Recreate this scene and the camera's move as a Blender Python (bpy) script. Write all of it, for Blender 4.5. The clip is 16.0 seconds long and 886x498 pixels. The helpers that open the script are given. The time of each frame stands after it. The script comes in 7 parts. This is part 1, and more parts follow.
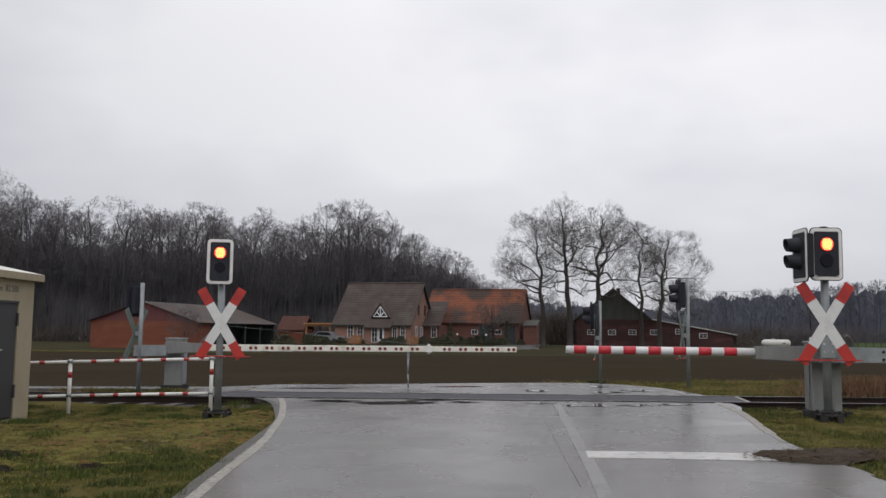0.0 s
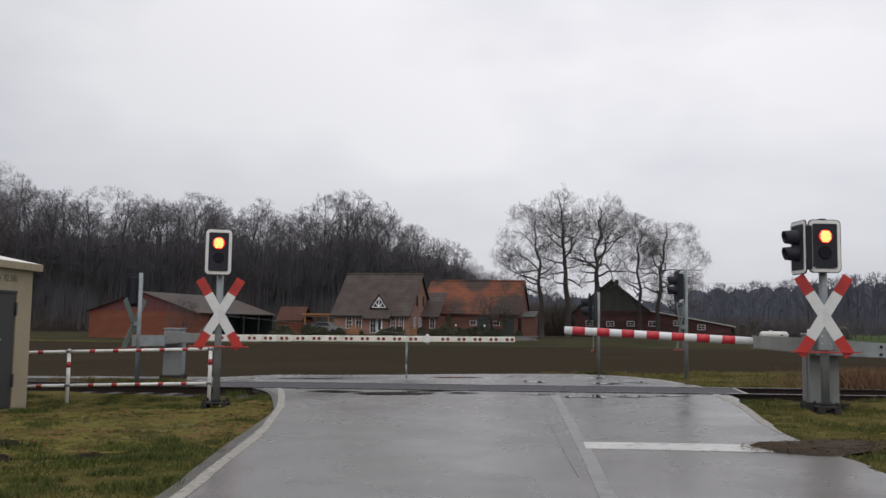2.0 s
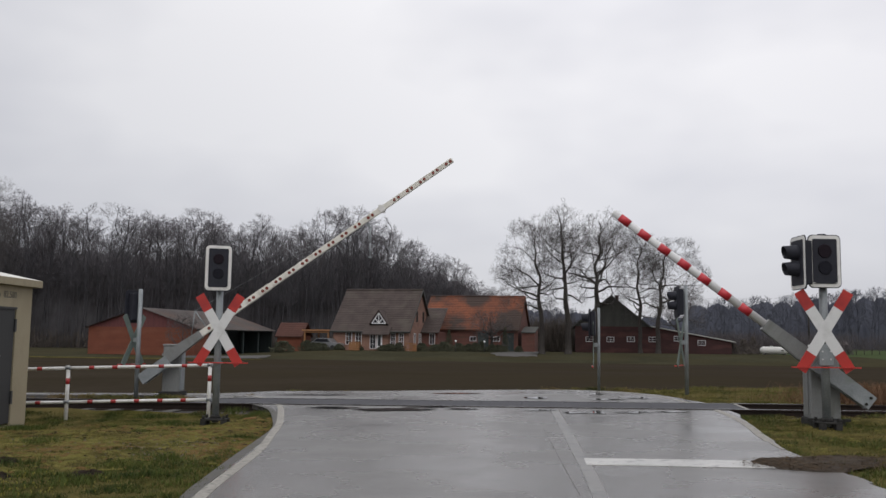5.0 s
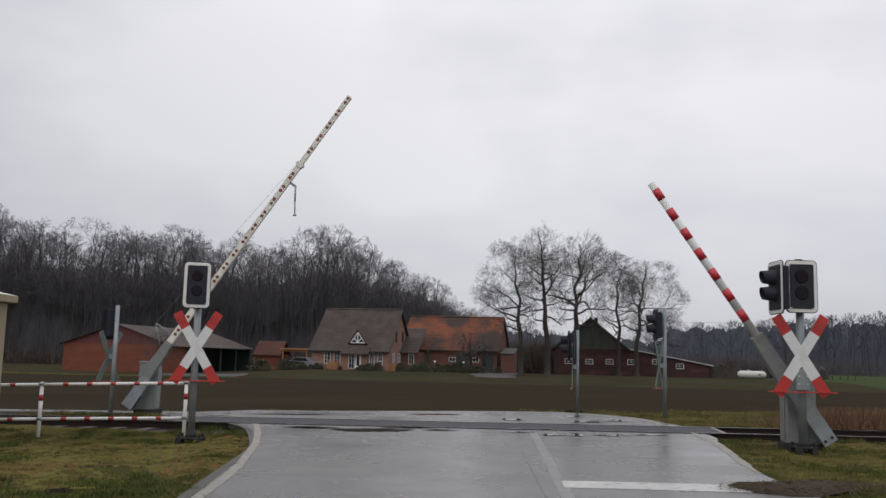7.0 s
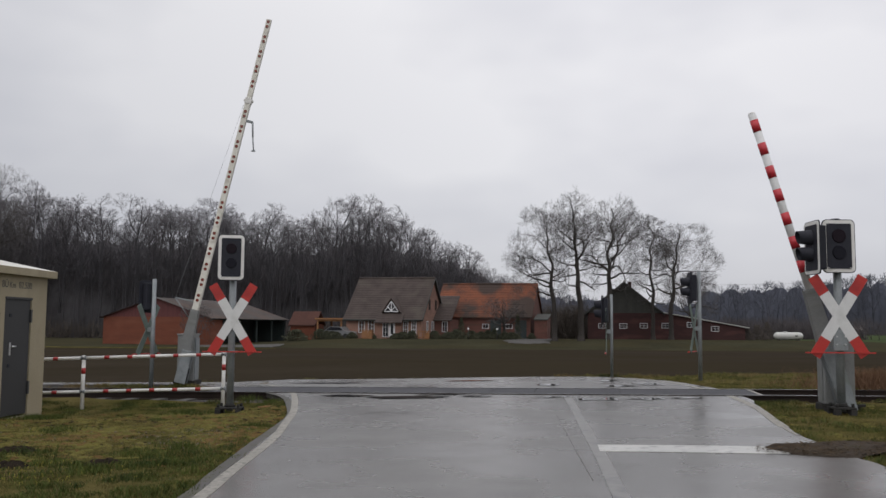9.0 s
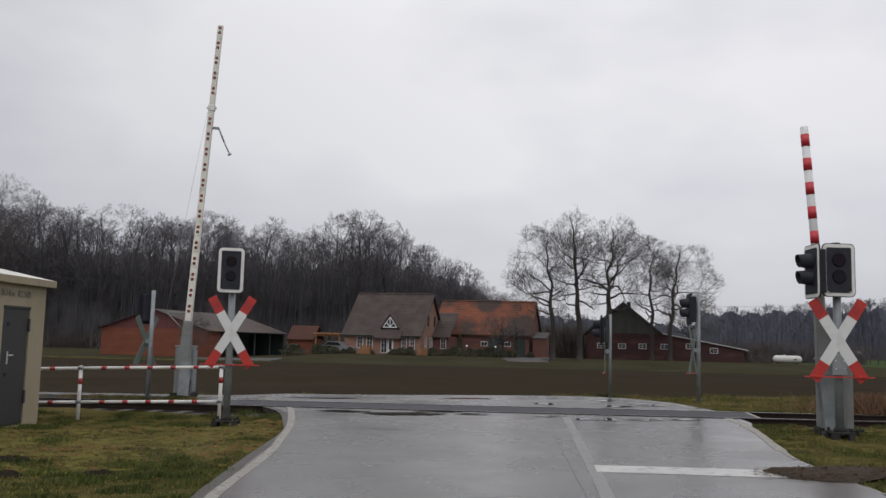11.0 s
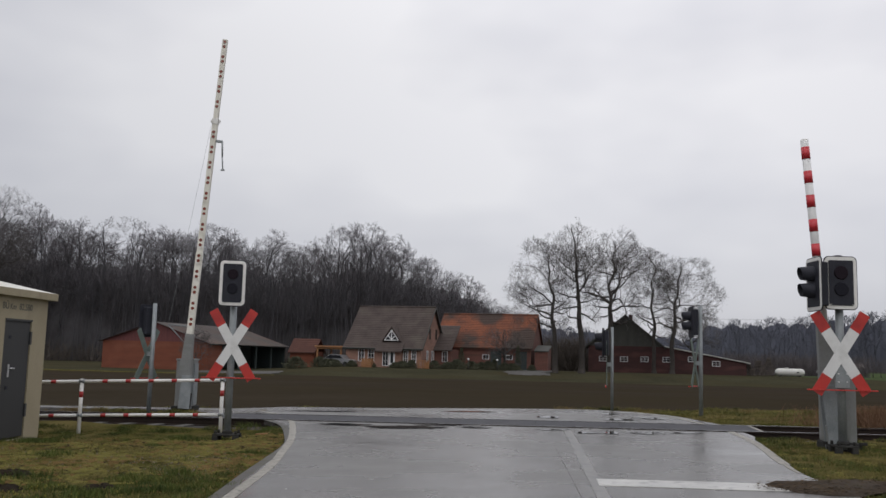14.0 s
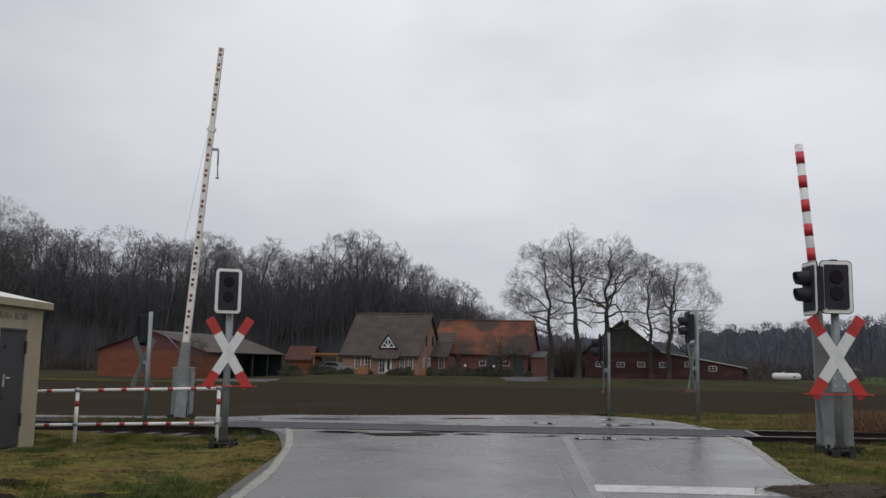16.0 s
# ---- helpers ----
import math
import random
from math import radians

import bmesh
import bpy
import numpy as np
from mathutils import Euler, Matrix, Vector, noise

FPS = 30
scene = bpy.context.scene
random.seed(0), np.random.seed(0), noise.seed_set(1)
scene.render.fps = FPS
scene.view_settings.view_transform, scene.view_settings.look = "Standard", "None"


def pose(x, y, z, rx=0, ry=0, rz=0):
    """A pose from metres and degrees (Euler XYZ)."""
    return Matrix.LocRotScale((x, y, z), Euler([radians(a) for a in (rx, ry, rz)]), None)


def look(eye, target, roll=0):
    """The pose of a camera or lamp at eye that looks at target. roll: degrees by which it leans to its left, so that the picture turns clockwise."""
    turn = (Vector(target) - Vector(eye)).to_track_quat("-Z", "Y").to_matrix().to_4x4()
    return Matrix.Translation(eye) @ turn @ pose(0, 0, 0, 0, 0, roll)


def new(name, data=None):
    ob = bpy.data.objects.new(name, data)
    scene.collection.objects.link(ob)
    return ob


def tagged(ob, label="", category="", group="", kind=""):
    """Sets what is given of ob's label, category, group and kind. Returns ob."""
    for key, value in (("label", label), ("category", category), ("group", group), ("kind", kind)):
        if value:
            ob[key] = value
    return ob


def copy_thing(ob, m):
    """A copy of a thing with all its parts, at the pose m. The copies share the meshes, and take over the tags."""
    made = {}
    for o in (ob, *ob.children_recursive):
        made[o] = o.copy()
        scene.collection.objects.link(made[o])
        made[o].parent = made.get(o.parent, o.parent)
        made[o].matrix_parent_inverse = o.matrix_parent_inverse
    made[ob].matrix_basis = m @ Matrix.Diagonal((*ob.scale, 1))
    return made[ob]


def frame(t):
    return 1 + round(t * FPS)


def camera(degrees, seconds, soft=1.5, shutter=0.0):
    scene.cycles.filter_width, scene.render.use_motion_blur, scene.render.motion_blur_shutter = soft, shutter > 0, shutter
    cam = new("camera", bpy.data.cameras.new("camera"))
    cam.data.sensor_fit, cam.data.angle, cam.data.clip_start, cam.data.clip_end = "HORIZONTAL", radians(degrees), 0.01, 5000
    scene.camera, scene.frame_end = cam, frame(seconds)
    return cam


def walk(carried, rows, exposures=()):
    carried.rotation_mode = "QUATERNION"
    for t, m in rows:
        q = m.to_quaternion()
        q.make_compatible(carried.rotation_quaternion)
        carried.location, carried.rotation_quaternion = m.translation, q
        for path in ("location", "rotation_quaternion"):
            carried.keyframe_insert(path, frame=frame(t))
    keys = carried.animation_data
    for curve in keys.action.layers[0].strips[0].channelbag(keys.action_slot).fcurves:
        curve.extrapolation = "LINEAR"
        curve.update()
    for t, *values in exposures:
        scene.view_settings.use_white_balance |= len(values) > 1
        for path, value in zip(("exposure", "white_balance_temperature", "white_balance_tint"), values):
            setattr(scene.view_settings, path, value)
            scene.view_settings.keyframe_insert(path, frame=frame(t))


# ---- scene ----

# ------------------------------------------------------------ camera
cam = camera(53.0, 16.0)
EYE = (0.0, 0.0, 1.3)
PATH = [  # seconds, pitch, roll, yaw
    (0.0, 5.360, -0.690, -0.707),
    (0.5, 5.142, -0.860, -0.620),
    (1.0, 4.919, -0.923, -0.509),
    (1.5, 4.860, -0.907, -0.561),
    (2.0, 4.781, -0.857, -0.806),
    (2.5, 4.625, -0.838, -0.924),
    (3.0, 4.763, -0.767, -0.973),
    (3.5, 4.325, -0.591, -0.633),
    (4.0, 4.519, -0.583, -0.421),
    (6.3, 7.076, -1.101, -2.016),
    (6.5, 6.925, -1.141, -2.185),
    (7.0, 7.121, -1.438, -2.151),
    (7.5, 6.919, -1.475, -2.100),
    (8.0, 7.102, -1.316, -2.192),
    (8.5, 5.832, -1.036, -1.376),
    (9.0, 5.000, -0.400, 0.000),
    (11.5, 6.203, -1.534, -0.162),
    (12.0, 6.179, -1.383, -0.250),
    (12.5, 6.131, -1.200, -0.242),
    (13.0, 6.315, -1.127, -0.077),
    (13.5, 6.469, -1.237, -0.088),
    (14.0, 6.903, -1.457, 0.002),
    (14.5, 7.441, -1.607, 0.093),
    (15.0, 7.626, -1.814, 0.149),
    (15.5, 7.540, -1.911, 0.356),
    (16.0, 7.333, -1.087, -0.212),
]
walk(cam, [(t, pose(*EYE, 90 + p, r, w)) for t, p, r, w in PATH],
     [(0.0, -0.08, 6500, 10), (4.0, -0.09, 6500, 10), (6.5, -0.16, 6490, 10), (9.0, -0.20, 6485, 10), (14.0, -0.20, 6470, 10), (15.0, -0.27, 6430, 10), (16.0, -0.27, 6370, 9)])

# ------------------------------------------------------------ light
world = bpy.data.worlds.new("overcast_sky")
scene.world = world
world.use_nodes = True
wn, wl = world.node_tree.nodes, world.node_tree.links
wn.clear()
SUN_EL, SUN_ROT = 38.0, 200.0
w_sky = wn.new("ShaderNodeTexSky")
w_sky.sky_type = "NISHITA"
w_sky.sun_disc = False
w_sky.sun_elevation, w_sky.sun_rotation = radians(SUN_EL), radians(SUN_ROT)
w_dim = wn.new("ShaderNodeMix")
w_dim.data_type, w_dim.blend_type = "RGBA", "MULTIPLY"
w_dim.inputs[0].default_value = 1.0
w_dim.inputs[7].default_value = (0.1, 0.1, 0.1, 1)
w_co = wn.new("ShaderNodeTexCoord")
w_sep = wn.new("ShaderNodeSeparateXYZ")
w_map = wn.new("ShaderNodeMapping")
w_map.inputs["Scale"].default_value = (1.0, 1.0, 2.2)
w_noise = wn.new("ShaderNodeTexNoise")
w_noise.inputs["Scale"].default_value, w_noise.inputs["Detail"].default_value = 1.7, 4.0
w_noise.inputs["Roughness"].default_value = 0.52
w_cloud = wn.new("ShaderNodeValToRGB")
w_cloud.color_ramp.elements[0].position, w_cloud.color_ramp.elements[1].position = 0.36, 0.66
w_cloud.color_ramp.elements[0].color = (0.655, 0.663, 0.722, 1)
w_cloud.color_ramp.elements[1].color = (0.955, 0.952, 0.972, 1)
w_up = wn.new("ShaderNodeValToRGB")  # an overcast sky is brighter overhead
w_up.color_ramp.elements[0].position, w_up.color_ramp.elements[1].position = 0.0, 1.0
w_up.color_ramp.elements[0].color = (0.72, 0.725, 0.745, 1)
w_up.color_ramp.elements[1].color = (1.7, 1.7, 1.7, 1)
w_low = w_up.color_ramp.elements.new(0.12)
w_low.color = (0.855, 0.858, 0.866, 1)
w_e = w_up.color_ramp.elements.new(0.33)
w_e.color = (1.0, 1.0, 1.0, 1)
w_mul = wn.new("ShaderNodeMix")
w_mul.data_type, w_mul.blend_type = "RGBA", "MULTIPLY"
w_mul.inputs[0].default_value = 1.0
w_side = wn.new("ShaderNodeValToRGB")  # the cloud is thinner in the north-east
w_side.color_ramp.elements[0].position, w_side.color_ramp.elements[1].position = 0.25, 0.75
w_side.color_ramp.elements[0].color, w_side.color_ramp.elements[1].color = (0.89, 0.89, 0.90, 1), (1.05, 1.04, 1.05, 1)
w_e2 = w_side.color_ramp.elements.new(0.58)
w_e2.color = (1.12, 1.11, 1.11, 1)
w_half = wn.new("ShaderNodeMath")
w_half.operation = "MULTIPLY_ADD"
w_half.inputs[1].default_value, w_half.inputs[2].default_value = 0.5, 0.5
w_mul2 = wn.new("ShaderNodeMix")
w_mul2.data_type, w_mul2.blend_type = "RGBA", "MULTIPLY"
w_mul2.inputs[0].default_value = 1.0
w_mix = wn.new("ShaderNodeMix")
w_mix.data_type = "RGBA"
w_mix.inputs[0].default_value = 0.93
w_bg = wn.new("ShaderNodeBackground")
w_bg.inputs["Strength"].default_value = 1.0
w_out = wn.new("ShaderNodeOutputWorld")
wl.new(w_co.outputs["Generated"], w_map.inputs[0])
wl.new(w_map.outputs[0], w_noise.inputs["Vector"])
wl.new(w_noise.outputs["Fac"], w_cloud.inputs[0])
wl.new(w_co.outputs["Generated"], w_sep.inputs[0])
wl.new(w_sep.outputs["Z"], w_up.inputs[0])
wl.new(w_cloud.outputs[0], w_mul.inputs[6])
wl.new(w_up.outputs[0], w_mul.inputs[7])
wl.new(w_sky.outputs[0], w_dim.inputs[6])
wl.new(w_dim.outputs[2], w_mix.inputs[6])
wl.new(w_sep.outputs["X"], w_half.inputs[0])
wl.new(w_half.outputs[0], w_side.inputs[0])
wl.new(w_mul.outputs[2], w_mul2.inputs[6])
wl.new(w_side.outputs[0], w_mul2.inputs[7])
wl.new(w_mul2.outputs[2], w_mix.inputs[7])
wl.new(w_mix.outputs[2], w_bg.inputs["Color"])
wl.new(w_bg.outputs[0], w_out.inputs[0])

sun_data = bpy.data.lights.new("sun", "SUN")
sun_data.energy, sun_data.angle, sun_data.color = 0.8, radians(70), (1.0, 0.98, 0.95)
sun = new("sun", sun_data)
sun.matrix_world = look((-20, -40, 50), (0, 0, 0))


# ------------------------------------------------------------ materials
def mat(name, low, high, rough=0.6, metal=0.0, scale=8.0, fine=60.0, bump=0.2, dist=0.01, stretch=(1, 1, 1),
        spot=None, spot_scale=3.0, spot_at=0.62, spot_soft=0.1, random_tone=0.0, spec=0.5, rough_vary=0.12, sharp=0.16):
    """Two-scale noise between two colours, fine relief, and optional stains of a third colour."""
    m = bpy.data.materials.new(name)
    m.use_nodes = True
    n, l = m.node_tree.nodes, m.node_tree.links
    b = n["Principled BSDF"]
    co = n.new("ShaderNodeTexCoord")
    mp = n.new("ShaderNodeMapping")
    mp.inputs["Scale"].default_value = stretch
    l.new(co.outputs["Object"], mp.inputs[0])
    big, small = n.new("ShaderNodeTexNoise"), n.new("ShaderNodeTexNoise")
    big.inputs["Scale"].default_value, big.inputs["Detail"].default_value = scale, 5
    small.inputs["Scale"].default_value, small.inputs["Detail"].default_value = fine, 4
    for q in (big, small):
        l.new(mp.outputs[0], q.inputs["Vector"])
    add = n.new("ShaderNodeMath")
    add.operation = "MULTIPLY_ADD"
    add.inputs[1].default_value = 0.45
    l.new(small.outputs["Fac"], add.inputs[0])
    half = n.new("ShaderNodeMath")
    half.operation = "MULTIPLY"
    half.inputs[1].default_value = 0.55
    l.new(big.outputs["Fac"], half.inputs[0])
    l.new(half.outputs[0], add.inputs[2])
    ramp = n.new("ShaderNodeValToRGB")
    ramp.color_ramp.elements[0].position, ramp.color_ramp.elements[1].position = 0.5 - sharp, 0.5 + sharp
    ramp.color_ramp.elements[0].color, ramp.color_ramp.elements[1].color = (*low, 1), (*high, 1)
    l.new(add.outputs[0], ramp.inputs[0])
    colour = ramp.outputs[0]
    if spot:
        sn = n.new("ShaderNodeTexNoise")
        sn.inputs["Scale"].default_value, sn.inputs["Detail"].default_value = spot_scale, 6
        l.new(mp.outputs[0], sn.inputs["Vector"])
        sr = n.new("ShaderNodeMapRange")
        sr.inputs[1].default_value, sr.inputs[2].default_value = spot_at - spot_soft, spot_at + spot_soft
        l.new(sn.outputs["Fac"], sr.inputs[0])
        sm = n.new("ShaderNodeMix")
        sm.data_type = "RGBA"
        sm.inputs[7].default_value = (*spot, 1)
        l.new(sr.outputs[0], sm.inputs[0])
        l.new(colour, sm.inputs[6])
        colour = sm.outputs[2]
    if random_tone:
        oi = n.new("ShaderNodeObjectInfo")
        rr = n.new("ShaderNodeMapRange")
        rr.inputs[3].default_value, rr.inputs[4].default_value = 1 - random_tone, 1 + random_tone
        l.new(oi.outputs["Random"], rr.inputs[0])
        hs = n.new("ShaderNodeHueSaturation")
        l.new(rr.outputs[0], hs.inputs["Value"])
        l.new(colour, hs.inputs["Color"])
        colour = hs.outputs[0]
    l.new(colour, b.inputs["Base Color"])
    rg = n.new("ShaderNodeMapRange")
    rg.inputs[3].default_value, rg.inputs[4].default_value = max(0.02, rough - rough_vary), min(1, rough + rough_vary)
    l.new(add.outputs[0], rg.inputs[0])
    l.new(rg.outputs[0], b.inputs["Roughness"])
    b.inputs["Metallic"].default_value = metal
    b.inputs["Specular IOR Level"].default_value = spec
    if bump:
        bp = n.new("ShaderNodeBump")
        bp.inputs["Strength"].default_value, bp.inputs["Distance"].default_value = bump, dist
        l.new(add.outputs[0], bp.inputs["Height"])
        l.new(bp.outputs[0], b.inputs["Normal"])
    return m


def wet_asphalt(name, dark, light, film):
    """Asphalt with a water film: damp rough stone, and smooth standing water where the noise lies low."""
    m = bpy.data.materials.new(name)
    m.use_nodes = True
    n, l = m.node_tree.nodes, m.node_tree.links
    b = n["Principled BSDF"]
    co = n.new("ShaderNodeTexCoord")
    mp = n.new("ShaderNodeMapping")
    mp.inputs["Scale"].default_value = (0.75, 0.8, 1.0)
    mp.inputs["Rotation"].default_value = (0, 0, radians(9))
    l.new(co.outputs["Object"], mp.inputs[0])
    pud = n.new("ShaderNodeTexNoise")
    pud.inputs["Scale"].default_value, pud.inputs["Detail"].default_value = 0.55, 5
    pud.inputs["Roughness"].default_value = 0.6
    l.new(mp.outputs[0], pud.inputs["Vector"])
    grain = n.new("ShaderNodeTexNoise")
    grain.inputs["Scale"].default_value, grain.inputs["Detail"].default_value = 90, 3
    l.new(co.outputs["Object"], grain.inputs["Vector"])
    patch = n.new("ShaderNodeTexNoise")
    patch.inputs["Scale"].default_value, patch.inputs["Detail"].default_value = 1.3, 6
    l.new(co.outputs["Object"], patch.inputs["Vector"])
    mixv = n.new("ShaderNodeMath")
    mixv.operation = "ADD"
    l.new(grain.outputs["Fac"], mixv.inputs[0])
    l.new(patch.outputs["Fac"], mixv.inputs[1])
    ramp = n.new("ShaderNodeValToRGB")
    ramp.color_ramp.elements[0].position, ramp.color_ramp.elements[1].position = 0.38, 0.64
    ramp.color_ramp.elements[0].color, ramp.color_ramp.elements[1].color = (*dark, 1), (*light, 1)
    hm = n.new("ShaderNodeMath")
    hm.operation = "MULTIPLY"
    hm.inputs[1].default_value = 0.5
    l.new(mixv.outputs[0], hm.inputs[0])
    l.new(hm.outputs[0], ramp.inputs[0])
    l.new(ramp.outputs[0], b.inputs["Base Color"])
    rr = n.new("ShaderNodeMapRange")
    rr.inputs[1].default_value, rr.inputs[2].default_value = film - 0.18, film + 0.18
    rr.inputs[3].default_value, rr.inputs[4].default_value = 0.33, 0.15
    l.new(pud.outputs["Fac"], rr.inputs[0])
    l.new(rr.outputs[0], b.inputs["Roughness"])
    bs = n.new("ShaderNodeMapRange")
    bs.inputs[1].default_value, bs.inputs[2].default_value = film - 0.06, film + 0.14
    bs.inputs[3].default_value, bs.inputs[4].default_value = 0.22, 0.03
    l.new(pud.outputs["Fac"], bs.inputs[0])
    bp = n.new("ShaderNodeBump")
    bp.inputs["Distance"].default_value = 0.004
    l.new(bs.outputs[0], bp.inputs["Strength"])
    l.new(grain.outputs["Fac"], bp.inputs["Height"])
    l.new(bp.outputs[0], b.inputs["Normal"])
    b.inputs["IOR"].default_value = 1.4
    return m


def glow(name, colour, strength):
    m = bpy.data.materials.new(name)
    m.use_nodes = True
    b = m.node_tree.nodes["Principled BSDF"]
    b.inputs["Base Color"].default_value = (0.3, 0.01, 0.01, 1)
    b.inputs["Emission Color"].default_value = (*colour, 1)
    b.inputs["Emission Strength"].default_value = strength
    b.inputs["Roughness"].default_value = 0.3
    return m


def glass(name, tint, rough=0.05):
    m = bpy.data.materials.new(name)
    m.use_nodes = True
    b = m.node_tree.nodes["Principled BSDF"]
    b.inputs["Base Color"].default_value = (*tint, 1)
    b.inputs["Roughness"].default_value = rough
    b.inputs["Transmission Weight"].default_value = 0.6
    b.inputs["IOR"].default_value = 1.5
    return m


M_ROAD = wet_asphalt("wet_asphalt", (0.062, 0.058, 0.054), (0.106, 0.100, 0.094), 0.54)
M_PANEL = mat("crossing_rubber", (0.030, 0.030, 0.035), (0.052, 0.052, 0.058), 0.7, scale=1.2, fine=60, bump=0.4, dist=0.004, spec=0.22)
M_WATER = mat("puddle_water", (0.02, 0.02, 0.02), (0.035, 0.035, 0.035), 0.03, scale=2, fine=20, bump=0, rough_vary=0.02)
M_LINE = mat("road_paint", (0.30, 0.30, 0.285), (0.50, 0.49, 0.46), 0.35, scale=2.5, fine=70, bump=0.3, dist=0.002,
             spot=(0.12, 0.12, 0.12), spot_scale=9, spot_at=0.64)
M_EDGE = mat("worn_road_paint", (0.20, 0.188, 0.162), (0.32, 0.305, 0.27), 0.6, spec=0.2, scale=5, fine=90, bump=0.3, dist=0.002,
             spot=(0.12, 0.115, 0.105), spot_scale=17, spot_at=0.60)
M_CENTRE = mat("faded_centre_paint", (0.115, 0.111, 0.105), (0.19, 0.185, 0.175), 0.4, scale=2.5, fine=70, bump=0.3, dist=0.002,
               spot=(0.10, 0.10, 0.10), spot_scale=5, spot_at=0.55)
M_GRASS = mat("short_grass", (0.017, 0.020, 0.006), (0.082, 0.074, 0.023), 0.85, sharp=0.09, scale=2.6, fine=38, bump=0.8, dist=0.05,
              spot=(0.102, 0.084, 0.034), spot_scale=0.9, spot_at=0.54, spec=0.0)
M_FIELD = mat("ploughed_field", (0.027, 0.022, 0.017), (0.045, 0.037, 0.029), 0.95, scale=0.25, fine=5, bump=0.9, dist=0.08,
              stretch=(0.5, 1, 1), spot=(0.034, 0.028, 0.0175), spot_scale=0.05, spot_at=0.5, spot_soft=0.2, spec=0.0)
M_LAWN = mat("dull_winter_lawn", (0.030, 0.029, 0.019), (0.055, 0.052, 0.032), 0.9, scale=0.15, fine=2.5, bump=0.3, dist=0.05, spec=0.0,
             spot=(0.048, 0.042, 0.024), spot_scale=0.12, spot_at=0.55)
M_SHOULDER = mat("gritty_road_shoulder", (0.045, 0.042, 0.038), (0.078, 0.073, 0.067), 0.6, scale=3, fine=60, bump=0.4, dist=0.005, spec=0.3,
                 spot=(0.05, 0.048, 0.026), spot_scale=4, spot_at=0.58)
# Shade between the trunks, paled for haze, is put into this colour.
M_UNDERWOOD = mat("shaded_underwood", (0.077, 0.071, 0.074), (0.122, 0.113, 0.117), 0.95, scale=0.1, fine=1.2, bump=0, spec=0.0)
M_HEDGE = mat("brown_grey_hedge_twigs", (0.068, 0.061, 0.062), (0.116, 0.105, 0.107), 0.95, scale=0.2, fine=2, bump=0, spec=0.0)
# Deep shade inside the wood is put into this dark colour.
M_WOODMASS = mat("shaded_wood_mass", (0.048, 0.045, 0.046), (0.074, 0.071, 0.073), 0.95, scale=0.35, fine=2.2, bump=0.6, dist=0.3,
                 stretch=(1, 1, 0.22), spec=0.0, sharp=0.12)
M_SEAM = mat("tarred_seam", (0.072, 0.068, 0.064), (0.100, 0.095, 0.090), 0.5, scale=6, fine=60, bump=0.2, dist=0.003, spec=0.3)
M_MEADOW = mat("far_meadow", (0.04, 0.054, 0.026), (0.064, 0.082, 0.04), 0.9, scale=0.06, fine=1.5, bump=0.3, dist=0.05, spec=0.0)
M_YARD = mat("wet_gravel_yard", (0.06, 0.057, 0.052), (0.105, 0.101, 0.095), 0.8, spec=0.1, scale=0.4, fine=10, bump=0.4, dist=0.02)
M_MUD = mat("wet_mud", (0.022, 0.016, 0.011), (0.055, 0.041, 0.028), 0.8, spec=0.12, scale=4, fine=40, bump=1.0, dist=0.03)
M_SOIL = mat("dark_wet_soil", (0.010, 0.008, 0.006), (0.030, 0.022, 0.015), 0.9, spec=0.05, scale=9, fine=60, bump=1.0, dist=0.03)
M_BALLAST = mat("track_ballast", (0.013, 0.011, 0.011), (0.039, 0.035, 0.030), 0.9, scale=4, fine=26, bump=1.0, dist=0.05)
M_RAIL = mat("rusty_rail", (0.013, 0.009, 0.007), (0.030, 0.020, 0.016), 0.7, metal=0.2, spec=0.2, scale=3, fine=40, bump=0.3, dist=0.003)
M_RAILTOP = mat("polished_rail_head", (0.25, 0.25, 0.26), (0.4, 0.4, 0.41), 0.25, metal=1.0, scale=3, fine=40, bump=0.05, dist=0.001)
M_SLEEPER = mat("concrete_sleeper", (0.043, 0.041, 0.037), (0.086, 0.080, 0.073), 0.85, scale=5, fine=50, bump=0.4, dist=0.006)
M_GALV = mat("galvanised_steel", (0.17, 0.188, 0.195), (0.29, 0.31, 0.315), 0.55, metal=0.35, scale=5, fine=60, bump=0.1, dist=0.002,
             spot=(0.15, 0.17, 0.15), spot_scale=2.5, spot_at=0.66, random_tone=0.06)
M_HOUSING = mat("grey_painted_steel", (0.15, 0.154, 0.15), (0.215, 0.22, 0.212), 0.5, scale=2.5, fine=40, bump=0.08, dist=0.002,
                stretch=(2, 2, 0.6), spot=(0.14, 0.145, 0.13), spot_scale=3, spot_at=0.62)
M_WHITE = mat("dull_white_paint", (0.60, 0.59, 0.56), (0.76, 0.75, 0.72), 0.5, scale=3, fine=40, bump=0.05, dist=0.001,
              spot=(0.45, 0.44, 0.40), spot_scale=4, spot_at=0.66)
M_CREAM = mat("cream_white_boom_paint", (0.58, 0.56, 0.49), (0.74, 0.72, 0.65), 0.5, scale=3, fine=40, bump=0.05, dist=0.001,
              spot=(0.42, 0.39, 0.33), spot_scale=5, spot_at=0.64)
M_REFLEX = mat("white_retroreflective_sheet", (0.56, 0.56, 0.55), (0.68, 0.68, 0.67), 0.45, scale=2, fine=80, bump=0.03, dist=0.001,
               spot=(0.45, 0.45, 0.43), spot_scale=3, spot_at=0.66)
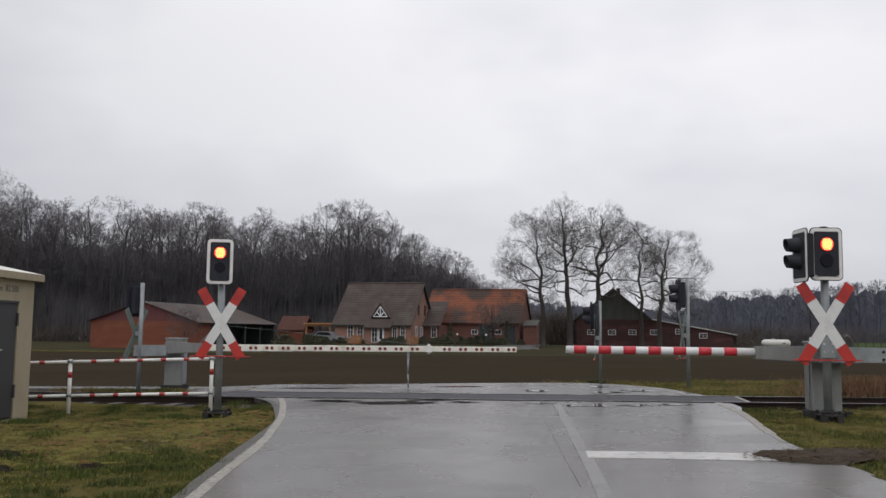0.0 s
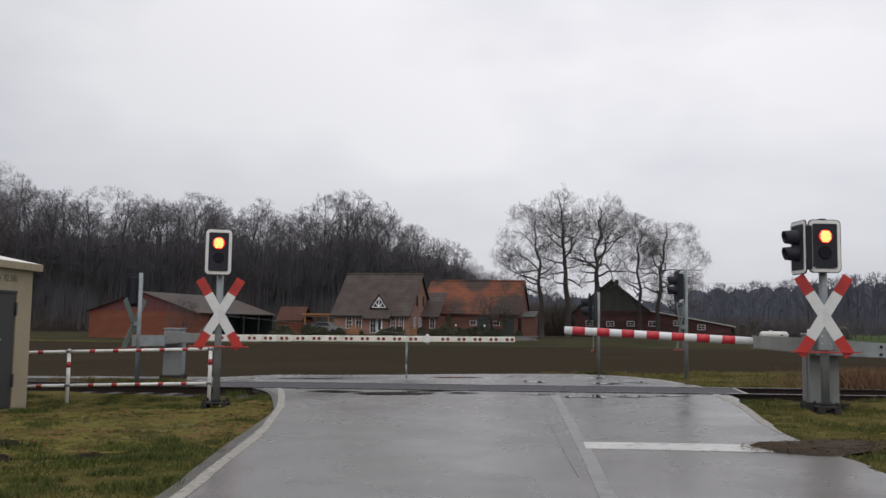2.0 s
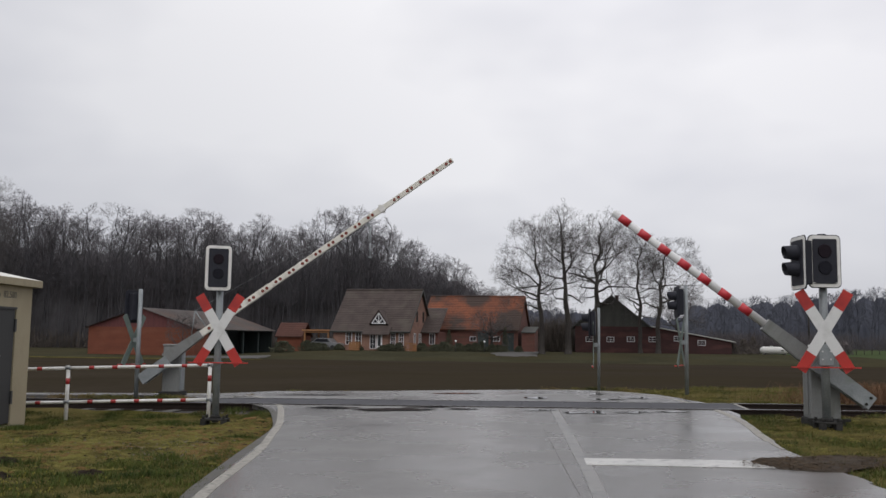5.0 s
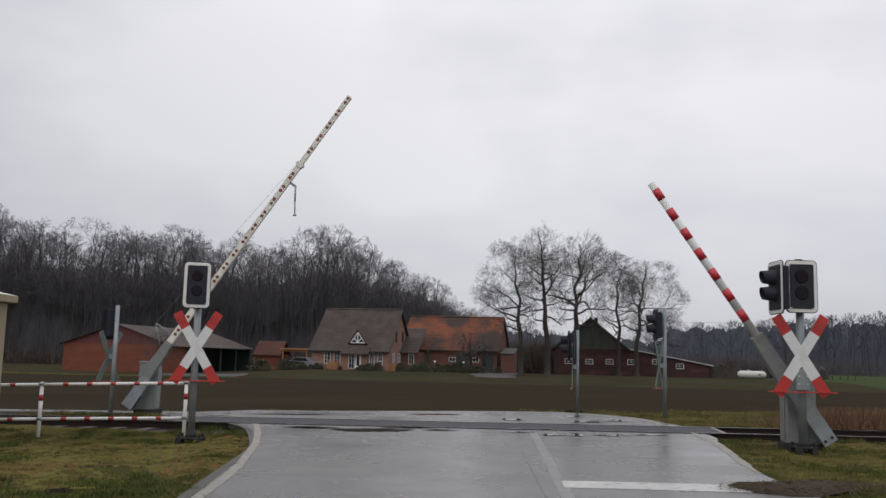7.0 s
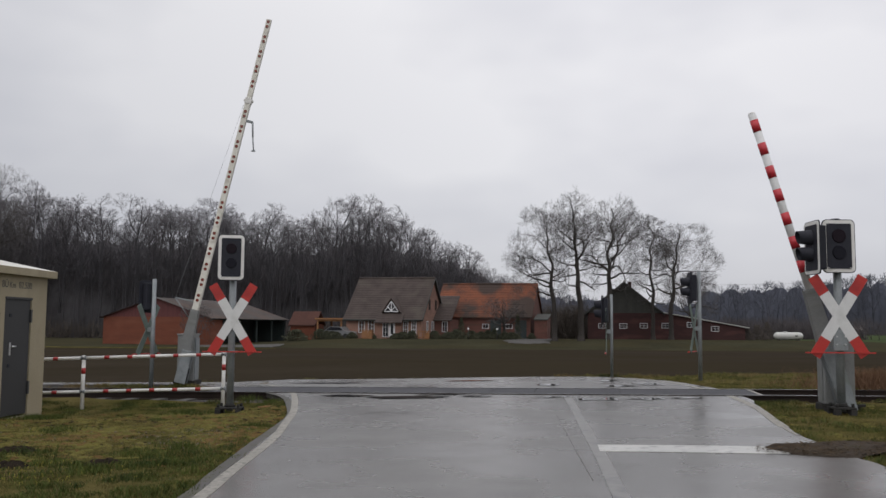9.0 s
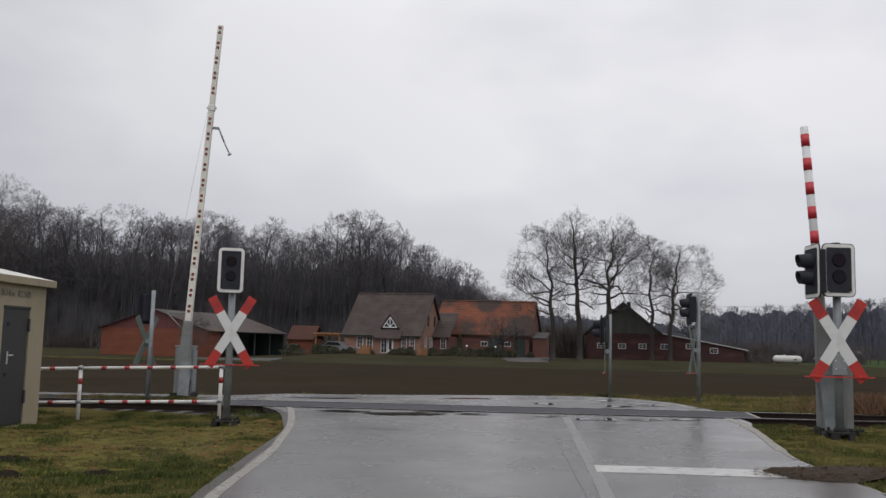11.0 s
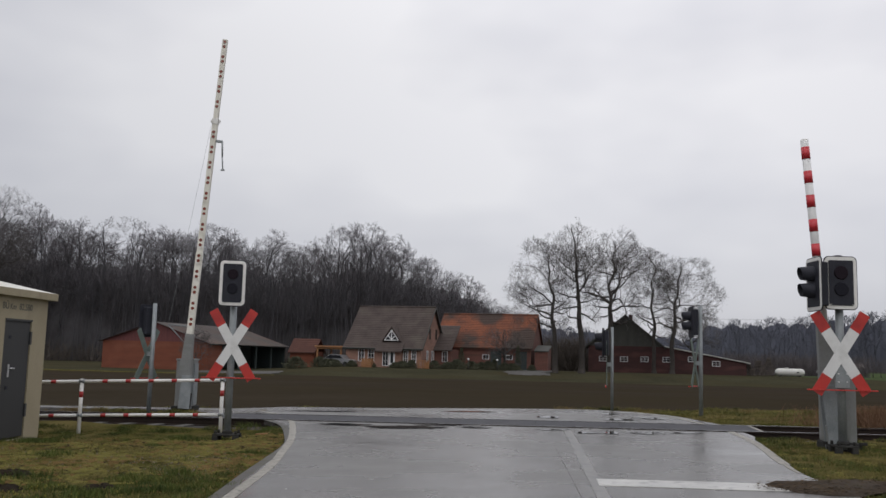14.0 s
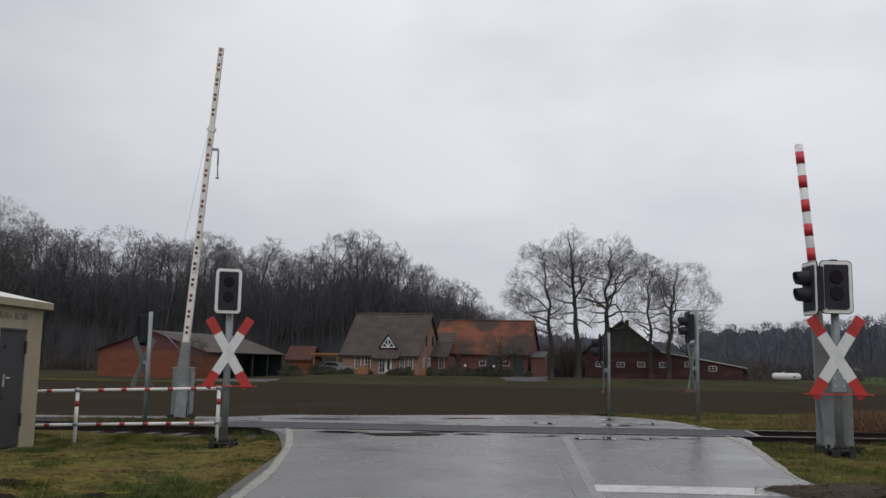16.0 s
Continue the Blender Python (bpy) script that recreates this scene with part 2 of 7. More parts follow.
M_RED = mat("red_retroreflective_sheet", (0.410, 0.020, 0.030), (0.525, 0.034, 0.045), 0.45, scale=2, fine=80, bump=0.03, dist=0.001,
            spot=(0.38, 0.025, 0.035), spot_scale=3, spot_at=0.66)
M_REDCROSS = mat("red_reflective_cross_end", (0.37, 0.021, 0.016), (0.48, 0.035, 0.026), 0.45, scale=2, fine=80, bump=0.03, dist=0.001,
                 spot=(0.30, 0.02, 0.018), spot_scale=3, spot_at=0.66)
M_REDPAINT = mat("red_band_paint", (0.28, 0.015, 0.016), (0.38, 0.027, 0.025), 0.5, scale=3, fine=60, bump=0.05, dist=0.001)
M_DOT = mat("dark_red_reflector", (0.14, 0.03, 0.02), (0.24, 0.055, 0.035), 0.25, scale=20, fine=200, bump=0.2, dist=0.001)
M_BLACK = mat("matt_black_plastic", (0.018, 0.019, 0.026), (0.032, 0.033, 0.042), 0.6, spec=0.2, scale=5, fine=60, bump=0.05, dist=0.001)
M_LENS = mat("dark_red_lens", (0.013, 0.009, 0.013), (0.020, 0.015, 0.019), 0.4, spec=0.06, scale=30, fine=160, bump=0.4, dist=0.002)
M_LENSY = mat("dark_amber_lens", (0.012, 0.012, 0.017), (0.020, 0.020, 0.026), 0.4, spec=0.06, scale=30, fine=160, bump=0.4, dist=0.002)
M_LIT = glow("lit_red_lamp", (1.0, 0.022, 0.030), 1.05)
M_HOT = glow("lit_lamp_core", (1.0, 0.36, 0.10), 4.2)
M_BACK = mat("green_grey_sign_back", (0.085, 0.115, 0.098), (0.14, 0.175, 0.152), 0.6, scale=4, fine=40, bump=0.05, dist=0.001)
M_IRON = mat("dark_foundation_iron", (0.02, 0.02, 0.019), (0.048, 0.046, 0.043), 0.9, spec=0.1, scale=8, fine=60, bump=0.4, dist=0.004)
M_HUT = mat("beige_rough_render", (0.265, 0.225, 0.145), (0.365, 0.318, 0.218), 0.85, scale=1.5, fine=70, bump=0.35, dist=0.004,
            stretch=(1, 1, 0.5), spot=(0.23, 0.195, 0.13), spot_scale=1.6, spot_at=0.62)
M_HUTROOF = mat("pale_concrete_roof", (0.50, 0.49, 0.44), (0.66, 0.65, 0.60), 0.7, scale=2, fine=50, bump=0.2, dist=0.004,
                spot=(0.30, 0.29, 0.22), spot_scale=3, spot_at=0.66)
M_DOOR = mat("dark_grey_steel_door", (0.02, 0.02, 0.021), (0.034, 0.034, 0.034), 0.55, scale=2, fine=40, bump=0.08, dist=0.002)
M_TEXT = mat("dark_stencil_paint", (0.05, 0.05, 0.045), (0.1, 0.1, 0.09), 0.8, scale=30, fine=100, bump=0)
M_CHROME = mat("bright_steel", (0.6, 0.6, 0.6), (0.75, 0.75, 0.75), 0.3, metal=0.9, scale=10, fine=80, bump=0)
M_BRICK = mat("red_brown_brick", (0.105, 0.045, 0.035), (0.177, 0.075, 0.057), 0.9, scale=0.9, fine=9, bump=0.4, dist=0.02,
              stretch=(1, 1, 3), spot=(0.1, 0.055, 0.04), spot_scale=0.5, spot_at=0.62)
M_BRICKORANGE = mat("orange_brick", (0.117, 0.034, 0.016), (0.172, 0.052, 0.027), 0.9, scale=0.6, fine=9, bump=0.4, dist=0.02,
                    stretch=(1, 1, 3), spot=(0.18, 0.062, 0.034), spot_scale=0.35, spot_at=0.62)
M_BRICKDARK = mat("dark_red_brick", (0.032, 0.013, 0.012), (0.054, 0.021, 0.019), 0.9, scale=0.5, fine=9, bump=0.4, dist=0.02,
                  stretch=(1, 1, 3), spot=(0.08, 0.032, 0.028), spot_scale=0.35, spot_at=0.6)
M_TILEGREY = mat("brown_grey_roof_tile", (0.050, 0.039, 0.035), (0.086, 0.068, 0.061), 0.9, spec=0.2, scale=0.8, fine=8, bump=0.4, dist=0.02,
                 spot=(0.086, 0.076, 0.062), spot_scale=0.4, spot_at=0.62, random_tone=0.12)
M_TILERED = mat("weathered_orange_roof_tile", (0.085, 0.04, 0.029), (0.27, 0.092, 0.047), 0.9, spec=0.2, scale=0.35, fine=6, bump=0.4, dist=0.02,
                spot=(0.060, 0.043, 0.036), spot_scale=0.24, spot_at=0.49, spot_soft=0.06, random_tone=0.10)
M_TILEOLD = mat("red_brown_roof_tile", (0.062, 0.03, 0.024), (0.1, 0.047, 0.036), 0.9, spec=0.2, scale=0.8, fine=8, bump=0.4, dist=0.02)
M_SLATE = mat("mossy_grey_cladding", (0.033, 0.033, 0.029), (0.058, 0.058, 0.050), 0.8, scale=0.5, fine=6, bump=0.3, dist=0.02,
              stretch=(3, 3, 0.5))
M_SHEET = mat("weathered_sheet_roof", (0.072, 0.056, 0.049), (0.170, 0.146, 0.132), 0.55, scale=0.35, fine=3, bump=0.2, dist=0.02,
              spot=(0.16, 0.10, 0.075), spot_scale=0.25, spot_at=0.56, spot_soft=0.12)
M_REDBOARD = mat("dark_red_gable_boards", (0.075, 0.022, 0.022), (0.13, 0.04, 0.038), 0.8, scale=1, fine=8, bump=0.3, dist=0.02, stretch=(5, 5, 0.4))
M_GREENBOARD = mat("dark_green_boards", (0.022, 0.032, 0.031), (0.042, 0.056, 0.054), 0.8, scale=1, fine=8, bump=0.3, dist=0.02, stretch=(5, 5, 0.4))
M_WOOD = mat("orange_brown_timber", (0.19, 0.082, 0.03), (0.29, 0.14, 0.055), 0.7, scale=2, fine=20, bump=0.2, dist=0.01, stretch=(1, 1, 4))
M_FRAME = mat("white_window_paint", (0.62, 0.62, 0.63), (0.74, 0.74, 0.75), 0.4, scale=2, fine=30, bump=0)
M_PANE = mat("dark_window_glass", (0.015, 0.017, 0.02), (0.03, 0.033, 0.038), 0.06, scale=0.6, fine=4, bump=0.02, dist=0.005, rough_vary=0.03)
M_BARK = mat("wet_oak_bark", (0.03, 0.026, 0.024), (0.062, 0.055, 0.049), 0.9, scale=1.5, fine=14, bump=0.6, dist=0.03, stretch=(1, 1, 0.3), spec=0.2)
M_TWIG = mat("bare_twigs", (0.068, 0.062, 0.061), (0.121, 0.112, 0.108), 0.9, scale=0.5, fine=6, bump=0, spec=0.15)
# Twig colour paled and blued to include the haze of distance.
M_WOODS = mat("bare_woodland_in_haze", (0.129, 0.123, 0.131), (0.198, 0.187, 0.198), 0.95, scale=0.08, fine=0.9, bump=0, spec=0.1)
M_STEM = mat("dark_wet_stems", (0.056, 0.056, 0.059), (0.097, 0.092, 0.099), 0.95, scale=0.3, fine=3, bump=0, spec=0.1)
# The blue-grey of distance haze is mixed into this base colour.
M_WOODSFAR = mat("haze_tinted_far_woodland", (0.066, 0.069, 0.086), (0.104, 0.108, 0.131), 0.95, scale=0.05, fine=0.5, bump=0, spec=0.1)
# The colour holds the shade of the wood's depth, lifted for haze.
M_WOODBACK = mat("dense_woodland_shade", (0.121, 0.117, 0.124), (0.167, 0.162, 0.170), 0.95, scale=0.12, fine=1.2, bump=1.0, dist=0.6,
                 stretch=(1, 1, 0.15), spec=0.05)
# Distance haze and the wood's inner shade are both put into this colour.
M_WOODBACKFAR = mat("haze_tinted_woodland_shade", (0.072, 0.077, 0.098), (0.11, 0.116, 0.142), 0.95, scale=0.06, fine=0.6, bump=1.0, dist=0.8,
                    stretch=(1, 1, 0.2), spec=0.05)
M_BUSH = mat("evergreen_bush", (0.029, 0.032, 0.019), (0.073, 0.074, 0.045), 0.8, scale=1.5, fine=12, bump=0, spec=0.2)
M_BLADE = mat("grass_blades", (0.031, 0.041, 0.010), (0.165, 0.150, 0.040), 0.75, sharp=0.11, scale=2.2, fine=9, bump=0, spec=0.25,
              spot=(0.165, 0.118, 0.05), spot_scale=1.1, spot_at=0.56)
M_GREENBLADE = mat("fresh_green_blades", (0.020, 0.036, 0.006), (0.088, 0.109, 0.022), 0.75, scale=1.7, fine=9, bump=0, spec=0.2)
M_STRAW = mat("yellowed_grass_blades", (0.125, 0.104, 0.036), (0.235, 0.192, 0.068), 0.8, scale=1.3, fine=9, bump=0, spec=0.15)
M_STONE = mat("pale_gravel", (0.093, 0.079, 0.059), (0.177, 0.153, 0.120), 0.95, spec=0.0, scale=5, fine=40, bump=0.2)
M_WIRE = mat("dull_wire", (0.045, 0.045, 0.048), (0.075, 0.075, 0.078), 0.6, scale=1, fine=5, bump=0)
M_DRY = mat("dry_rusty_grass", (0.095, 0.052, 0.030), (0.185, 0.108, 0.064), 0.85, scale=2, fine=9, bump=0, spec=0.15)
M_TANK = mat("white_tank_paint", (0.44, 0.44, 0.41), (0.56, 0.555, 0.52), 0.4, scale=1, fine=12, bump=0, spot=(0.4, 0.4, 0.34), spot_scale=0.8)
M_CARPAINT = mat("silver_car_paint", (0.22, 0.225, 0.23), (0.32, 0.32, 0.33), 0.3, metal=0.6, scale=1, fine=12, bump=0)
M_RUBBER = mat("black_tyre", (0.012, 0.012, 0.012), (0.025, 0.025, 0.025), 0.8, scale=5, fine=30, bump=0.1)


# ------------------------------------------------------------ mesh helpers
def add_box(bm, x0, x1, y0, y1, z0, z1, bevel=0.0):
    vs = [bm.verts.new((x, y, z)) for z in (z0, z1) for x, y in ((x0, y0), (x1, y0), (x1, y1), (x0, y1))]
    fs = [bm.faces.new([vs[i] for i in f]) for f in
          ((3, 2, 1, 0), (4, 5, 6, 7), (0, 1, 5, 4), (1, 2, 6, 5), (2, 3, 7, 6), (3, 0, 4, 7))]
    if bevel:
        edges = list({e for f in fs for e in f.edges})
        bmesh.ops.bevel(bm, geom=edges, offset=bevel, segments=2, affect="EDGES", profile=0.6)
    return bm


def add_tube(bm, p0, p1, r0, r1=None, n=16, caps=True):
    p0, p1 = Vector(p0), Vector(p1)
    r1 = r0 if r1 is None else r1
    d = (p1 - p0).normalized()
    a = d.orthogonal().normalized()
    b = d.cross(a)
    ring = lambda p, r: [bm.verts.new(p + r * (math.cos(k * math.tau / n) * a + math.sin(k * math.tau / n) * b)) for k in range(n)]
    u, v = ring(p0, r0), ring(p1, r1)
    for k in range(n):
        f = bm.faces.new((u[k], u[(k + 1) % n], v[(k + 1) % n], v[k]))
        f.smooth = n > 6
    if caps:
        bm.faces.new(u[::-1])
        bm.faces.new(v)
    return bm


def add_prism(bm, pts, y0, y1, bevel=0.0):
    """An outline in x and z, from y0 to y1."""
    a = [bm.verts.new((x, y0, z)) for x, z in pts]
    b = [bm.verts.new((x, y1, z)) for x, z in pts]
    n = len(pts)
    fs = [bm.faces.new(a), bm.faces.new(b[::-1])]
    fs += [bm.faces.new((a[(k + 1) % n], a[k], b[k], b[(k + 1) % n])) for k in range(n)]
    bmesh.ops.recalc_face_normals(bm, faces=fs)
    if bevel:
        bmesh.ops.bevel(bm, geom=list({e for f in fs[:2] for e in f.edges}), offset=bevel, segments=2, affect="EDGES")
    return bm


def rounded(w, h, r, n=6):
    pts = []
    for cx, cz, a0 in ((w / 2 - r, h / 2 - r, 0), (-w / 2 + r, h / 2 - r, 90), (-w / 2 + r, -h / 2 + r, 180), (w / 2 - r, -h / 2 + r, 270)):
        pts += [(cx + r * math.cos(radians(a0 + 90 * k / n)), cz + r * math.sin(radians(a0 + 90 * k / n))) for k in range(n + 1)]
    return pts


def mesh_of(name, bm, material):
    me = bpy.data.meshes.new(name)
    bm.to_mesh(me)
    bm.free()
    me.materials.append(material)
    return me


def part(name, bm, material, parent=None, label="", at=None):
    ob = new(name, mesh_of(name, bm, material))
    if parent:
        ob.parent = parent
    if at is not None:
        ob.matrix_basis = at
    return tagged(ob, label) if label else ob


def box(*a, bevel=0.0):
    return add_box(bmesh.new(), *a, bevel=bevel)


def tube(*a, **k):
    return add_tube(bmesh.new(), *a, **k)


def prism(*a, **k):
    return add_prism(bmesh.new(), *a, **k)


def thing(name, m, label, category, group="", kind=""):
    ob = new(name)
    ob.matrix_basis = m
    return tagged(ob, label, category, group, kind)


def raw_mesh(name, verts, faces, material, smooth=False):
    me = bpy.data.meshes.new(name)
    me.from_pydata(verts, [], faces)
    me.materials.append(material)
    if smooth:
        me.polygons.foreach_set("use_smooth", [True] * len(me.polygons))
    me.update()
    return me


def step(a, b, v):
    t = min(1.0, max(0.0, (v - a) / (b - a)))
    return t * t * (3 - 2 * t)


def ground_z(x, y):
    """The lie of the land: a road plane that falls to the west, a shallow dip beyond the line, and farm plots beyond it."""
    near = 0.04 + 0.012 * min(12.0, max(-14.0, x))
    west = step(-10, -24, x)
    far = -0.85 * step(24, 80, y) + (0.72 - 0.6 * west) * step(84, 104, y) - 0.15 * step(112, 125, y) * step(8, 18, x) * (1 - west)
    near -= 0.12 * step(12.0, 14.2, y) * (1 - step(15.6, 16.5, y)) * step(-2.8, -3.35, x)
    near -= 0.06 * step(18.6, 19.4, y) * step(-3.8, -4.8, x)
    k = step(22.5, 45, y)
    return near * (1 - k) + far * k


def relief(x, y):
    """Small humps of the verge, which flatten towards the road and sink beneath it."""
    left = -1.98 - 0.012 * max(0.0, y - 7) - 0.18 * max(0.0, y - 12.3)
    right = 4.0 + 0.2 * max(0.0, y - 9.5)
    out = max(left - x, x - right)
    if y > 16.8:
        out = min(out, 0.3) if x > -4.5 else out
    if 19 < y < 24 and x < 5.6:
        out = -1.0
    if out < -0.12:
        return -0.06
    k = step(-0.12, 0.7, out)
    return k * (0.035 * noise.noise(Vector((x * 0.9, y * 0.9, 0))) + 0.02 * noise.noise(Vector((x * 3.1, y * 3.1, 4)))) - 0.012 * (1 - k)


# ------------------------------------------------------------ land, road and track
TRACK_ANGLE = math.degrees(math.atan(-0.16))
TRACK_CO = math.cos(radians(TRACK_ANGLE))


def track_off(x, y):
    return (y - 17.5 + 0.16 * x) * TRACK_CO


def in_field(x, y):
    return 23.6 - 1.2 * step(2, -2, x) < y < 86 - 4 * step(-10, -30, x) and -70 < x < 70


def spaced(stops):
    out = []
    for a, b, s in stops:
        n = max(1, round((b - a) / s))
        out += [a + (b - a) * k / n for k in range(n)]
    return out + [stops[-1][1]]


def build_ground():
    xs = spaced([(-900, -200, 100), (-200, -60, 10), (-60, -14, 2), (-14, 14, 0.25), (14, 60, 2), (60, 200, 10), (200, 900, 100)])
    ys = spaced([(-300, -40, 40), (-40, -6, 4), (-6, 23.5, 0.25), (23.5, 40, 0.75), (40, 130, 2), (130, 300, 12), (300, 1500, 100)])
    verts = []
    for y in ys:
        for x in xs:
            z = ground_z(x, y)
            d = abs(track_off(x, y))
            if d < 2.2:
                z -= 0.34 * (1 - step(1.35, 2.1, d))
            if -14 < x < 14 and y < 23.6:
                z += relief(x, y)
            elif y < 90:
                z += 0.05 * noise.noise(Vector((x * 0.3, y * 0.5, 2)))
            verts.append((x, y, z))
    nx = len(xs)
    faces, which = [], []
    for j in range(len(ys) - 1):
        for i in range(nx - 1):
            faces.append((j * nx + i, j * nx + i + 1, (j + 1) * nx + i + 1, (j + 1) * nx + i))
            cx, cy = (xs[i] + xs[i + 1]) / 2, (ys[j] + ys[j + 1]) / 2
            which.append(1 if in_field(cx, cy) else 3 if 85 < cy < 140 and cx < 42 else 2 if cx > 50 and cy > 86 else 3 if cy > 86 else 0)
    me = raw_mesh("ground", verts, faces, M_GRASS, True)
    me.materials.append(M_FIELD)
    me.materials.append(M_MEADOW)
    me.materials.append(M_LAWN)
    me.polygons.foreach_set("material_index", which)
    return tagged(new("ground", me), "flat wet farmland with short grass and a ploughed field", "ground", kind="structure")


build_ground()


def sheet(name, outline, material, lift, label, category, thick=0.05, kind="structure"):
    """A flat piece that follows the road plane, with a real edge."""
    bm = bmesh.new()
    vs = [bm.verts.new((x, y, ground_z(x, min(y, 22.4)) + lift)) for x, y in outline]
    f = bm.faces.new(vs)
    if f.normal.z < 0:
        f.normal_flip()
    bm.normal_update()
    ext = bmesh.ops.extrude_face_region(bm, geom=[f])
    for v in ext["geom"]:
        if isinstance(v, bmesh.types.BMVert):
            v.co.z += 0.0
    for v in vs:
        v.co.z -= thick
    bmesh.ops.triangulate(bm, faces=[g for g in bm.faces if len(g.verts) > 4])
    bmesh.ops.recalc_face_normals(bm, faces=bm.faces)
    return tagged(part(name, bm, material), label, category, kind=kind)


def smooth_line(pts, n=6):
    out = []
    for k in range(len(pts) - 1):
        p = [Vector((*pts[min(max(j, 0), len(pts) - 1)], 0)) for j in (k - 1, k, k + 1, k + 2)]
        for s in range(n):
            t = s / n
            q = 0.5 * (2 * p[1] + (p[2] - p[0]) * t + (2 * p[0] - 5 * p[1] + 4 * p[2] - p[3]) * t * t + (3 * p[1] - p[0] - 3 * p[2] + p[3]) * t ** 3)
            out.append((q.x, q.y))
    return out + [tuple(pts[-1])]


LEFT_EDGE = smooth_line([(-1.91, -70), (-1.91, -46), (-1.91, -22), (-1.91, -10), (-1.91, -4), (-1.91, -1), (-1.91, 1), (-1.91, 4), (-1.93, 6.89), (-1.98, 7.73), (-2.06, 9.55), (-2.10, 10.83), (-2.17, 12.52), (-2.37, 13.8), (-2.84, 16.0),
                         (-3.3, 17.09), (-3.75, 17.9), (-4.6, 19.4), (-5.4, 20.3), (-6.6, 20.9), (-12, 21.2)])
FAR_EDGE = smooth_line([(-12, 21.95), (-5, 21.65), (-2, 21.6), (0.5, 22.0), (3.1, 22.2), (4.3, 21.7), (5.0, 20.5), (5.3, 19.3), (5.42, 17.6)])
RIGHT_EDGE = smooth_line([(5.35, 16.3), (5.16, 15.0), (4.86, 13.8), (4.36, 11.75), (4.14, 10.54), (3.95, 9.5), (3.92, 8.9), (3.91, 8.34), (3.92, 8.1), (3.89, 7.87),
                          (3.83, 7.5), (3.8, 4), (3.8, 1), (3.8, -1), (3.8, -4), (3.8, -10), (3.8, -22), (3.8, -46), (3.8, -70)])
rough_rng = random.Random(5)
road_outline = [(x + 0.05 * noise.noise(Vector((x * 0.8, y * 1.3, 6))) + rough_rng.uniform(-0.008, 0.008), y) for x, y in LEFT_EDGE + FAR_EDGE + RIGHT_EDGE]
sheet("road", road_outline, M_ROAD, 0.014, "wet grey asphalt road over the crossing", "road", 0.09)
sheet("road_side", [(-12, 21.2), (-12, 21.95), (-90, 30.0), (-90, 27.6)][::-1], M_ROAD, 0.012, "wet asphalt lane along the railway", "road", 0.09)


def ribbon(name, centre, width, material, label, lift):
    """A painted strip along a line."""
    bm = bmesh.new()
    rows = []
    for k, (x, y) in enumerate(centre):
        a, b = centre[max(0, k - 1)], centre[min(len(centre) - 1, k + 1)]
        d = Vector((b[0] - a[0], b[1] - a[1])).normalized()
        w = width / 2 * (1 + 0.12 * noise.noise(Vector((x * 0.5, y * 0.5, 1))))
        rows.append([bm.verts.new((x + s * -d.y * w, y + s * d.x * w, ground_z(x, y) + lift)) for s in (1, -1)])
    low = [[bm.verts.new(v.co - Vector((0, 0, 0.008))) for v in r] for r in rows]
    for a, b, c, d in zip(rows, rows[1:], low, low[1:]):
        bm.faces.new((a[0], a[1], b[1], b[0]))
        for k in (0, 1):
            bm.faces.new((a[k], b[k], d[k], c[k]))
    bmesh.ops.recalc_face_normals(bm, faces=bm.faces)
    return tagged(part(name, bm, material), label, "road marking", kind="structure")


ribbon("road_edge_line", smooth_line([(-1.77, -70), (-1.77, -46), (-1.77, -22), (-1.77, -10), (-1.77, -4), (-1.77, -1), (-1.77, 1), (-1.77, 5), (-1.79, 6.89), (-1.83, 7.73), (-1.88, 9.55), (-1.93, 10.55), (-2.05, 11.78), (-2.21, 13.34),
                                      (-2.53, 15.39), (-2.82, 16.94), (-3.18, 18.17), (-3.5, 19.04), (-4.02, 19.79), (-4.8, 20.3)]), 0.108, M_EDGE, "worn white road edge line", 0.0185)
ribbon("road_edge_line", smooth_line([(5.2, 16.6), (5.09, 15.9), (4.92, 14.66), (4.69, 13.3), (4.34, 11.75), (4.18, 11.0)]), 0.12, M_EDGE, "worn white road edge line beside grass", 0.0185)
ribbon("road_edge_line", smooth_line([(4.17, 10.98), (4.09, 10.6), (4.03, 10.2)]), 0.05, M_EDGE, "worn white road edge line beside grass", 0.0185)
ribbon("road_edge_line", smooth_line([(5.12, 17.2), (5.1, 18.6), (4.95, 19.9), (4.6, 20.9), (3.9, 21.5)]), 0.08, M_EDGE, "worn white road edge line beside grass", 0.0185)
ribbon("road_shoulder", [((x + 0.035), y) for x, y in LEFT_EDGE if y < 17.6], 0.11, M_SHOULDER, "dark gritty shoulder outside the edge line", 0.0165)
ribbon("road_centre_line", smooth_line([(2.22, 16.0), (1.96, 13.17), (1.68, 10.3), (1.50, 8.4), (1.30, 6.5), (1.05, 3.5), (0.95, 0), (0.95, -3), (0.95, -9), (0.95, -21), (0.95, -45), (0.95, -70)]), 0.13, M_CENTRE,
       "faded white road centre line", 0.0175)
ribbon("road_seam", smooth_line([(1.60, 12.6), (1.52, 11.5), (1.40, 9.85), (1.29, 8.33), (1.22, 7.3)]), 0.007, M_SEAM, "dark tarred seam in the asphalt", 0.0165)
ribbon("stop_line", [(1.60, 9.23), (2.2, 9.16), (2.8, 9.08), (3.45, 8.99)], 0.50, M_LINE, "white painted stop line", 0.020)

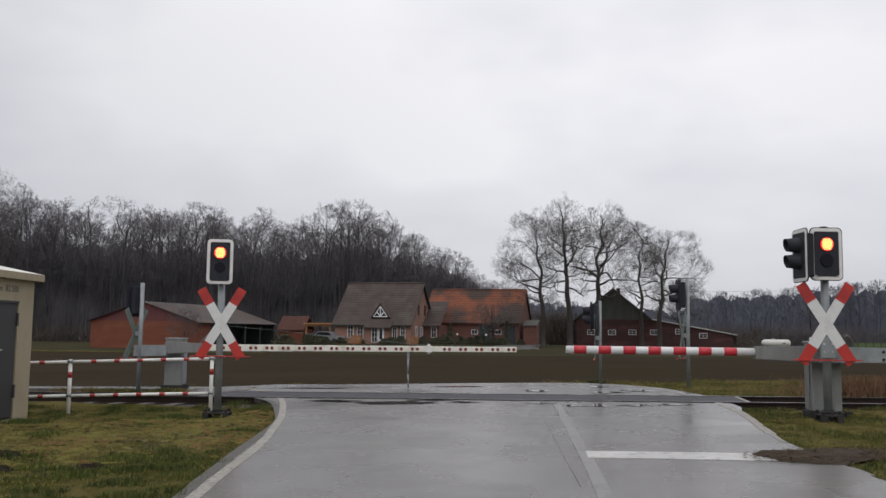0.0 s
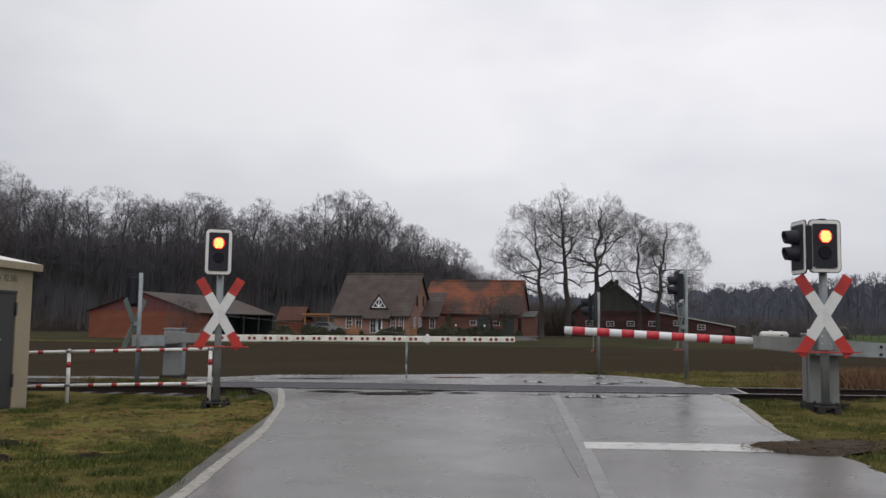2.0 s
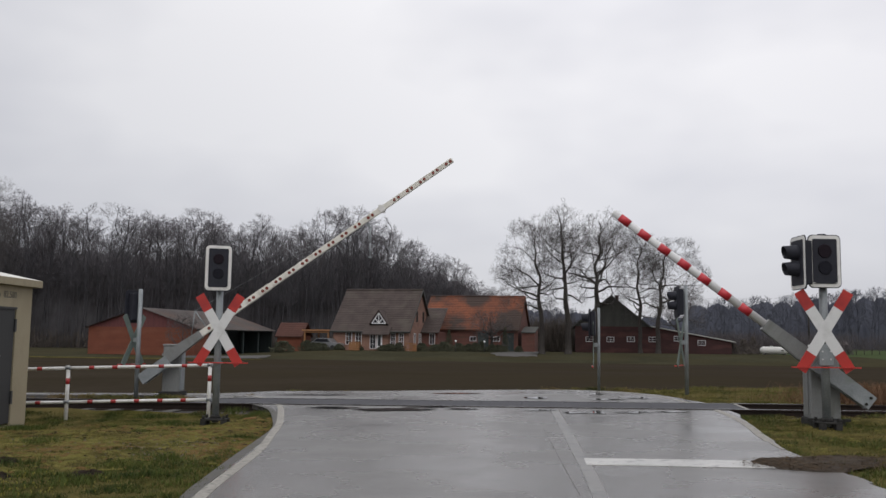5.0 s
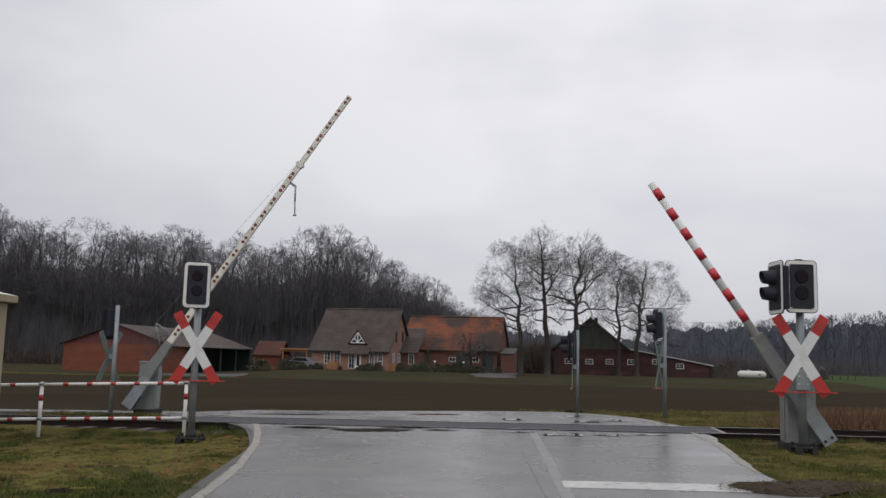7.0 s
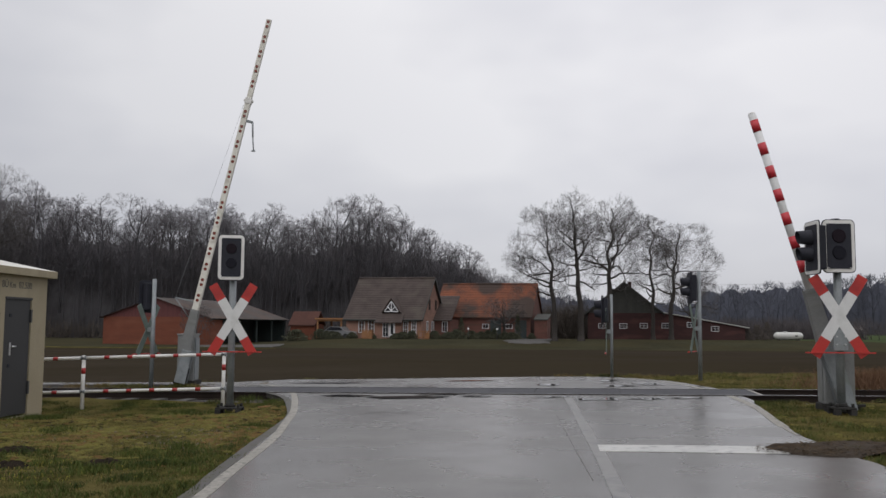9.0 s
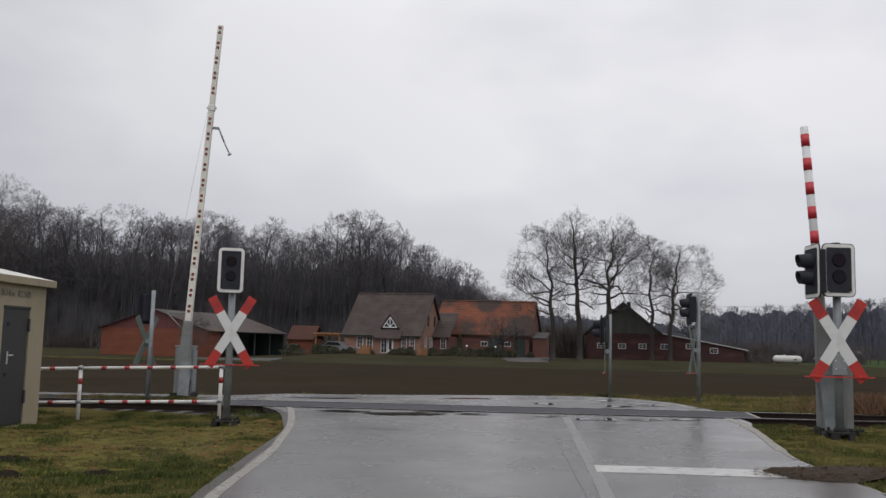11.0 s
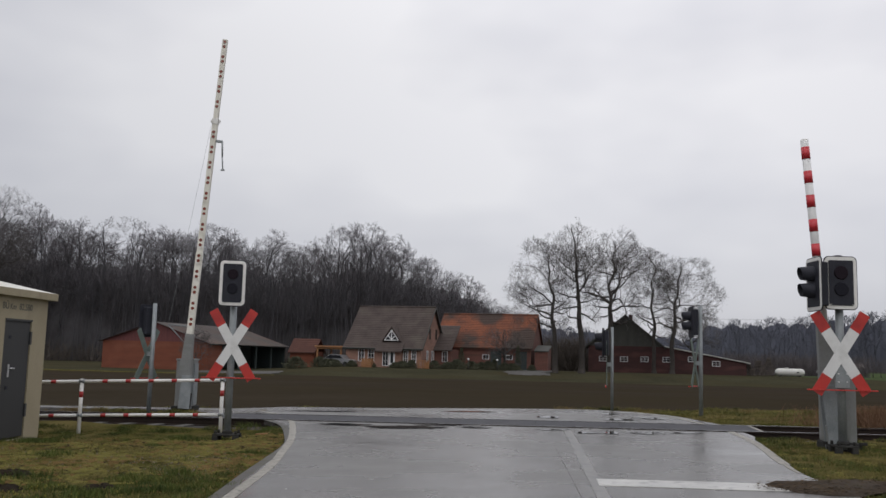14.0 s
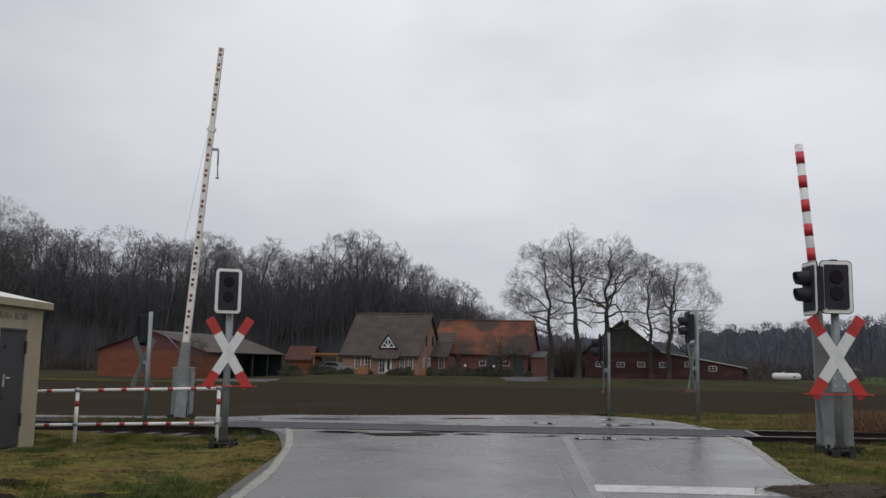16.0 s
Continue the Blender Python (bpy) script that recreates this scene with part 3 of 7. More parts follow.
# standing water along the rails
for cx, cy, rx, ry, turn in ((-0.59, 15.86, 0.66, 0.30, 4), (0.60, 16.03, 0.32, 0.16, 4), (-1.9, 16.42, 0.34, 0.16, 5), (-1.57, 16.26, 0.34, 0.16, 5),
                             (1.98, 15.79, 0.30, 0.10, 4), (2.50, 15.26, 0.22, 0.15, 4), (2.86, 15.31, 0.13, 0.28, 4), (3.43, 15.31, 0.25, 0.18, 4), (3.74, 15.43, 0.06, 0.20, 4),
                             (4.19, 15.44, 0.30, 0.10, 4), (2.25, 19.05, 0.24, 0.3, 5), (3.78, 20.38, 0.2, 0.16, 5), (3.68, 18.60, 0.36, 0.2, 5), (4.4, 19.15, 0.26, 0.4, 5),
                             (-0.02, 16.44, 0.47, 0.09, 4), (0.6, 20.6, 0.6, 0.14, 2), (-2.6, 20.0, 0.7, 0.12, 2)):
    pts = []
    for k in range(40):
        a = k / 40 * math.tau
        s = 1 + 0.5 * noise.noise(Vector((math.cos(a) * 1.6 + cx, math.sin(a) * 1.6 + cy, 0))) + 0.4 * noise.noise(Vector((math.cos(a) * 5 + cx, math.sin(a) * 5 + cy, 3)))
        u, v = rx * s * math.cos(a), ry * s * math.sin(a)
        c, q = math.cos(radians(turn)), math.sin(radians(turn))
        pts.append((cx + u * c - v * q, cy + u * q + v * c))
    bm = bmesh.new()
    bm.faces.new([bm.verts.new((x, y, ground_z(x, y) + 0.0225)) for x, y in pts])
    tagged(part("puddle", bm, M_WATER), "shallow rain puddle on the asphalt", "puddle", "puddles by the rails", "structure")


# ---- railway
def track_place(along, off, z=0.0):
    c, s = TRACK_CO, math.sin(radians(TRACK_ANGLE))
    x, y = along * c - off * s, 17.5 + along * s + off * c
    return (x, y, ground_z(max(-40, min(40, x)), min(y, 22.4)) + z)


def build_track():
    bm = bmesh.new()
    rows = []
    rng = random.Random(3)
    for k in range(-70, 71):
        a = k * 0.55 if abs(k) < 40 else k * 1.4
        prof = ((-1.75, -0.20), (-1.35, -0.10), (-0.75, -0.115), (0, -0.12), (0.75, -0.115), (1.35, -0.10), (1.75, -0.20))
        rows.append([bm.verts.new(track_place(a, o + rng.uniform(-0.05, 0.05), z - 0.02 + rng.uniform(-0.02, 0.02))) for o, z in prof])
    rows.sort(key=lambda r: r[0].co.x)
    for a, b in zip(rows, rows[1:]):
        for i in range(6):
            bm.faces.new((a[i], b[i], b[i + 1], a[i + 1]))
    bmesh.ops.recalc_face_normals(bm, faces=bm.faces)
    tagged(part("track_bed", bm, M_BALLAST), "dark railway ballast bed between the rails", "ballast", kind="structure")
    for side in (-0.7525, 0.7525):
        rail = thing("rail", pose(0, 0, 0), "rusty steel railway rail on sleepers", "rail", "rails of the line", "structure")
        prof = ((-0.062, -0.16), (0.062, -0.16), (0.062, -0.148), (0.012, -0.13), (0.012, -0.04), (0.036, -0.028), (0.036, 0.0), (-0.036, 0.0),
                (-0.036, -0.028), (-0.012, -0.04), (-0.012, -0.13), (-0.062, -0.148))
        for name, lo, hi in (("rail_length", -56, 0), ("rail_length", 0, 56)):
            bm = bmesh.new()
            stops = [lo + (hi - lo) * k / 28 for k in range(29)]
            rings = [[bm.verts.new(track_place(a, side + u, v + 0.028)) for u, v in prof] for a in stops]
            for p, q in zip(rings, rings[1:]):
                for i in range(12):
                    bm.faces.new((p[i], p[(i + 1) % 12], q[(i + 1) % 12], q[i]))
            bmesh.ops.recalc_face_normals(bm, faces=bm.faces)
            part(name, bm, M_RAIL, rail)
        bm = bmesh.new()
        rings = [[bm.verts.new(track_place(a, side + u, 0.0295)) for u in (-0.03, 0.03)] for a in range(-56, 57, 2)]
        for p, q in zip(rings, rings[1:]):
            bm.faces.new((p[0], p[1], q[1], q[0]))
        part("running_surface", bm, M_RAILTOP, rail, "bright worn rail head")
    # sleepers
    bm = bmesh.new()
    add_prism(bm, ((-1.3, -0.16), (1.3, -0.16), (1.3, 0.02), (1.26, 0.04), (0.5, 0.04), (0.3, 0.0), (-0.3, 0.0), (-0.5, 0.04), (-1.26, 0.04), (-1.3, 0.02)), -0.10, 0.10)
    me = mesh_of("sleeper", bm, M_SLEEPER)
    for k in range(-40, 41):
        a = k * 0.6
        if -4.4 < a < 5.7:
            continue
        x, y, z = track_place(a, 0)
        ob = new("sleeper", me)
        ob.matrix_basis = pose(x, y, z - 0.145, 0, 0, TRACK_ANGLE + 90)
        tagged(ob, "weathered concrete railway sleeper in ballast", "sleeper", "sleepers of the line", "structure")
    # crossing deck between and beside the rails
    c, s = TRACK_CO, math.sin(radians(TRACK_ANGLE))
    deck = thing("crossing_deck", pose(0, 0, 0), "dark rubber crossing deck panels between wet rails", "deck", kind="structure")
    for lo, hi in ((-0.68, 0.68),):
        for k in range(13):
            a0, a1 = -4.6 + k * 0.8, -4.6 + (k + 1) * 0.8 - 0.008
            bm = bmesh.new()
            vs = [bm.verts.new(track_place(a, o, z)) for z in (-0.08, 0.024) for a, o in ((a0, lo), (a1, lo), (a1, hi), (a0, hi))]
            for f in ((3, 2, 1, 0), (4, 5, 6, 7), (0, 1, 5, 4), (1, 2, 6, 5), (2, 3, 7, 6), (3, 0, 4, 7)):
                bm.faces.new([vs[i] for i in f])
            part("deck_panel", bm, M_PANEL, deck)
    bm = bmesh.new()
    vs = [bm.verts.new(track_place(a, o, z)) for z in (-0.06, 0.027) for a, o in ((5.81, -0.66), (5.87, -0.66), (5.87, 0.66), (5.81, 0.66))]
    for f in ((3, 2, 1, 0), (4, 5, 6, 7), (0, 1, 5, 4), (1, 2, 6, 5), (2, 3, 7, 6), (3, 0, 4, 7)):
        bm.faces.new([vs[i] for i in f])
    part("end_strip", bm, M_EDGE, deck, "pale end strip of the deck")


build_track()

# muddy shoulder on the road's eastern side
def muddy_shoulder():
    rng = random.Random(9)
    rim = smooth_line([(3.27, 9.24), (3.49, 9.48), (3.95, 9.55), (4.33, 9.68), (4.75, 9.5), (4.6, 9.1), (4.15, 8.68), (3.8, 8.48), (3.57, 8.6), (3.34, 8.75), (3.27, 9.24)], 8)[:-1]
    rim = [(x + 0.07 * noise.noise(Vector((x * 4, y * 4, 1))) + rng.uniform(-0.012, 0.012), y + 0.07 * noise.noise(Vector((x * 4, y * 4, 5)))) for x, y in rim]
    cx, cy = 3.95, 9.08
    bm = bmesh.new()
    rings = [[bm.verts.new((cx + (x - cx) * k, cy + (y - cy) * k, ground_z(x, y) + h + (0.010 * rng.random() if k < 1 else 0))) for x, y in rim]
             for k, h in ((1.0, 0.012), (0.93, 0.021), (0.75, 0.026), (0.5, 0.028), (0.25, 0.028))]
    n = len(rim)
    for a, b in zip(rings, rings[1:]):
        for i in range(n):
            bm.faces.new((a[i], a[(i + 1) % n], b[(i + 1) % n], b[i])).smooth = True
    bm.faces.new(rings[-1])
    bmesh.ops.recalc_face_normals(bm, faces=bm.faces)
    tagged(part("mud_patch", bm, M_MUD), "wet brown mud washed over the road edge", "mud", kind="structure")
    verts, faces = [], []
    for _ in range(3400):
        a, q = rng.uniform(0, math.tau), rng.random() ** 0.5
        x, y = cx + 0.2 + 1.0 * q * math.cos(a) + rng.gauss(0, 0.08), cy + 0.50 * q * math.sin(a) + 0.12 * math.cos(a) + rng.gauss(0, 0.06)
        c = Vector((x, y, ground_z(x, y) + 0.030 + 0.008 * rng.random()))
        b, ln = rng.uniform(0, math.tau), rng.uniform(0.008, 0.026)
        e = Vector((math.cos(b), math.sin(b), rng.uniform(-0.15, 0.25))) * ln
        f = Vector((-math.sin(b), math.cos(b), rng.uniform(-0.3, 0.3))) * ln * rng.uniform(0.2, 0.6)
        k = len(verts)
        verts += [tuple(c - e), tuple(c + f), tuple(c + e), tuple(c - f)]
        faces.append((k, k + 1, k + 2, k + 3))
    tagged(new("leaf_litter", raw_mesh("leaf_litter", verts, faces, M_LITTER)), "rotting brown leaf litter on wet mud", "litter", kind="stuff")


M_LITTER = mat("wet_leaf_litter", (0.026, 0.018, 0.011), (0.10, 0.07, 0.043), 0.85, scale=14, fine=70, bump=0, spec=0.08)
muddy_shoulder()


# ------------------------------------------------------------ crossing signals
def st_andrews_cross(parent, cx, cz, hw, hh, y, front, ends, width=0.15, red=0.28):
    cross = part("cross_hub", prism(rounded(0.12, 0.12, 0.03), y + 0.012, y + 0.03), M_GALV, parent)
    cross.matrix_basis = pose(cx, 0, cz)
    length = math.hypot(hw, hh)
    ang = math.degrees(math.atan2(hh, hw))
    for k, (a, dy) in enumerate(((ang, -0.006), (180 - ang, 0.0))):
        m = pose(0, dy, 0, 0, -a, 0)
        part("cross_arm", prism([(-length + red, -width / 2), (length - red, -width / 2), (length - red, width / 2), (-length + red, width / 2)], y, y + 0.004), front, cross, at=m)
        for s in (-1, 1):
            lo, hi = sorted((s * (length - red), s * length))
            part("red_end", prism([(lo, -width / 2), (hi, -width / 2), (hi, width / 2), (lo, width / 2)], y, y + 0.004), ends, cross, "red reflective end of the cross arm", at=m)
    return cross


def signal_head(parent, m, w=0.5, h=0.76, lit=False, back=False, lens=0.10):
    """Contrast panel with a white border, two lenses with hoods and a housing behind; its front looks along -y."""
    head = part("contrast_panel", prism(rounded(w, h, 0.065), -0.012, 0.009, bevel=0.002), M_BLACK if back else M_WHITE, parent, at=m)
    part("panel_rim", prism(rounded(w + 0.022, h + 0.022, 0.07), -0.004, 0.0105), M_BLACK, head, "black panel rim")
    part("black_field", prism(rounded(w - 0.098, h - 0.098, 0.022), -0.020, -0.0125), M_BLACK, head, "black panel field")
    part("lamp_housing", box(-0.15, 0.15, 0.0125, 0.14, -0.31, 0.31, bevel=0.02), M_BLACK, head)
    for z, mt in ((0.145, M_LENS), (-0.09, M_LENSY)):
        part("lens", tube((0, -0.021, z), (0, -0.034, z), lens, lens * 0.9, n=28), mt, head, "dark red lens" if z > 0 else "dark amber lens")
        bm = bmesh.new()
        rim = []
        for k in range(17):
            a = radians(-65 + 310 * k / 16)
            c, s = math.cos(a), math.sin(a)
            rim.append([bm.verts.new((r * c, yy, z + r * s)) for r, yy in ((lens * 1.12, -0.0205), (lens * 0.92, -0.20 - 0.02 * s), (lens * 0.86, -0.20 - 0.02 * s), (lens * 1.06, -0.0205))])
        for p, q in zip(rim, rim[1:]):
            for i in range(3):
                f = bm.faces.new((p[i], q[i], q[i + 1], p[i + 1]))
                f.smooth = True
        bmesh.ops.recalc_face_normals(bm, faces=bm.faces)
        if not lit:
            part("visor", bm, M_BLACK, head, "black lamp visor")
        else:
            bm.free()
    if lit:
        for sx in (-1, 1):
            part("bright_clip", box(sx * 0.16 - 0.02, sx * 0.16 + 0.02, -0.0235, -0.0205, -h / 2 + 0.058, -h / 2 + 0.066), M_WHITE, head)
    return head


def lamp_of(parent, m):
    """The red lamp unit: a lit lens that draws back into its housing when it goes out."""
    R, H = 0.096, 0.030
    swell = lambda r: -H * (1 - (r / R) ** 2)
    bm = bmesh.new()
    tip = bm.verts.new((0, -H, 0))
    rings = [[bm.verts.new((r * math.cos(k * math.tau / 32), swell(r), r * math.sin(k * math.tau / 32))) for k in range(32)] for r in (0.024, 0.048, 0.068, 0.084, R)]
    for k in range(32):
        bm.faces.new((tip, rings[0][k], rings[0][(k + 1) % 32])).smooth = True
        for p, q in zip(rings, rings[1:]):
            bm.faces.new((p[k], q[k], q[(k + 1) % 32], p[(k + 1) % 32])).smooth = True
    bm.faces.new(rings[-1])
    bmesh.ops.recalc_face_normals(bm, faces=bm.faces)
    lamp = part("red_lamp", bm, M_LIT, parent, "glowing red signal lamp", at=m)
    bm = bmesh.new()  # a cluster of small lights
    for i in range(-3, 4):
        for j in range(-3, 4):
            x, z = 0.026 * (i + 0.5 * (j % 2)), 0.0225 * j
            r = math.hypot(x, z)
            if r < 0.078:
                add_tube(bm, (x, swell(r) + 0.004, z), (x, swell(r) - 0.0045, z), 0.0122, 0.0095, n=10)
    core = part("lamp_core", bm, M_HOT, lamp, "bright orange cluster of the lamp")
    return lamp, core


def pole_foot(parent, x, y, w=0.20):
    """A plate held clear of the ground on four bolted iron legs."""
    part("foot_plate", box(x - w, x + w, y - 0.15, y + 0.15, 0.085, 0.115, bevel=0.008), M_IRON, parent)
    for sx in (-1, 1):
        for sy in (-1, 1):
            px, py = x + sx * (w - 0.04), y + sy * 0.11
            part("foot_leg", box(px - 0.045, px + 0.045, py - 0.04, py + 0.04, -0.08, 0.085, bevel=0.012), M_IRON, parent)
            part("foot_bolt", tube((px, py, 0.115), (px, py, 0.165), 0.022, n=8), M_IRON, parent)
    part("foot_flange", tube((x, y, 0.115), (x, y, 0.17), 0.095, 0.066, n=20), M_IRON, parent)


LAMPS = []
# left of the road
zl = ground_z(-3.36, 14.45)
sig_l = thing("crossing_signal", pose(-3.36, 14.45, zl), "grey post with lit signal panel and red-white cross on grass", "crossing signal", "signals of the crossing")
part("post", tube((-0.06, 0, 0.05), (-0.06, 0, 2.62 - zl), 0.056, 0.054, n=20), M_GALV, sig_l)
pole_foot(sig_l, -0.06, 0)
signal_head(sig_l, pose(-0.068, -0.14, 2.391 - zl, 0, 0, 12), w=0.408, h=0.722, lit=True, lens=0.086)
st_andrews_cross(sig_l, -0.032, 1.40 - zl, 0.332, 0.551, -0.085, M_REFLEX, M_REDCROSS, 0.148)
part("red_reflector_strip", box(-0.50, 0.45, -0.115, -0.09, 0.868 - zl, 0.885 - zl), M_REDCROSS, sig_l, "thin red reflector strip")
part("strip_bracket", box(-0.045, 0.045, -0.09, -0.05, 0.86 - zl, 0.89 - zl), M_GALV, sig_l)
for cz in (2.13, 2.62):
    part("post_clamp", tube((-0.06, 0, cz - zl), (-0.06, 0, cz + 0.05 - zl), 0.070, n=18), M_GALV, sig_l)
LAMPS.append((*lamp_of(sig_l, pose(0, 0, 0)), (-0.068, -0.14, 2.391 - zl, 12), 0.14))

# right of the road, with a second head for the side lane
zr = ground_z(5.56, 12.6)
sig_r = thing("crossing_signal", pose(5.56, 12.6, zr), "grey post with two signal panels and red-white cross", "crossing signal", "signals of the crossing")
part("post", tube((0.035, 0, 0.05), (0.03, 0, 2.84 - zr), 0.058, 0.056, n=20), M_GALV, sig_r)
part("post_cap", tube((0.03, 0, 2.83 - zr), (0.03, 0, 2.872 - zr), 0.066, 0.06, n=20), M_BLACK, sig_r)
pole_foot(sig_r, 0.035, 0, 0.15)
signal_head(sig_r, pose(0.003, -0.14, 2.469 - zr, 0, 0, 0), w=0.445, h=0.735, lit=True)
signal_head(sig_r, pose(-0.335, -0.06, 2.448 - zr, 0, 0, -90), w=0.5, h=0.74)
part("head_arm", box(-0.3, 0.0, -0.03, 0.03, 2.72 - zr, 2.78 - zr), M_BLACK, sig_r)
part("head_arm", box(-0.3, 0.0, -0.03, 0.03, 2.18 - zr, 2.23 - zr), M_BLACK, sig_r)
st_andrews_cross(sig_r, 0.0, 1.487 - zr, 0.353, 0.556, -0.09, M_REFLEX, M_REDCROSS, 0.157, 0.285)
part("red_reflector_strip", box(-0.488, 0.492, -0.12, -0.095, 0.968 - zr, 0.985 - zr), M_REDCROSS, sig_r, "thin red reflector strip")
part("cross_bracket", box(-0.08, 0.12, -0.088, -0.05, 1.0 - zr, 1.30 - zr, bevel=0.01), M_GALV, sig_r)
for bx in (-0.04, 0.075):
    for bz in (1.09, 1.20):
        part("bracket_bolt", tube((bx, -0.088, bz - zr), (bx, -0.100, bz - zr), 0.012, n=8), M_CHROME, sig_r, "bright bolt head")
for cz in (2.20, 2.70):
    part("post_clamp", tube((0.03, 0, cz - zr), (0.03, 0, cz + 0.05 - zr), 0.072, n=18), M_GALV, sig_r)
LAMPS.append((*lamp_of(sig_r, pose(0, 0, 0)), (0.003, -0.14, 2.469 - zr, 0), 0.137))


def far_cross(s, cz, turn):
    """A cross seen from its back or its edge."""
    hub = part("cross_hub", box(-0.05, 0.05, -0.12, 0.0, -0.05, 0.05), M_GALV, s, at=pose(0, 0, cz, 0, 0, turn))
    length, ang = math.hypot(0.335, 0.548), math.degrees(math.atan2(0.548, 0.335))
    for a, dy in ((ang, -0.006), (180 - ang, 0.0)):
        part("cross_arm", prism([(-length, -0.073), (length, -0.073), (length, 0.073), (-length, 0.073)], -0.135, -0.125), M_BACK, hub, "green-grey back of the cross arm", at=pose(0, dy, 0, 0, -a, 0))
    part("red_reflector_strip", box(-0.47, 0.47, -0.17, -0.14, -0.56, -0.535), M_REDCROSS, hub, "thin red reflector strip")


def far_post(x, y, top, head_turn, cross_turn, cross_z, label, r=0.048):
    z = ground_z(x, y)
    s = thing("crossing_signal", pose(x, y, z), label, "crossing signal", "signals of the crossing")
    part("post", tube((0, 0, -0.12), (0, 0, top - z), r, r - 0.002, n=16), M_GALV, s)
    u = Vector((math.sin(radians(head_turn)), -math.cos(radians(head_turn))))
    signal_head(s, pose(u.x * 0.22, u.y * 0.22, top - z - 0.40, 0, 0, head_turn), w=0.46, h=0.72, back=True)
    far_cross(s, cross_z - z, cross_turn)
    return s


far_post(-6.60, 20.3, 2.34, -122, -110, 1.19, "grey post with dark signal head seen from behind")
far_post(6.10, 21.2, 2.66, -92, -120, 1.30, "grey post with hooded signal facing the side lane")
far_post(4.25, 22.5, 2.145, -105, -100, 1.21, "slim grey post with hooded signal beside the field", 0.038)


# ------------------------------------------------------------ barriers
BOOM_L, BOOM_R = {}, {}


def barrier_left():
    x, y, pz = -5.835, 20.6, 0.887
    z = ground_z(x, y)
    g = thing("barrier_gate", pose(x, y, z), "grey barrier drive with long white dotted boom beyond the rails", "barrier", "barriers of the crossing")
    part("drive_housing", box(-0.28, 0.11, -0.02, 0.40, 0.10, 1.06 - z, bevel=0.02), M_HOUSING, g)
    part("housing_lid", box(-0.293, 0.123, -0.035, 0.415, 1.06 - z, 1.10 - z, bevel=0.012), M_HOUSING, g, "pale housing lid")
    part("side_flange", box(0.112, 0.135, 0.02, 0.34, 0.15, 1.0 - z), M_GALV, g)
    part("plinth", box(-0.33, 0.17, -0.1, 0.46, -0.05, 0.12, bevel=0.02), M_IRON, g)
    part("pivot_axle", tube((0, -0.17, pz - z), (0, -0.02, pz - z), 0.07, n=18), M_GALV, g)
    boom = part("boom", box(0.70, 2.66, -0.285, -0.175, -0.075, 0.075, bevel=0.012), M_CREAM, g, "cream-white barrier boom")
    part("boom_section", box(2.62, 5.80, -0.28, -0.18, -0.066, 0.066, bevel=0.012), M_CREAM, boom)
    part("boom_section", box(5.78, 7.77, -0.275, -0.185, -0.060, 0.060, bevel=0.012), M_CREAM, boom)
    part("boom_joint", box(5.70, 5.84, -0.29, -0.17, -0.076, 0.076, bevel=0.01), M_WHITE, boom, "white clamp round the boom")
    for zz in (0.092, -0.092):
        part("joint_bolt", box(5.74, 5.80, -0.24, -0.22, zz - 0.022, zz + 0.022, bevel=0.005), M_WHITE, boom)
    part("sleeve", prism([(-0.2, -0.15), (0.78, -0.09), (0.78, 0.09), (-0.2, 0.13)], -0.30, -0.16, bevel=0.01), M_HOUSING, boom, "grey steel boom sleeve")
    part("counterweight_arm", prism([(-0.90, -0.20), (-0.15, -0.19), (-0.15, 0.05), (-0.90, 0.05)], -0.33, -0.285, bevel=0.008), M_GALV, boom, "galvanised counterweight plate")
    part("counterweight_arm", prism([(-0.90, -0.20), (-0.15, -0.19), (-0.15, 0.05), (-0.90, 0.05)], -0.16, -0.11, bevel=0.008), M_GALV, boom, "galvanised counterweight plate")
    part("counterweight", box(-0.88, -0.55, -0.284, -0.161, -0.19, 0.04, bevel=0.01), M_IRON, boom)
    for bx in (-0.82, -0.62):
        part("bolt", tube((bx, -0.345, -0.07), (bx, -0.33, -0.07), 0.025, n=8), M_GALV, boom)
    me = mesh_of("reflector", tube((0, 0, 0), (0, -0.008, 0), 0.038, 0.034, n=18), M_DOT)
    d = 1.0
    while d < 7.6:
        face = -0.2855 if d < 2.6 else -0.2805 if d < 5.75 else -0.2755
        for o in (0.0, 0.115):
            if not 5.62 < d + o < 5.9:
                ob = new("reflector", me)
                ob.parent = boom
                ob.matrix_basis = pose(d + o, face, 0.0)
        d += 0.366
    part("stay_strut", tube((0.95, -0.23, 0.07), (0.95, -0.23, 0.52), 0.014, n=8), M_GALV, boom)
    part("stay_strut", tube((0.55, -0.23, 0.08), (0.95, -0.23, 0.52), 0.012, n=8), M_GALV, boom)
    part("stay_wire", tube((0.95, -0.23, 0.52), (5.66, -0.23, 0.09), 0.0026, n=6), M_GALV, boom, "thin steel stay wire")
    part("hanger_bracket", box(5.27, 5.33, -0.25, -0.21, -0.22, -0.05, bevel=0.005), M_GALV, boom)
    leg = part("hanging_leg", tube((0, 0, 0), (0, 0, -0.36), 0.022, 0.018, n=10), M_GALV, boom, "hinged support leg of the boom")
    BOOM_L.update(boom=boom, leg=leg, pz=pz - z)
    bm = bmesh.new()
    add_tube(bm, (0, 0, -0.36), (0.012, 0, -0.66), 0.018, 0.014, n=8)
    add_box(bm, -0.03, 0.05, -0.03, 0.03, -0.69, -0.66)
    low = leg.data
    bm.from_mesh(low)
    bm.to_mesh(low)
    bm.free()
    return g


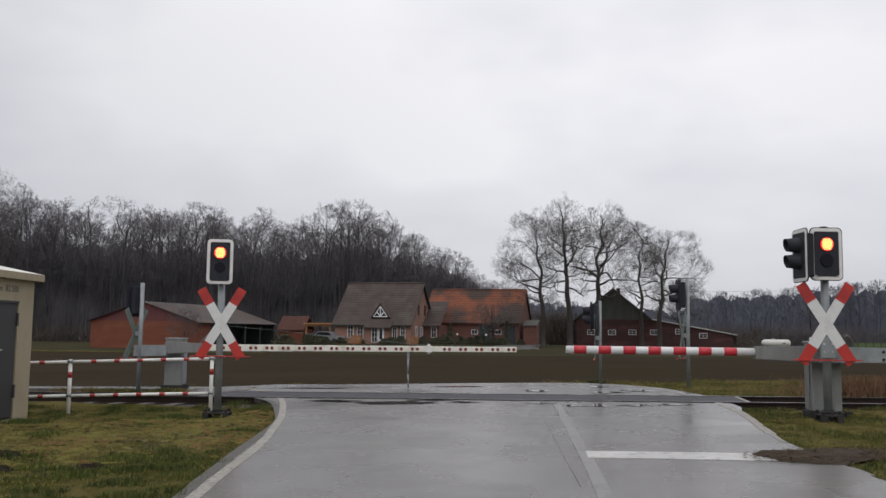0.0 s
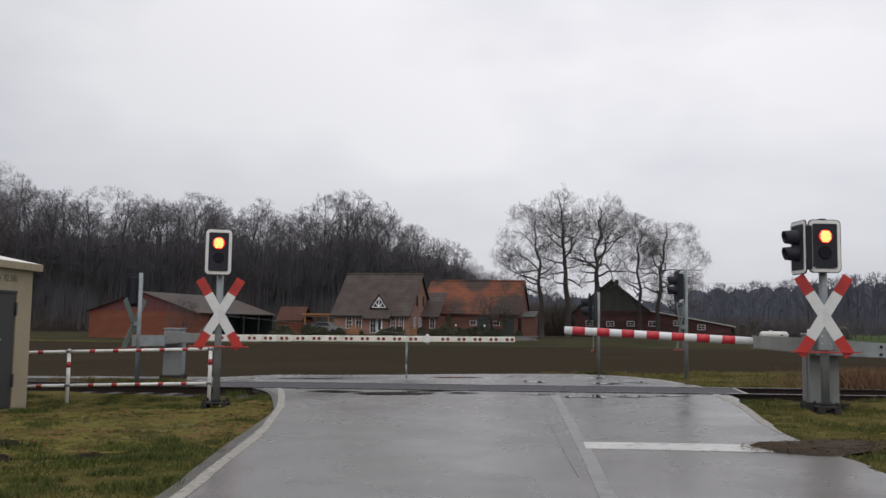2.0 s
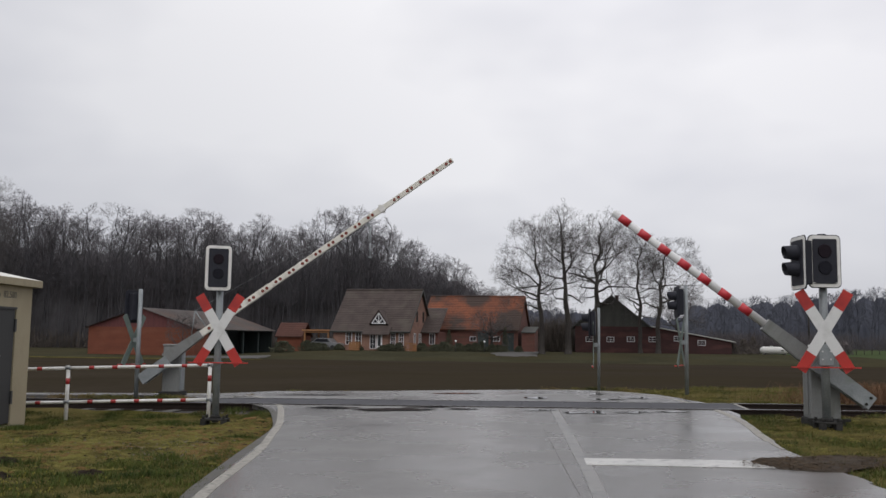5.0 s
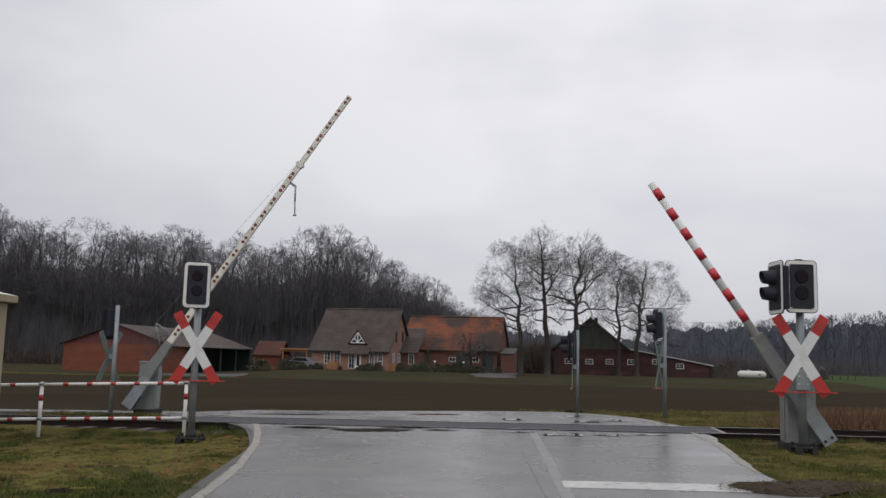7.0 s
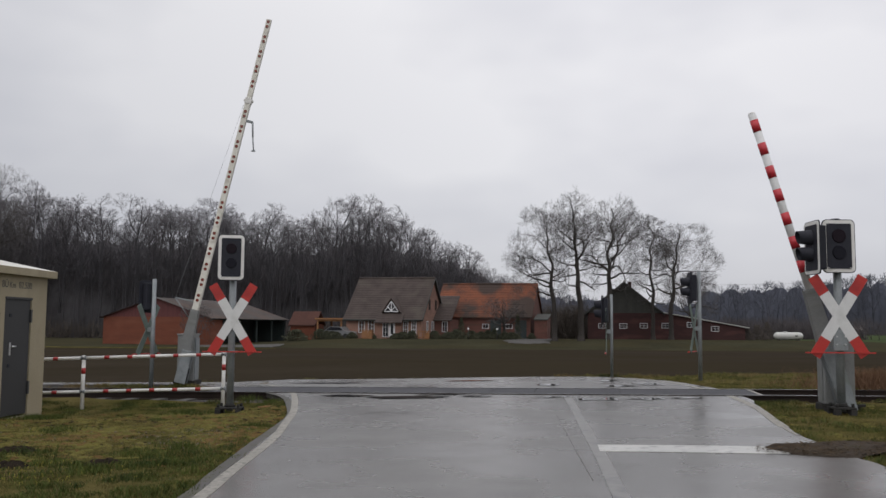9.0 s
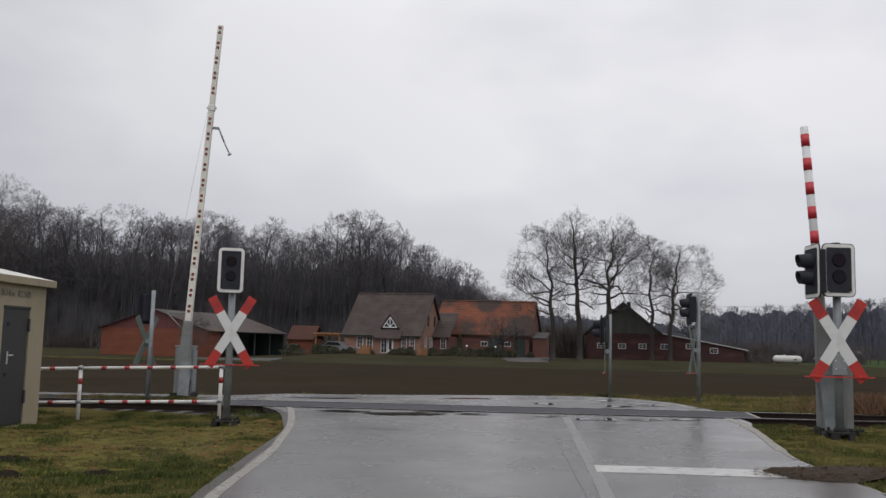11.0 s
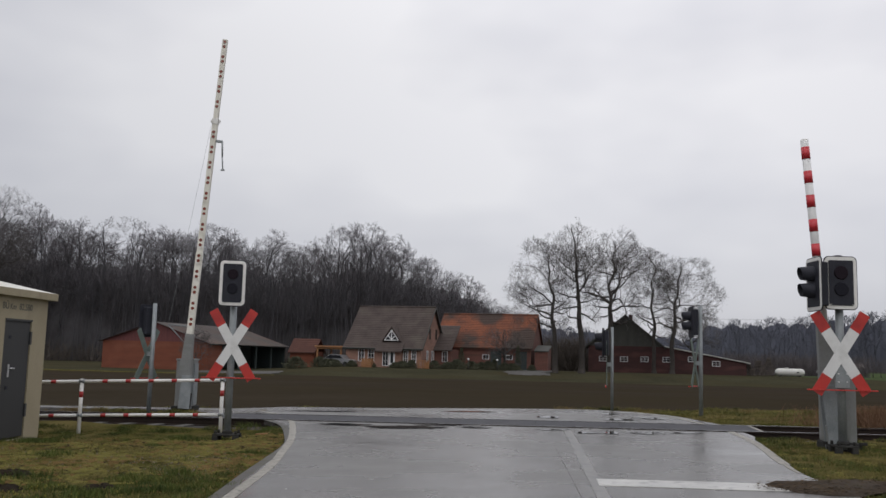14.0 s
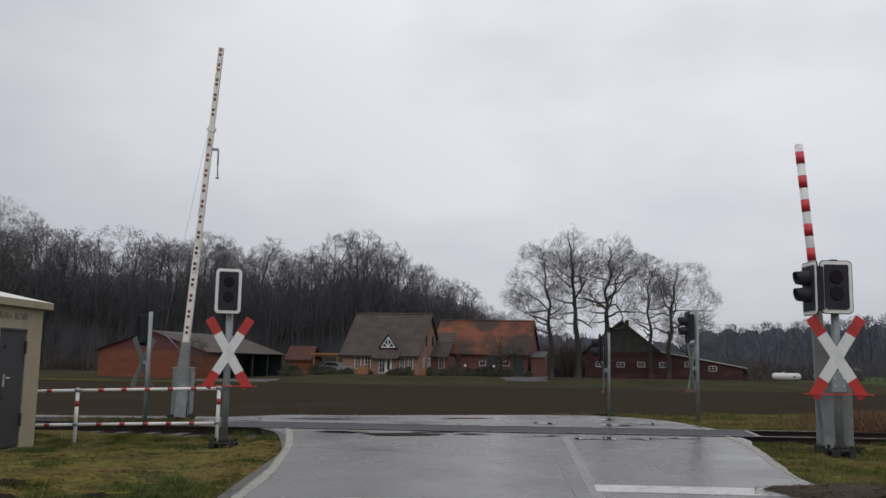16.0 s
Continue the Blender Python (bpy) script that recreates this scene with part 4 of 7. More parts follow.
def barrier_right():
    x, y, pz = 5.63, 13.15, 1.065
    z = ground_z(x, y)
    g = thing("barrier_gate", pose(x, y, z, 0, 0, -8), "grey barrier drive with red and white striped boom", "barrier", "barriers of the crossing")
    part("drive_housing", box(-0.02, 0.40, 0.0, 0.42, 0.10, 1.20 - z, bevel=0.02), M_HOUSING, g)
    part("housing_lid", box(-0.035, 0.415, -0.015, 0.435, 1.20 - z, 1.235 - z, bevel=0.012), M_HOUSING, g, "pale housing lid")
    part("side_rib", box(-0.035, -0.022, 0.1, 0.32, 0.15, 1.15 - z), M_HOUSING, g)
    part("side_rib", box(0.402, 0.415, 0.1, 0.32, 0.15, 1.15 - z), M_HOUSING, g)
    part("plinth", box(-0.05, 0.43, -0.12, 0.46, -0.05, 0.10, bevel=0.02), M_IRON, g)
    for bx in (-0.06, 0.44):
        part("plinth_bolt", box(bx - 0.05, bx + 0.05, -0.15, -0.1, 0.08, 0.12, bevel=0.005), M_IRON, g)
    part("pivot_axle", tube((0, -0.12, pz - z), (0, 0, pz - z), 0.07, n=18), M_GALV, g)
    part("warning_lamp", tube((0.06, 0.2, 1.235 - z), (0.06, 0.2, 1.29 - z), 0.05, 0.045, n=16), M_WHITE, g, "round white lamp on the lid")
    boom = part("boom", tube((-0.80, -0.15, 0), (-3.60, -0.15, 0), 0.060, 0.058, n=24), M_REFLEX, g, "round white boom with red bands")
    for k in range(7):
        a = 3.60 - 0.105 - 0.3655 * k
        part("red_band", tube((-a, -0.15, 0), (-a + 0.185, -0.15, 0), 0.0615, 0.0615, n=24, caps=True), M_RED, boom, "red reflective band")
    part("end_cap", tube((-3.595, -0.15, 0), (-3.615, -0.15, 0), 0.055, 0.05, n=20), M_WHITE, boom)
    part("sleeve", prism([(-0.86, -0.10), (0.1, -0.15), (0.1, 0.10), (-0.86, 0.085)], -0.225, -0.075, bevel=0.01), M_HOUSING, boom, "grey steel boom sleeve")
    for yy in (-0.27, -0.075):
        part("counterweight_arm", prism([(0.02, -0.145), (0.97, -0.125), (0.97, 0.085), (0.02, 0.10)], yy, yy + 0.04, bevel=0.008), M_GALV, boom, "galvanised counterweight plate")
    part("counterweight", box(0.60, 0.94, -0.228, -0.077, -0.115, 0.075, bevel=0.01), M_HOUSING, boom)
    for bx in (0.90,):
        for zz in (0.03, -0.08):
            part("bolt", tube((bx, -0.285, zz), (bx, -0.27, zz), 0.022, n=8), M_IRON, boom)
    BOOM_R.update(boom=boom, pz=pz - z)
    return g


barrier_left()
barrier_right()


# ------------------------------------------------------------ railway hut and fence
def bars(text, size, material, parent, m, label=""):
    """Lettering as solid geometry."""
    cu = bpy.data.curves.new("lettering", "FONT")
    cu.body, cu.size, cu.extrude = text, size, 0.001
    tmp = bpy.data.objects.new("lettering", cu)
    scene.collection.objects.link(tmp)
    me = bpy.data.meshes.new_from_object(tmp.evaluated_get(bpy.context.evaluated_depsgraph_get()))
    bpy.data.objects.remove(tmp)
    me.materials.clear()
    me.materials.append(material)
    ob = new("lettering", me)
    ob.parent = parent
    ob.matrix_basis = m
    return tagged(ob, label) if label else ob


def build_hut():
    # the door wall lies at y = 0 and runs from x = -w to x = 0; the hut stands at +y
    zc, turn = -0.10, 3.0
    hut = thing("relay_hut", pose(-6.40, 14.36, zc, 0, 0, 90 - turn), "small beige rendered railway hut with dark steel door", "hut")
    w, d, h = 3.0, 2.4, 2.13
    door0, door1, dz = -1.225, -0.46, 1.78
    bm = bmesh.new()
    add_box(bm, -w, door0, 0, 0.16, 0, h)
    add_box(bm, door1, 0, 0, 0.16, 0, h)
    add_box(bm, door0, door1, 0, 0.16, dz + 0.02, h)
    add_box(bm, -w, -w + 0.16, 0.16, d, 0, h)
    add_box(bm, -0.16, 0, 0.16, d, 0, h)
    add_box(bm, -w + 0.16, -0.16, d - 0.16, d, 0, h)
    part("wall", bm, M_HUT, hut)
    part("plinth", box(-w + 0.005, -0.005, 0.005, d - 0.005, -0.25, 0.0), M_HUT, hut)
    part("roof_slab", box(-w - 0.11, 0.11, -0.11, d + 0.11, h, h + 0.115, bevel=0.008), M_HUT, hut, "beige roof edge")
    bm = bmesh.new()
    e = 0.10
    base = [bm.verts.new(p) for p in ((-w - e, -e, h + 0.115), (e, -e, h + 0.115), (e, d + e, h + 0.115), (-w - e, d + e, h + 0.115))]
    r0, r1 = bm.verts.new((-w / 2 - 0.5, d / 2, h + 0.42)), bm.verts.new((-w / 2 + 0.5, d / 2, h + 0.42))
    for f in ((base[0], base[1], r1, r0), (base[1], base[2], r1), (base[2], base[3], r0, r1), (base[3], base[0], r0)):
        bm.faces.new(f)
    bmesh.ops.recalc_face_normals(bm, faces=bm.faces)
    part("roof", bm, M_HUTROOF, hut, "pale low hipped roof")
    door = part("door", box(door0 + 0.02, door1 - 0.02, 0.012, 0.06, 0.03, dz - 0.01, bevel=0.005), M_DOOR, hut, "dark grey steel door")
    part("door_frame", box(door0, door1, -0.012, 0.012, dz - 0.012, dz + 0.022), M_DOOR, hut)
    part("handle_plate", box(door0 + 0.17, door0 + 0.215, 0.002, 0.011, 0.93, 1.12), M_CHROME, door, "bright steel handle plate")
    part("handle", tube((door0 + 0.19, -0.02, 1.06), (door0 + 0.31, -0.02, 1.06), 0.012, n=10), M_CHROME, door, "bright steel lever")
    for z in (0.32, 1.42):
        part("hinge", box(door1 - 0.03, door1 + 0.02, -0.008, 0.011, z, z + 0.20), M_DOOR, door)
    for z in (0.75, 1.5):
        part("ventilation_knob", box(door0 + 0.15, door0 + 0.21, 0.004, 0.011, z, z + 0.05), M_BLACK, door)
    part("small_plate", box(-1.46, -1.37, -0.008, -0.0005, 1.48, 1.55), M_BLACK, hut, "small dark plate")
    for text, x in (("BÜ", -1.34), ("Km", -1.13), ("82.580", -0.87)):
        bars(text, 0.142 if text != "Km" else 0.125, M_TEXT, hut, pose(x, -0.003, 1.94, 90, 0, 0), "dark stencilled lettering")
    return hut


build_hut()


def build_fence():
    f = thing("railing", pose(0, 0, 0), "white tubular railing with red bands along the track", "railing")
    pts = [(-6.93, 15.32), (-6.14, 15.31), (-3.74, 15.3)]
    tops = [0.695, 0.725, 0.805]
    lows = [0.125, 0.155, 0.225]
    for (x, y), t in zip(pts, tops):
        z = ground_z(x, y)
        p = part("post", tube((x, y, z - 0.12), (x, y, t + 0.035), 0.031, n=14), M_CREAM if x < -6.5 else M_WHITE, f)
        part("red_band", tube((x, y, t - 0.27), (x, y, t - 0.17), 0.0325, n=14), M_REDPAINT, p, "red band")
        part("post_cap", tube((x, y, t + 0.035), (x, y, t + 0.045), 0.034, 0.02, n=14), M_WHITE, p)
    for (x, y), t, q in zip(pts, tops, lows):
        for z in (t, q):
            part("rail_clamp", tube((x - 0.045, y, z), (x + 0.045, y, z), 0.036, n=12), M_GALV, f, "dull grey rail clamp")
            part("clamp_bolt", tube((x, y - 0.034, z), (x, y - 0.058, z), 0.011, n=8), M_IRON, f)
    for hs in (tops, lows):
        for k in range(2):
            (x0, y0), (x1, y1) = pts[k], pts[k + 1]
            a, b = Vector((x0, y0, hs[k])), Vector((x1, y1, hs[k + 1]))
            rail = part("rail", tube(a, b, 0.027, n=14), M_WHITE, f)
            length = (b - a).length
            d = 0.31 if k == 0 else 0.40
            while d < length - 0.06:
                u = (b - a) / length
                part("red_band", tube(a + u * (d - 0.045), a + u * (d + 0.045), 0.0285, n=14), M_REDPAINT, rail, "red band")
                d += 0.393 if k else 1.0


build_fence()


# ------------------------------------------------------------ farm buildings
FARM_TURN = -14.0


def window(parent, x, z, w, h, y=0.0, cols=2, rows=2, rim=0.06):
    win = part("window", box(x - w / 2 + rim, x + w / 2 - rim, y + 0.02, y + 0.04, z + rim, z + h - rim), M_PANE, parent, "dark window glass")
    bm = bmesh.new()
    for x0, x1, z0, z1 in ((x - w / 2, x + w / 2, z, z + rim), (x - w / 2, x + w / 2, z + h - rim, z + h), (x - w / 2, x - w / 2 + rim, z + rim, z + h - rim), (x + w / 2 - rim, x + w / 2, z + rim, z + h - rim)):
        add_box(bm, x0, x1, y - 0.03, y + 0.05, z0, z1)
    part("window_frame", bm, M_FRAME, win, "white window frame")
    for k in range(1, cols):
        xx = x - w / 2 + w * k / cols
        part("glazing_bar", box(xx - 0.015, xx + 0.015, y - 0.02, y + 0.03, z + rim, z + h - rim), M_FRAME, win)
    for k in range(1, rows):
        zz = z + h * k / rows
        part("glazing_bar", box(x - w / 2 + rim, x + w / 2 - rim, y - 0.022, y + 0.032, zz - 0.015, zz + 0.015), M_FRAME, win)
    return win


def gable_roof_slope(parent, x0, x1, eave, ridge, y_e, y_r, material, course, name="roof_slope", label="", proud=0.03):
    """One roof slope in overlapping courses of tiles from the eave to the ridge; x along the eave."""
    n = max(3, round(math.hypot(ridge - eave, y_r - y_e) / course))
    dy, dz = (y_r - y_e) / n, (ridge - eave) / n
    slope = part(name, add_prism_x(bmesh.new(), x0, x1, [(y_e, eave - 0.12), (y_r, ridge - 0.12), (y_r, ridge - 0.02), (y_e, eave - 0.02)]), material, parent, label)
    bm = bmesh.new()
    for k in range(n):
        y, z = y_e + dy * k, eave + dz * k
        add_prism_x(bm, x0, x1, [(y, z - 0.018), (y + dy * 1.02, z + dz * 1.02 - 0.018), (y + dy * 1.02, z + dz * 1.02 - 0.004), (y, z + proud)])
    part("tile_covering", bm, material, slope)
    return slope


def add_prism_x(bm, x0, x1, pts):
    a = [bm.verts.new((x0, y, z)) for y, z in pts]
    b = [bm.verts.new((x1, y, z)) for y, z in pts]
    n = len(pts)
    fs = [bm.faces.new(a), bm.faces.new(b[::-1])]
    fs += [bm.faces.new((a[(k + 1) % n], a[k], b[k], b[(k + 1) % n])) for k in range(n)]
    bmesh.ops.recalc_face_normals(bm, faces=fs)
    return bm


def farmhouse():
    W, D, E, R = 9.3, 10.6, 2.62, 7.45
    h = thing("farmhouse", pose(-11.55, 106.4, -0.2, 0, 0, FARM_TURN), "brick farmhouse with steep brown tiled roof and white windows", "house")
    bm = bmesh.new()
    add_prism_x(bm, 0.0, W, [(0, 0), (D, 0), (D, E - 0.1), (D / 2, R - 0.25), (0, E - 0.1)])
    part("wall", bm, M_BRICKLIT, h)
    gable_roof_slope(h, -0.28, W + 0.25, E - 0.32, R, -0.45, D / 2, M_TILEGREY, 0.34, label="brown-grey tiled roof slope")
    gable_roof_slope(h, -0.28, W + 0.25, E - 0.32, R, D + 0.45, D / 2, M_TILEGREY, 0.34, label="brown-grey tiled roof slope")
    part("ridge_cap", tube((-0.3, D / 2, R + 0.03), (W + 0.27, D / 2, R + 0.03), 0.11, n=10), M_TILEGREY, h)
    part("gutter", tube((-0.3, -0.5, E - 0.36), (W + 0.27, -0.5, E - 0.36), 0.07, n=10), M_SLATE, h)
    for s, y in ((1, -0.45), (-1, D + 0.45)):
        bm = bmesh.new()
        add_prism_x(bm, W + 0.24, W + 0.30, [(y, E - 0.50), (D / 2, R - 0.18), (D / 2, R + 0.06), (y, E - 0.26)])
        part("verge_board", bm, M_SLATE, h, "dark verge board")
    part("eave_board", box(-0.28, W + 0.25, -0.47, -0.44, E - 0.52, E - 0.28), M_SLATE, h, "dark eave board")
    for x in (1.95, 3.15):
        window(h, x, 0.72, 0.78, 1.42, -0.02, 2, 3)
    for x in (7.4, 8.4):
        window(h, x, 0.68, 0.6, 1.42, -0.02, 2, 3)
    # entrance with a small gabled dormer over it
    part("porch_wall", box(4.2, 6.9, -0.35, 0.0, 0, 2.2), M_BRICKLIT, h)
    window(h, 5.05, 0.25, 0.75, 1.75, -0.38, 2, 3)
    part("front_door", box(5.5, 6.2, -0.42, -0.36, 0.15, 2.0, bevel=0.01), M_FRAME, h, "white front door")
    part("door_light", box(5.68, 6.02, -0.432, -0.421, 0.6, 1.85), M_PANE, h)
    gable_roof_slope(h, 3.9, 7.2, 1.98, 3.0, -1.05, 0.12, M_TILEGREY, 0.34, label="brown-grey porch roof")
    bm = bmesh.new()
    add_prism(bm, [(4.5, 3.15), (6.65, 3.15), (5.575, 4.72)], 0.16, 2.2)
    part("dormer_wall", bm, M_TILEGREY, h)
    for s in (-1, 1):
        bm = bmesh.new()
        add_prism(bm, [(5.575 + s * 1.20, 3.12), (5.575, 4.90), (5.575, 4.78), (5.575 + s * 1.11, 3.12)], -0.05, 2.6)
        part("dormer_roof", bm, M_TILEGREY, h)
    glassp = part("dormer_window", prism([(4.75, 3.28), (6.4, 3.28), (5.575, 4.42)], 0.12, 0.15), M_PANE, h, "dark triangular glass")
    for a, b in (((4.72, 3.25), (6.43, 3.25)), ((4.72, 3.25), (5.575, 4.46)), ((6.43, 3.25), (5.575, 4.46)), ((5.575, 3.25), (5.575, 4.4)), ((5.575, 3.3), (5.1, 3.85)), ((5.575, 3.3), (6.05, 3.85))):
        part("glazing_bar", tube((a[0], 0.09, a[1]), (b[0], 0.09, b[1]), 0.06, n=6), M_FRAME, glassp, "white glazing bar")
    # gable end windows
    for y, z, ww, hh in ((2.6, 0.7, 0.8, 1.45), (4.9, 0.7, 0.8, 1.45), (7.0, 0.7, 0.8, 1.45), (3.6, 3.5, 0.7, 1.3), (6.6, 3.5, 0.7, 1.3)):
        win = part("window", box(W + 0.005, W + 0.03, y - ww / 2, y + ww / 2, z, z + hh), M_PANE, h, "dark window glass")
        bm = bmesh.new()
        for y0, y1, z0, z1 in ((y - ww / 2, y + ww / 2, z, z + 0.08), (y - ww / 2, y + ww / 2, z + hh - 0.08, z + hh), (y - ww / 2, y - ww / 2 + 0.09, z + 0.08, z + hh - 0.08), (y + ww / 2 - 0.09, y + ww / 2, z + 0.08, z + hh - 0.08), (y - 0.04, y + 0.04, z + 0.08, z + hh - 0.08)):
            add_box(bm, W + 0.0, W + 0.05, y0, y1, z0, z1)
        part("window_frame", bm, M_FRAME if z < 2 else M_TILEGREY, win)
    # timber carport on the western side
    c = thing("carport", pose(-14.9, 107.6, -0.2, 0, 0, FARM_TURN), "open timber carport with flat roof beside the farmhouse", "carport")
    part("carport_roof", box(-0.4, 3.2, -0.6, 4.6, 2.25, 2.45, bevel=0.02), M_WOOD, c, "orange-brown flat timber roof")
    for x in (-0.1, 2.9):
        for y in (-0.3, 4.3):
            part("post", box(x - 0.09, x + 0.09, y - 0.09, y + 0.09, 0, 2.25), M_WOOD, c)
    part("brace", box(-0.1, 2.9, -0.35, -0.25, 2.05, 2.22), M_WOOD, c)


M_BRICKLIT = mat("warm_brown_brick", (0.195, 0.108, 0.078), (0.31, 0.175, 0.128), 0.9, scale=0.9, fine=9, bump=0.4, dist=0.02,
                 stretch=(1, 1, 3), spot=(0.2, 0.11, 0.08), spot_scale=0.5, spot_at=0.62)
farmhouse()


def long_house():
    W, D, E, R = 9.6, 10.0, 2.95, 7.1
    h = thing("old_farm_building", pose(1.6, 113.6, -0.15, 0, 0, FARM_TURN), "old brick farm building with patchy orange tiled roof", "house")
    part("wall", add_prism_x(bmesh.new(), -2.6, W, [(0, 0), (D, 0), (D, E), (D / 2, R - 0.3), (0, E)]), M_BRICK, h)
    gable_roof_slope(h, -2.9, W + 0.25, E - 0.25, R, -0.4, D / 2, M_TILERED, 0.36, label="patchy orange tiled roof slope")
    gable_roof_slope(h, -2.9, W + 0.25, E - 0.25, R, D + 0.4, D / 2, M_TILERED, 0.36, label="patchy orange tiled roof slope")
    part("ridge_cap", tube((-2.9, D / 2, R + 0.03), (W + 0.25, D / 2, R + 0.03), 0.12, n=10), M_TILERED, h)
    for x in (3.9, 6.9):
        window(h, x, 1.25, 0.85, 0.6, -0.02, 2, 1)
    for x in (5.2, 8.4):
        part("barn_door", box(x - 0.7, x + 0.7, -0.06, 0.0, 0, 2.3), M_GREENBOARD, h, "dark wooden barn door")
    # low link towards the farmhouse
    k = thing("link_building", pose(-2.3, 110.0, -0.15, 0, 0, FARM_TURN), "low brick link building with grey tiled roof", "annex")
    part("wall", box(0, 3.3, 0, 4.5, 0, 2.35), M_BRICK, k)
    gable_roof_slope(k, -0.1, 3.5, 2.25, 5.4, -0.35, 4.4, M_TILEGREY, 0.36, label="brown-grey tiled roof slope")
    for x in (0.9, 2.6):
        window(k, x, 0.8, 0.7, 1.3, -0.02, 2, 2)
    a = thing("annex", pose(11.4, 111.2, -0.1, 0, 0, FARM_TURN), "small brick annex with pent roof", "annex")
    part("wall", add_prism_x(bmesh.new(), 0, 1.6, [(0, 0), (3.2, 0), (3.2, 3.0), (0, 2.3)]), M_BRICK, a)
    part("roof", add_prism_x(bmesh.new(), -0.1, 1.7, [(-0.15, 2.28), (3.2, 3.02), (3.2, 3.14), (-0.15, 2.40)]), M_SLATE, a)


long_house()


def shed():
    W, L, E, R = 12.6, 19.5, 3.0, 5.0
    z = -0.85
    s = thing("open_shed", pose(-36.8, 96.6, z, 0, 0, FARM_TURN), "brick farm shed with sheet roof and open side", "shed")
    part("gable_wall", add_prism(bmesh.new(), [(0, 0), (W, 0), (W, E), (0, E)], 0, 0.3), M_BRICKORANGE, s, "orange brick gable wall")
    part("gable_cladding", add_prism(bmesh.new(), [(-0.1, E), (W + 0.1, E), (W / 2, R)], 0.02, 0.28), M_REDBOARD, s, "dark red boarded gable")
    part("wall", box(0, 0.3, 0.3, L, 0, E), M_BRICKORANGE, s)
    part("back_wall", box(0.3, W, L - 0.3, L, 0, E), M_GREENBOARD, s)
    part("inner_wall", box(W - 4.6, W - 4.4, 0.3, L - 0.3, 0, E + 0.6), M_GREENBOARD, s, "dark green boarded inner wall")
    part("side_wall", box(W - 0.3, W, 0.3, 3.2, 0, E), M_BRICKORANGE, s)
    for k, (x_e, x_r) in enumerate(((-0.5, W / 2), (W + 0.5, W / 2))):
        bm = bmesh.new()
        n = 34
        rows = []
        for j in range(n + 1):
            y = -0.35 + (L + 0.7) * j / n
            wv = 0.035 * (j % 2)
            rows.append([bm.verts.new((x, y, zz + wv)) for x, zz in ((x_e, E - 0.16), (x_r, R + 0.06))])
        for a, b in zip(rows, rows[1:]):
            bm.faces.new((a[0], a[1], b[1], b[0]))
        bmesh.ops.solidify(bm, geom=list(bm.faces), thickness=0.05)
        bmesh.ops.recalc_face_normals(bm, faces=bm.faces)
        part("sheet_roof", bm, M_SHEET, s, "weathered pale sheet roof")
    for y in (3.1, 7.2, 11.3, 15.4, 19.2):
        part("post", box(W - 0.12, W + 0.06, y - 0.1, y + 0.1, 0, E), M_GREENBOARD, s)
    part("eave_beam", box(W - 0.1, W + 0.08, 0.3, L, E - 0.28, E - 0.05), M_GREENBOARD, s)
    b = thing("small_outbuilding", pose(-18.9, 110.5, -0.4, 0, 0, FARM_TURN), "small brick outbuilding with red-brown tiled roof", "shed")
    part("wall", box(0, 3.2, 0, 3, 0, 1.9), M_BRICKORANGE, b)
    gable_roof_slope(b, -0.2, 3.4, 1.8, 3.5, -0.3, 1.5, M_TILEOLD, 0.36)
    gable_roof_slope(b, -0.2, 3.4, 1.8, 3.5, 3.3, 1.5, M_TILEOLD, 0.36)


shed()


def barn():
    b = thing("red_barn", pose(19.4, 119.4, -0.32, 0, 0, FARM_TURN), "long dark red brick barn with grey gable", "barn")
    D = 8.5
    G, E, R = 9.6, 3.6, 7.55
    part("gable_wall", add_prism(bmesh.new(), [(0, 0), (G, 0), (G, E), (0, E)], 0, D), M_BRICKDARK, b)
    part("gable_cladding", add_prism(bmesh.new(), [(-0.05, E), (G + 0.05, E), (G / 2, R)], -0.02, D), M_SLATE, b, "mossy grey clad gable")
    for s in (-1, 1):
        x_e = G / 2 + s * (G / 2 + 0.45)
        part("roof_slope", add_prism(bmesh.new(), [(x_e, E - 0.32), (G / 2, R + 0.02), (G / 2, R + 0.24), (x_e, E - 0.10)], -0.35, D + 0.2), M_SLATE, b, "dark grey roof slope")
    part("low_wall", add_prism(bmesh.new(), [(G, 0), (20.0, 0), (20.0, 1.72), (G, E)], 0.0, 9.0), M_BRICKDARK, b)
    part("low_roof", add_prism(bmesh.new(), [(G, E + 0.02), (20.5, 1.66), (20.5, 1.80), (G, E + 0.18)], -0.25, 9.2), M_SHEET, b, "pale edged lean-to roof")
    part("verge_trim", add_prism(bmesh.new(), [(G, E + 0.06), (20.5, 1.70), (20.5, 1.79), (G, E + 0.17)], -0.28, -0.252), M_TANK, b, "pale verge trim")
    for x, z in ((1.9, 1.55), (4.65, 1.55), (7.3, 1.6), (10.1, 1.62), (13.3, 1.75), (16.3, 1.25)):
        window(b, x, z - 0.0, 1.0, 0.68, -0.02, 2, 2, 0.055)
    for x, y, zt in ((5.4, 3.0, 7.9),):
        part("chimney", box(x - 0.25, x + 0.25, y - 0.25, y + 0.25, 5.0, zt, bevel=0.03), M_BRICKDARK, b)


barn()


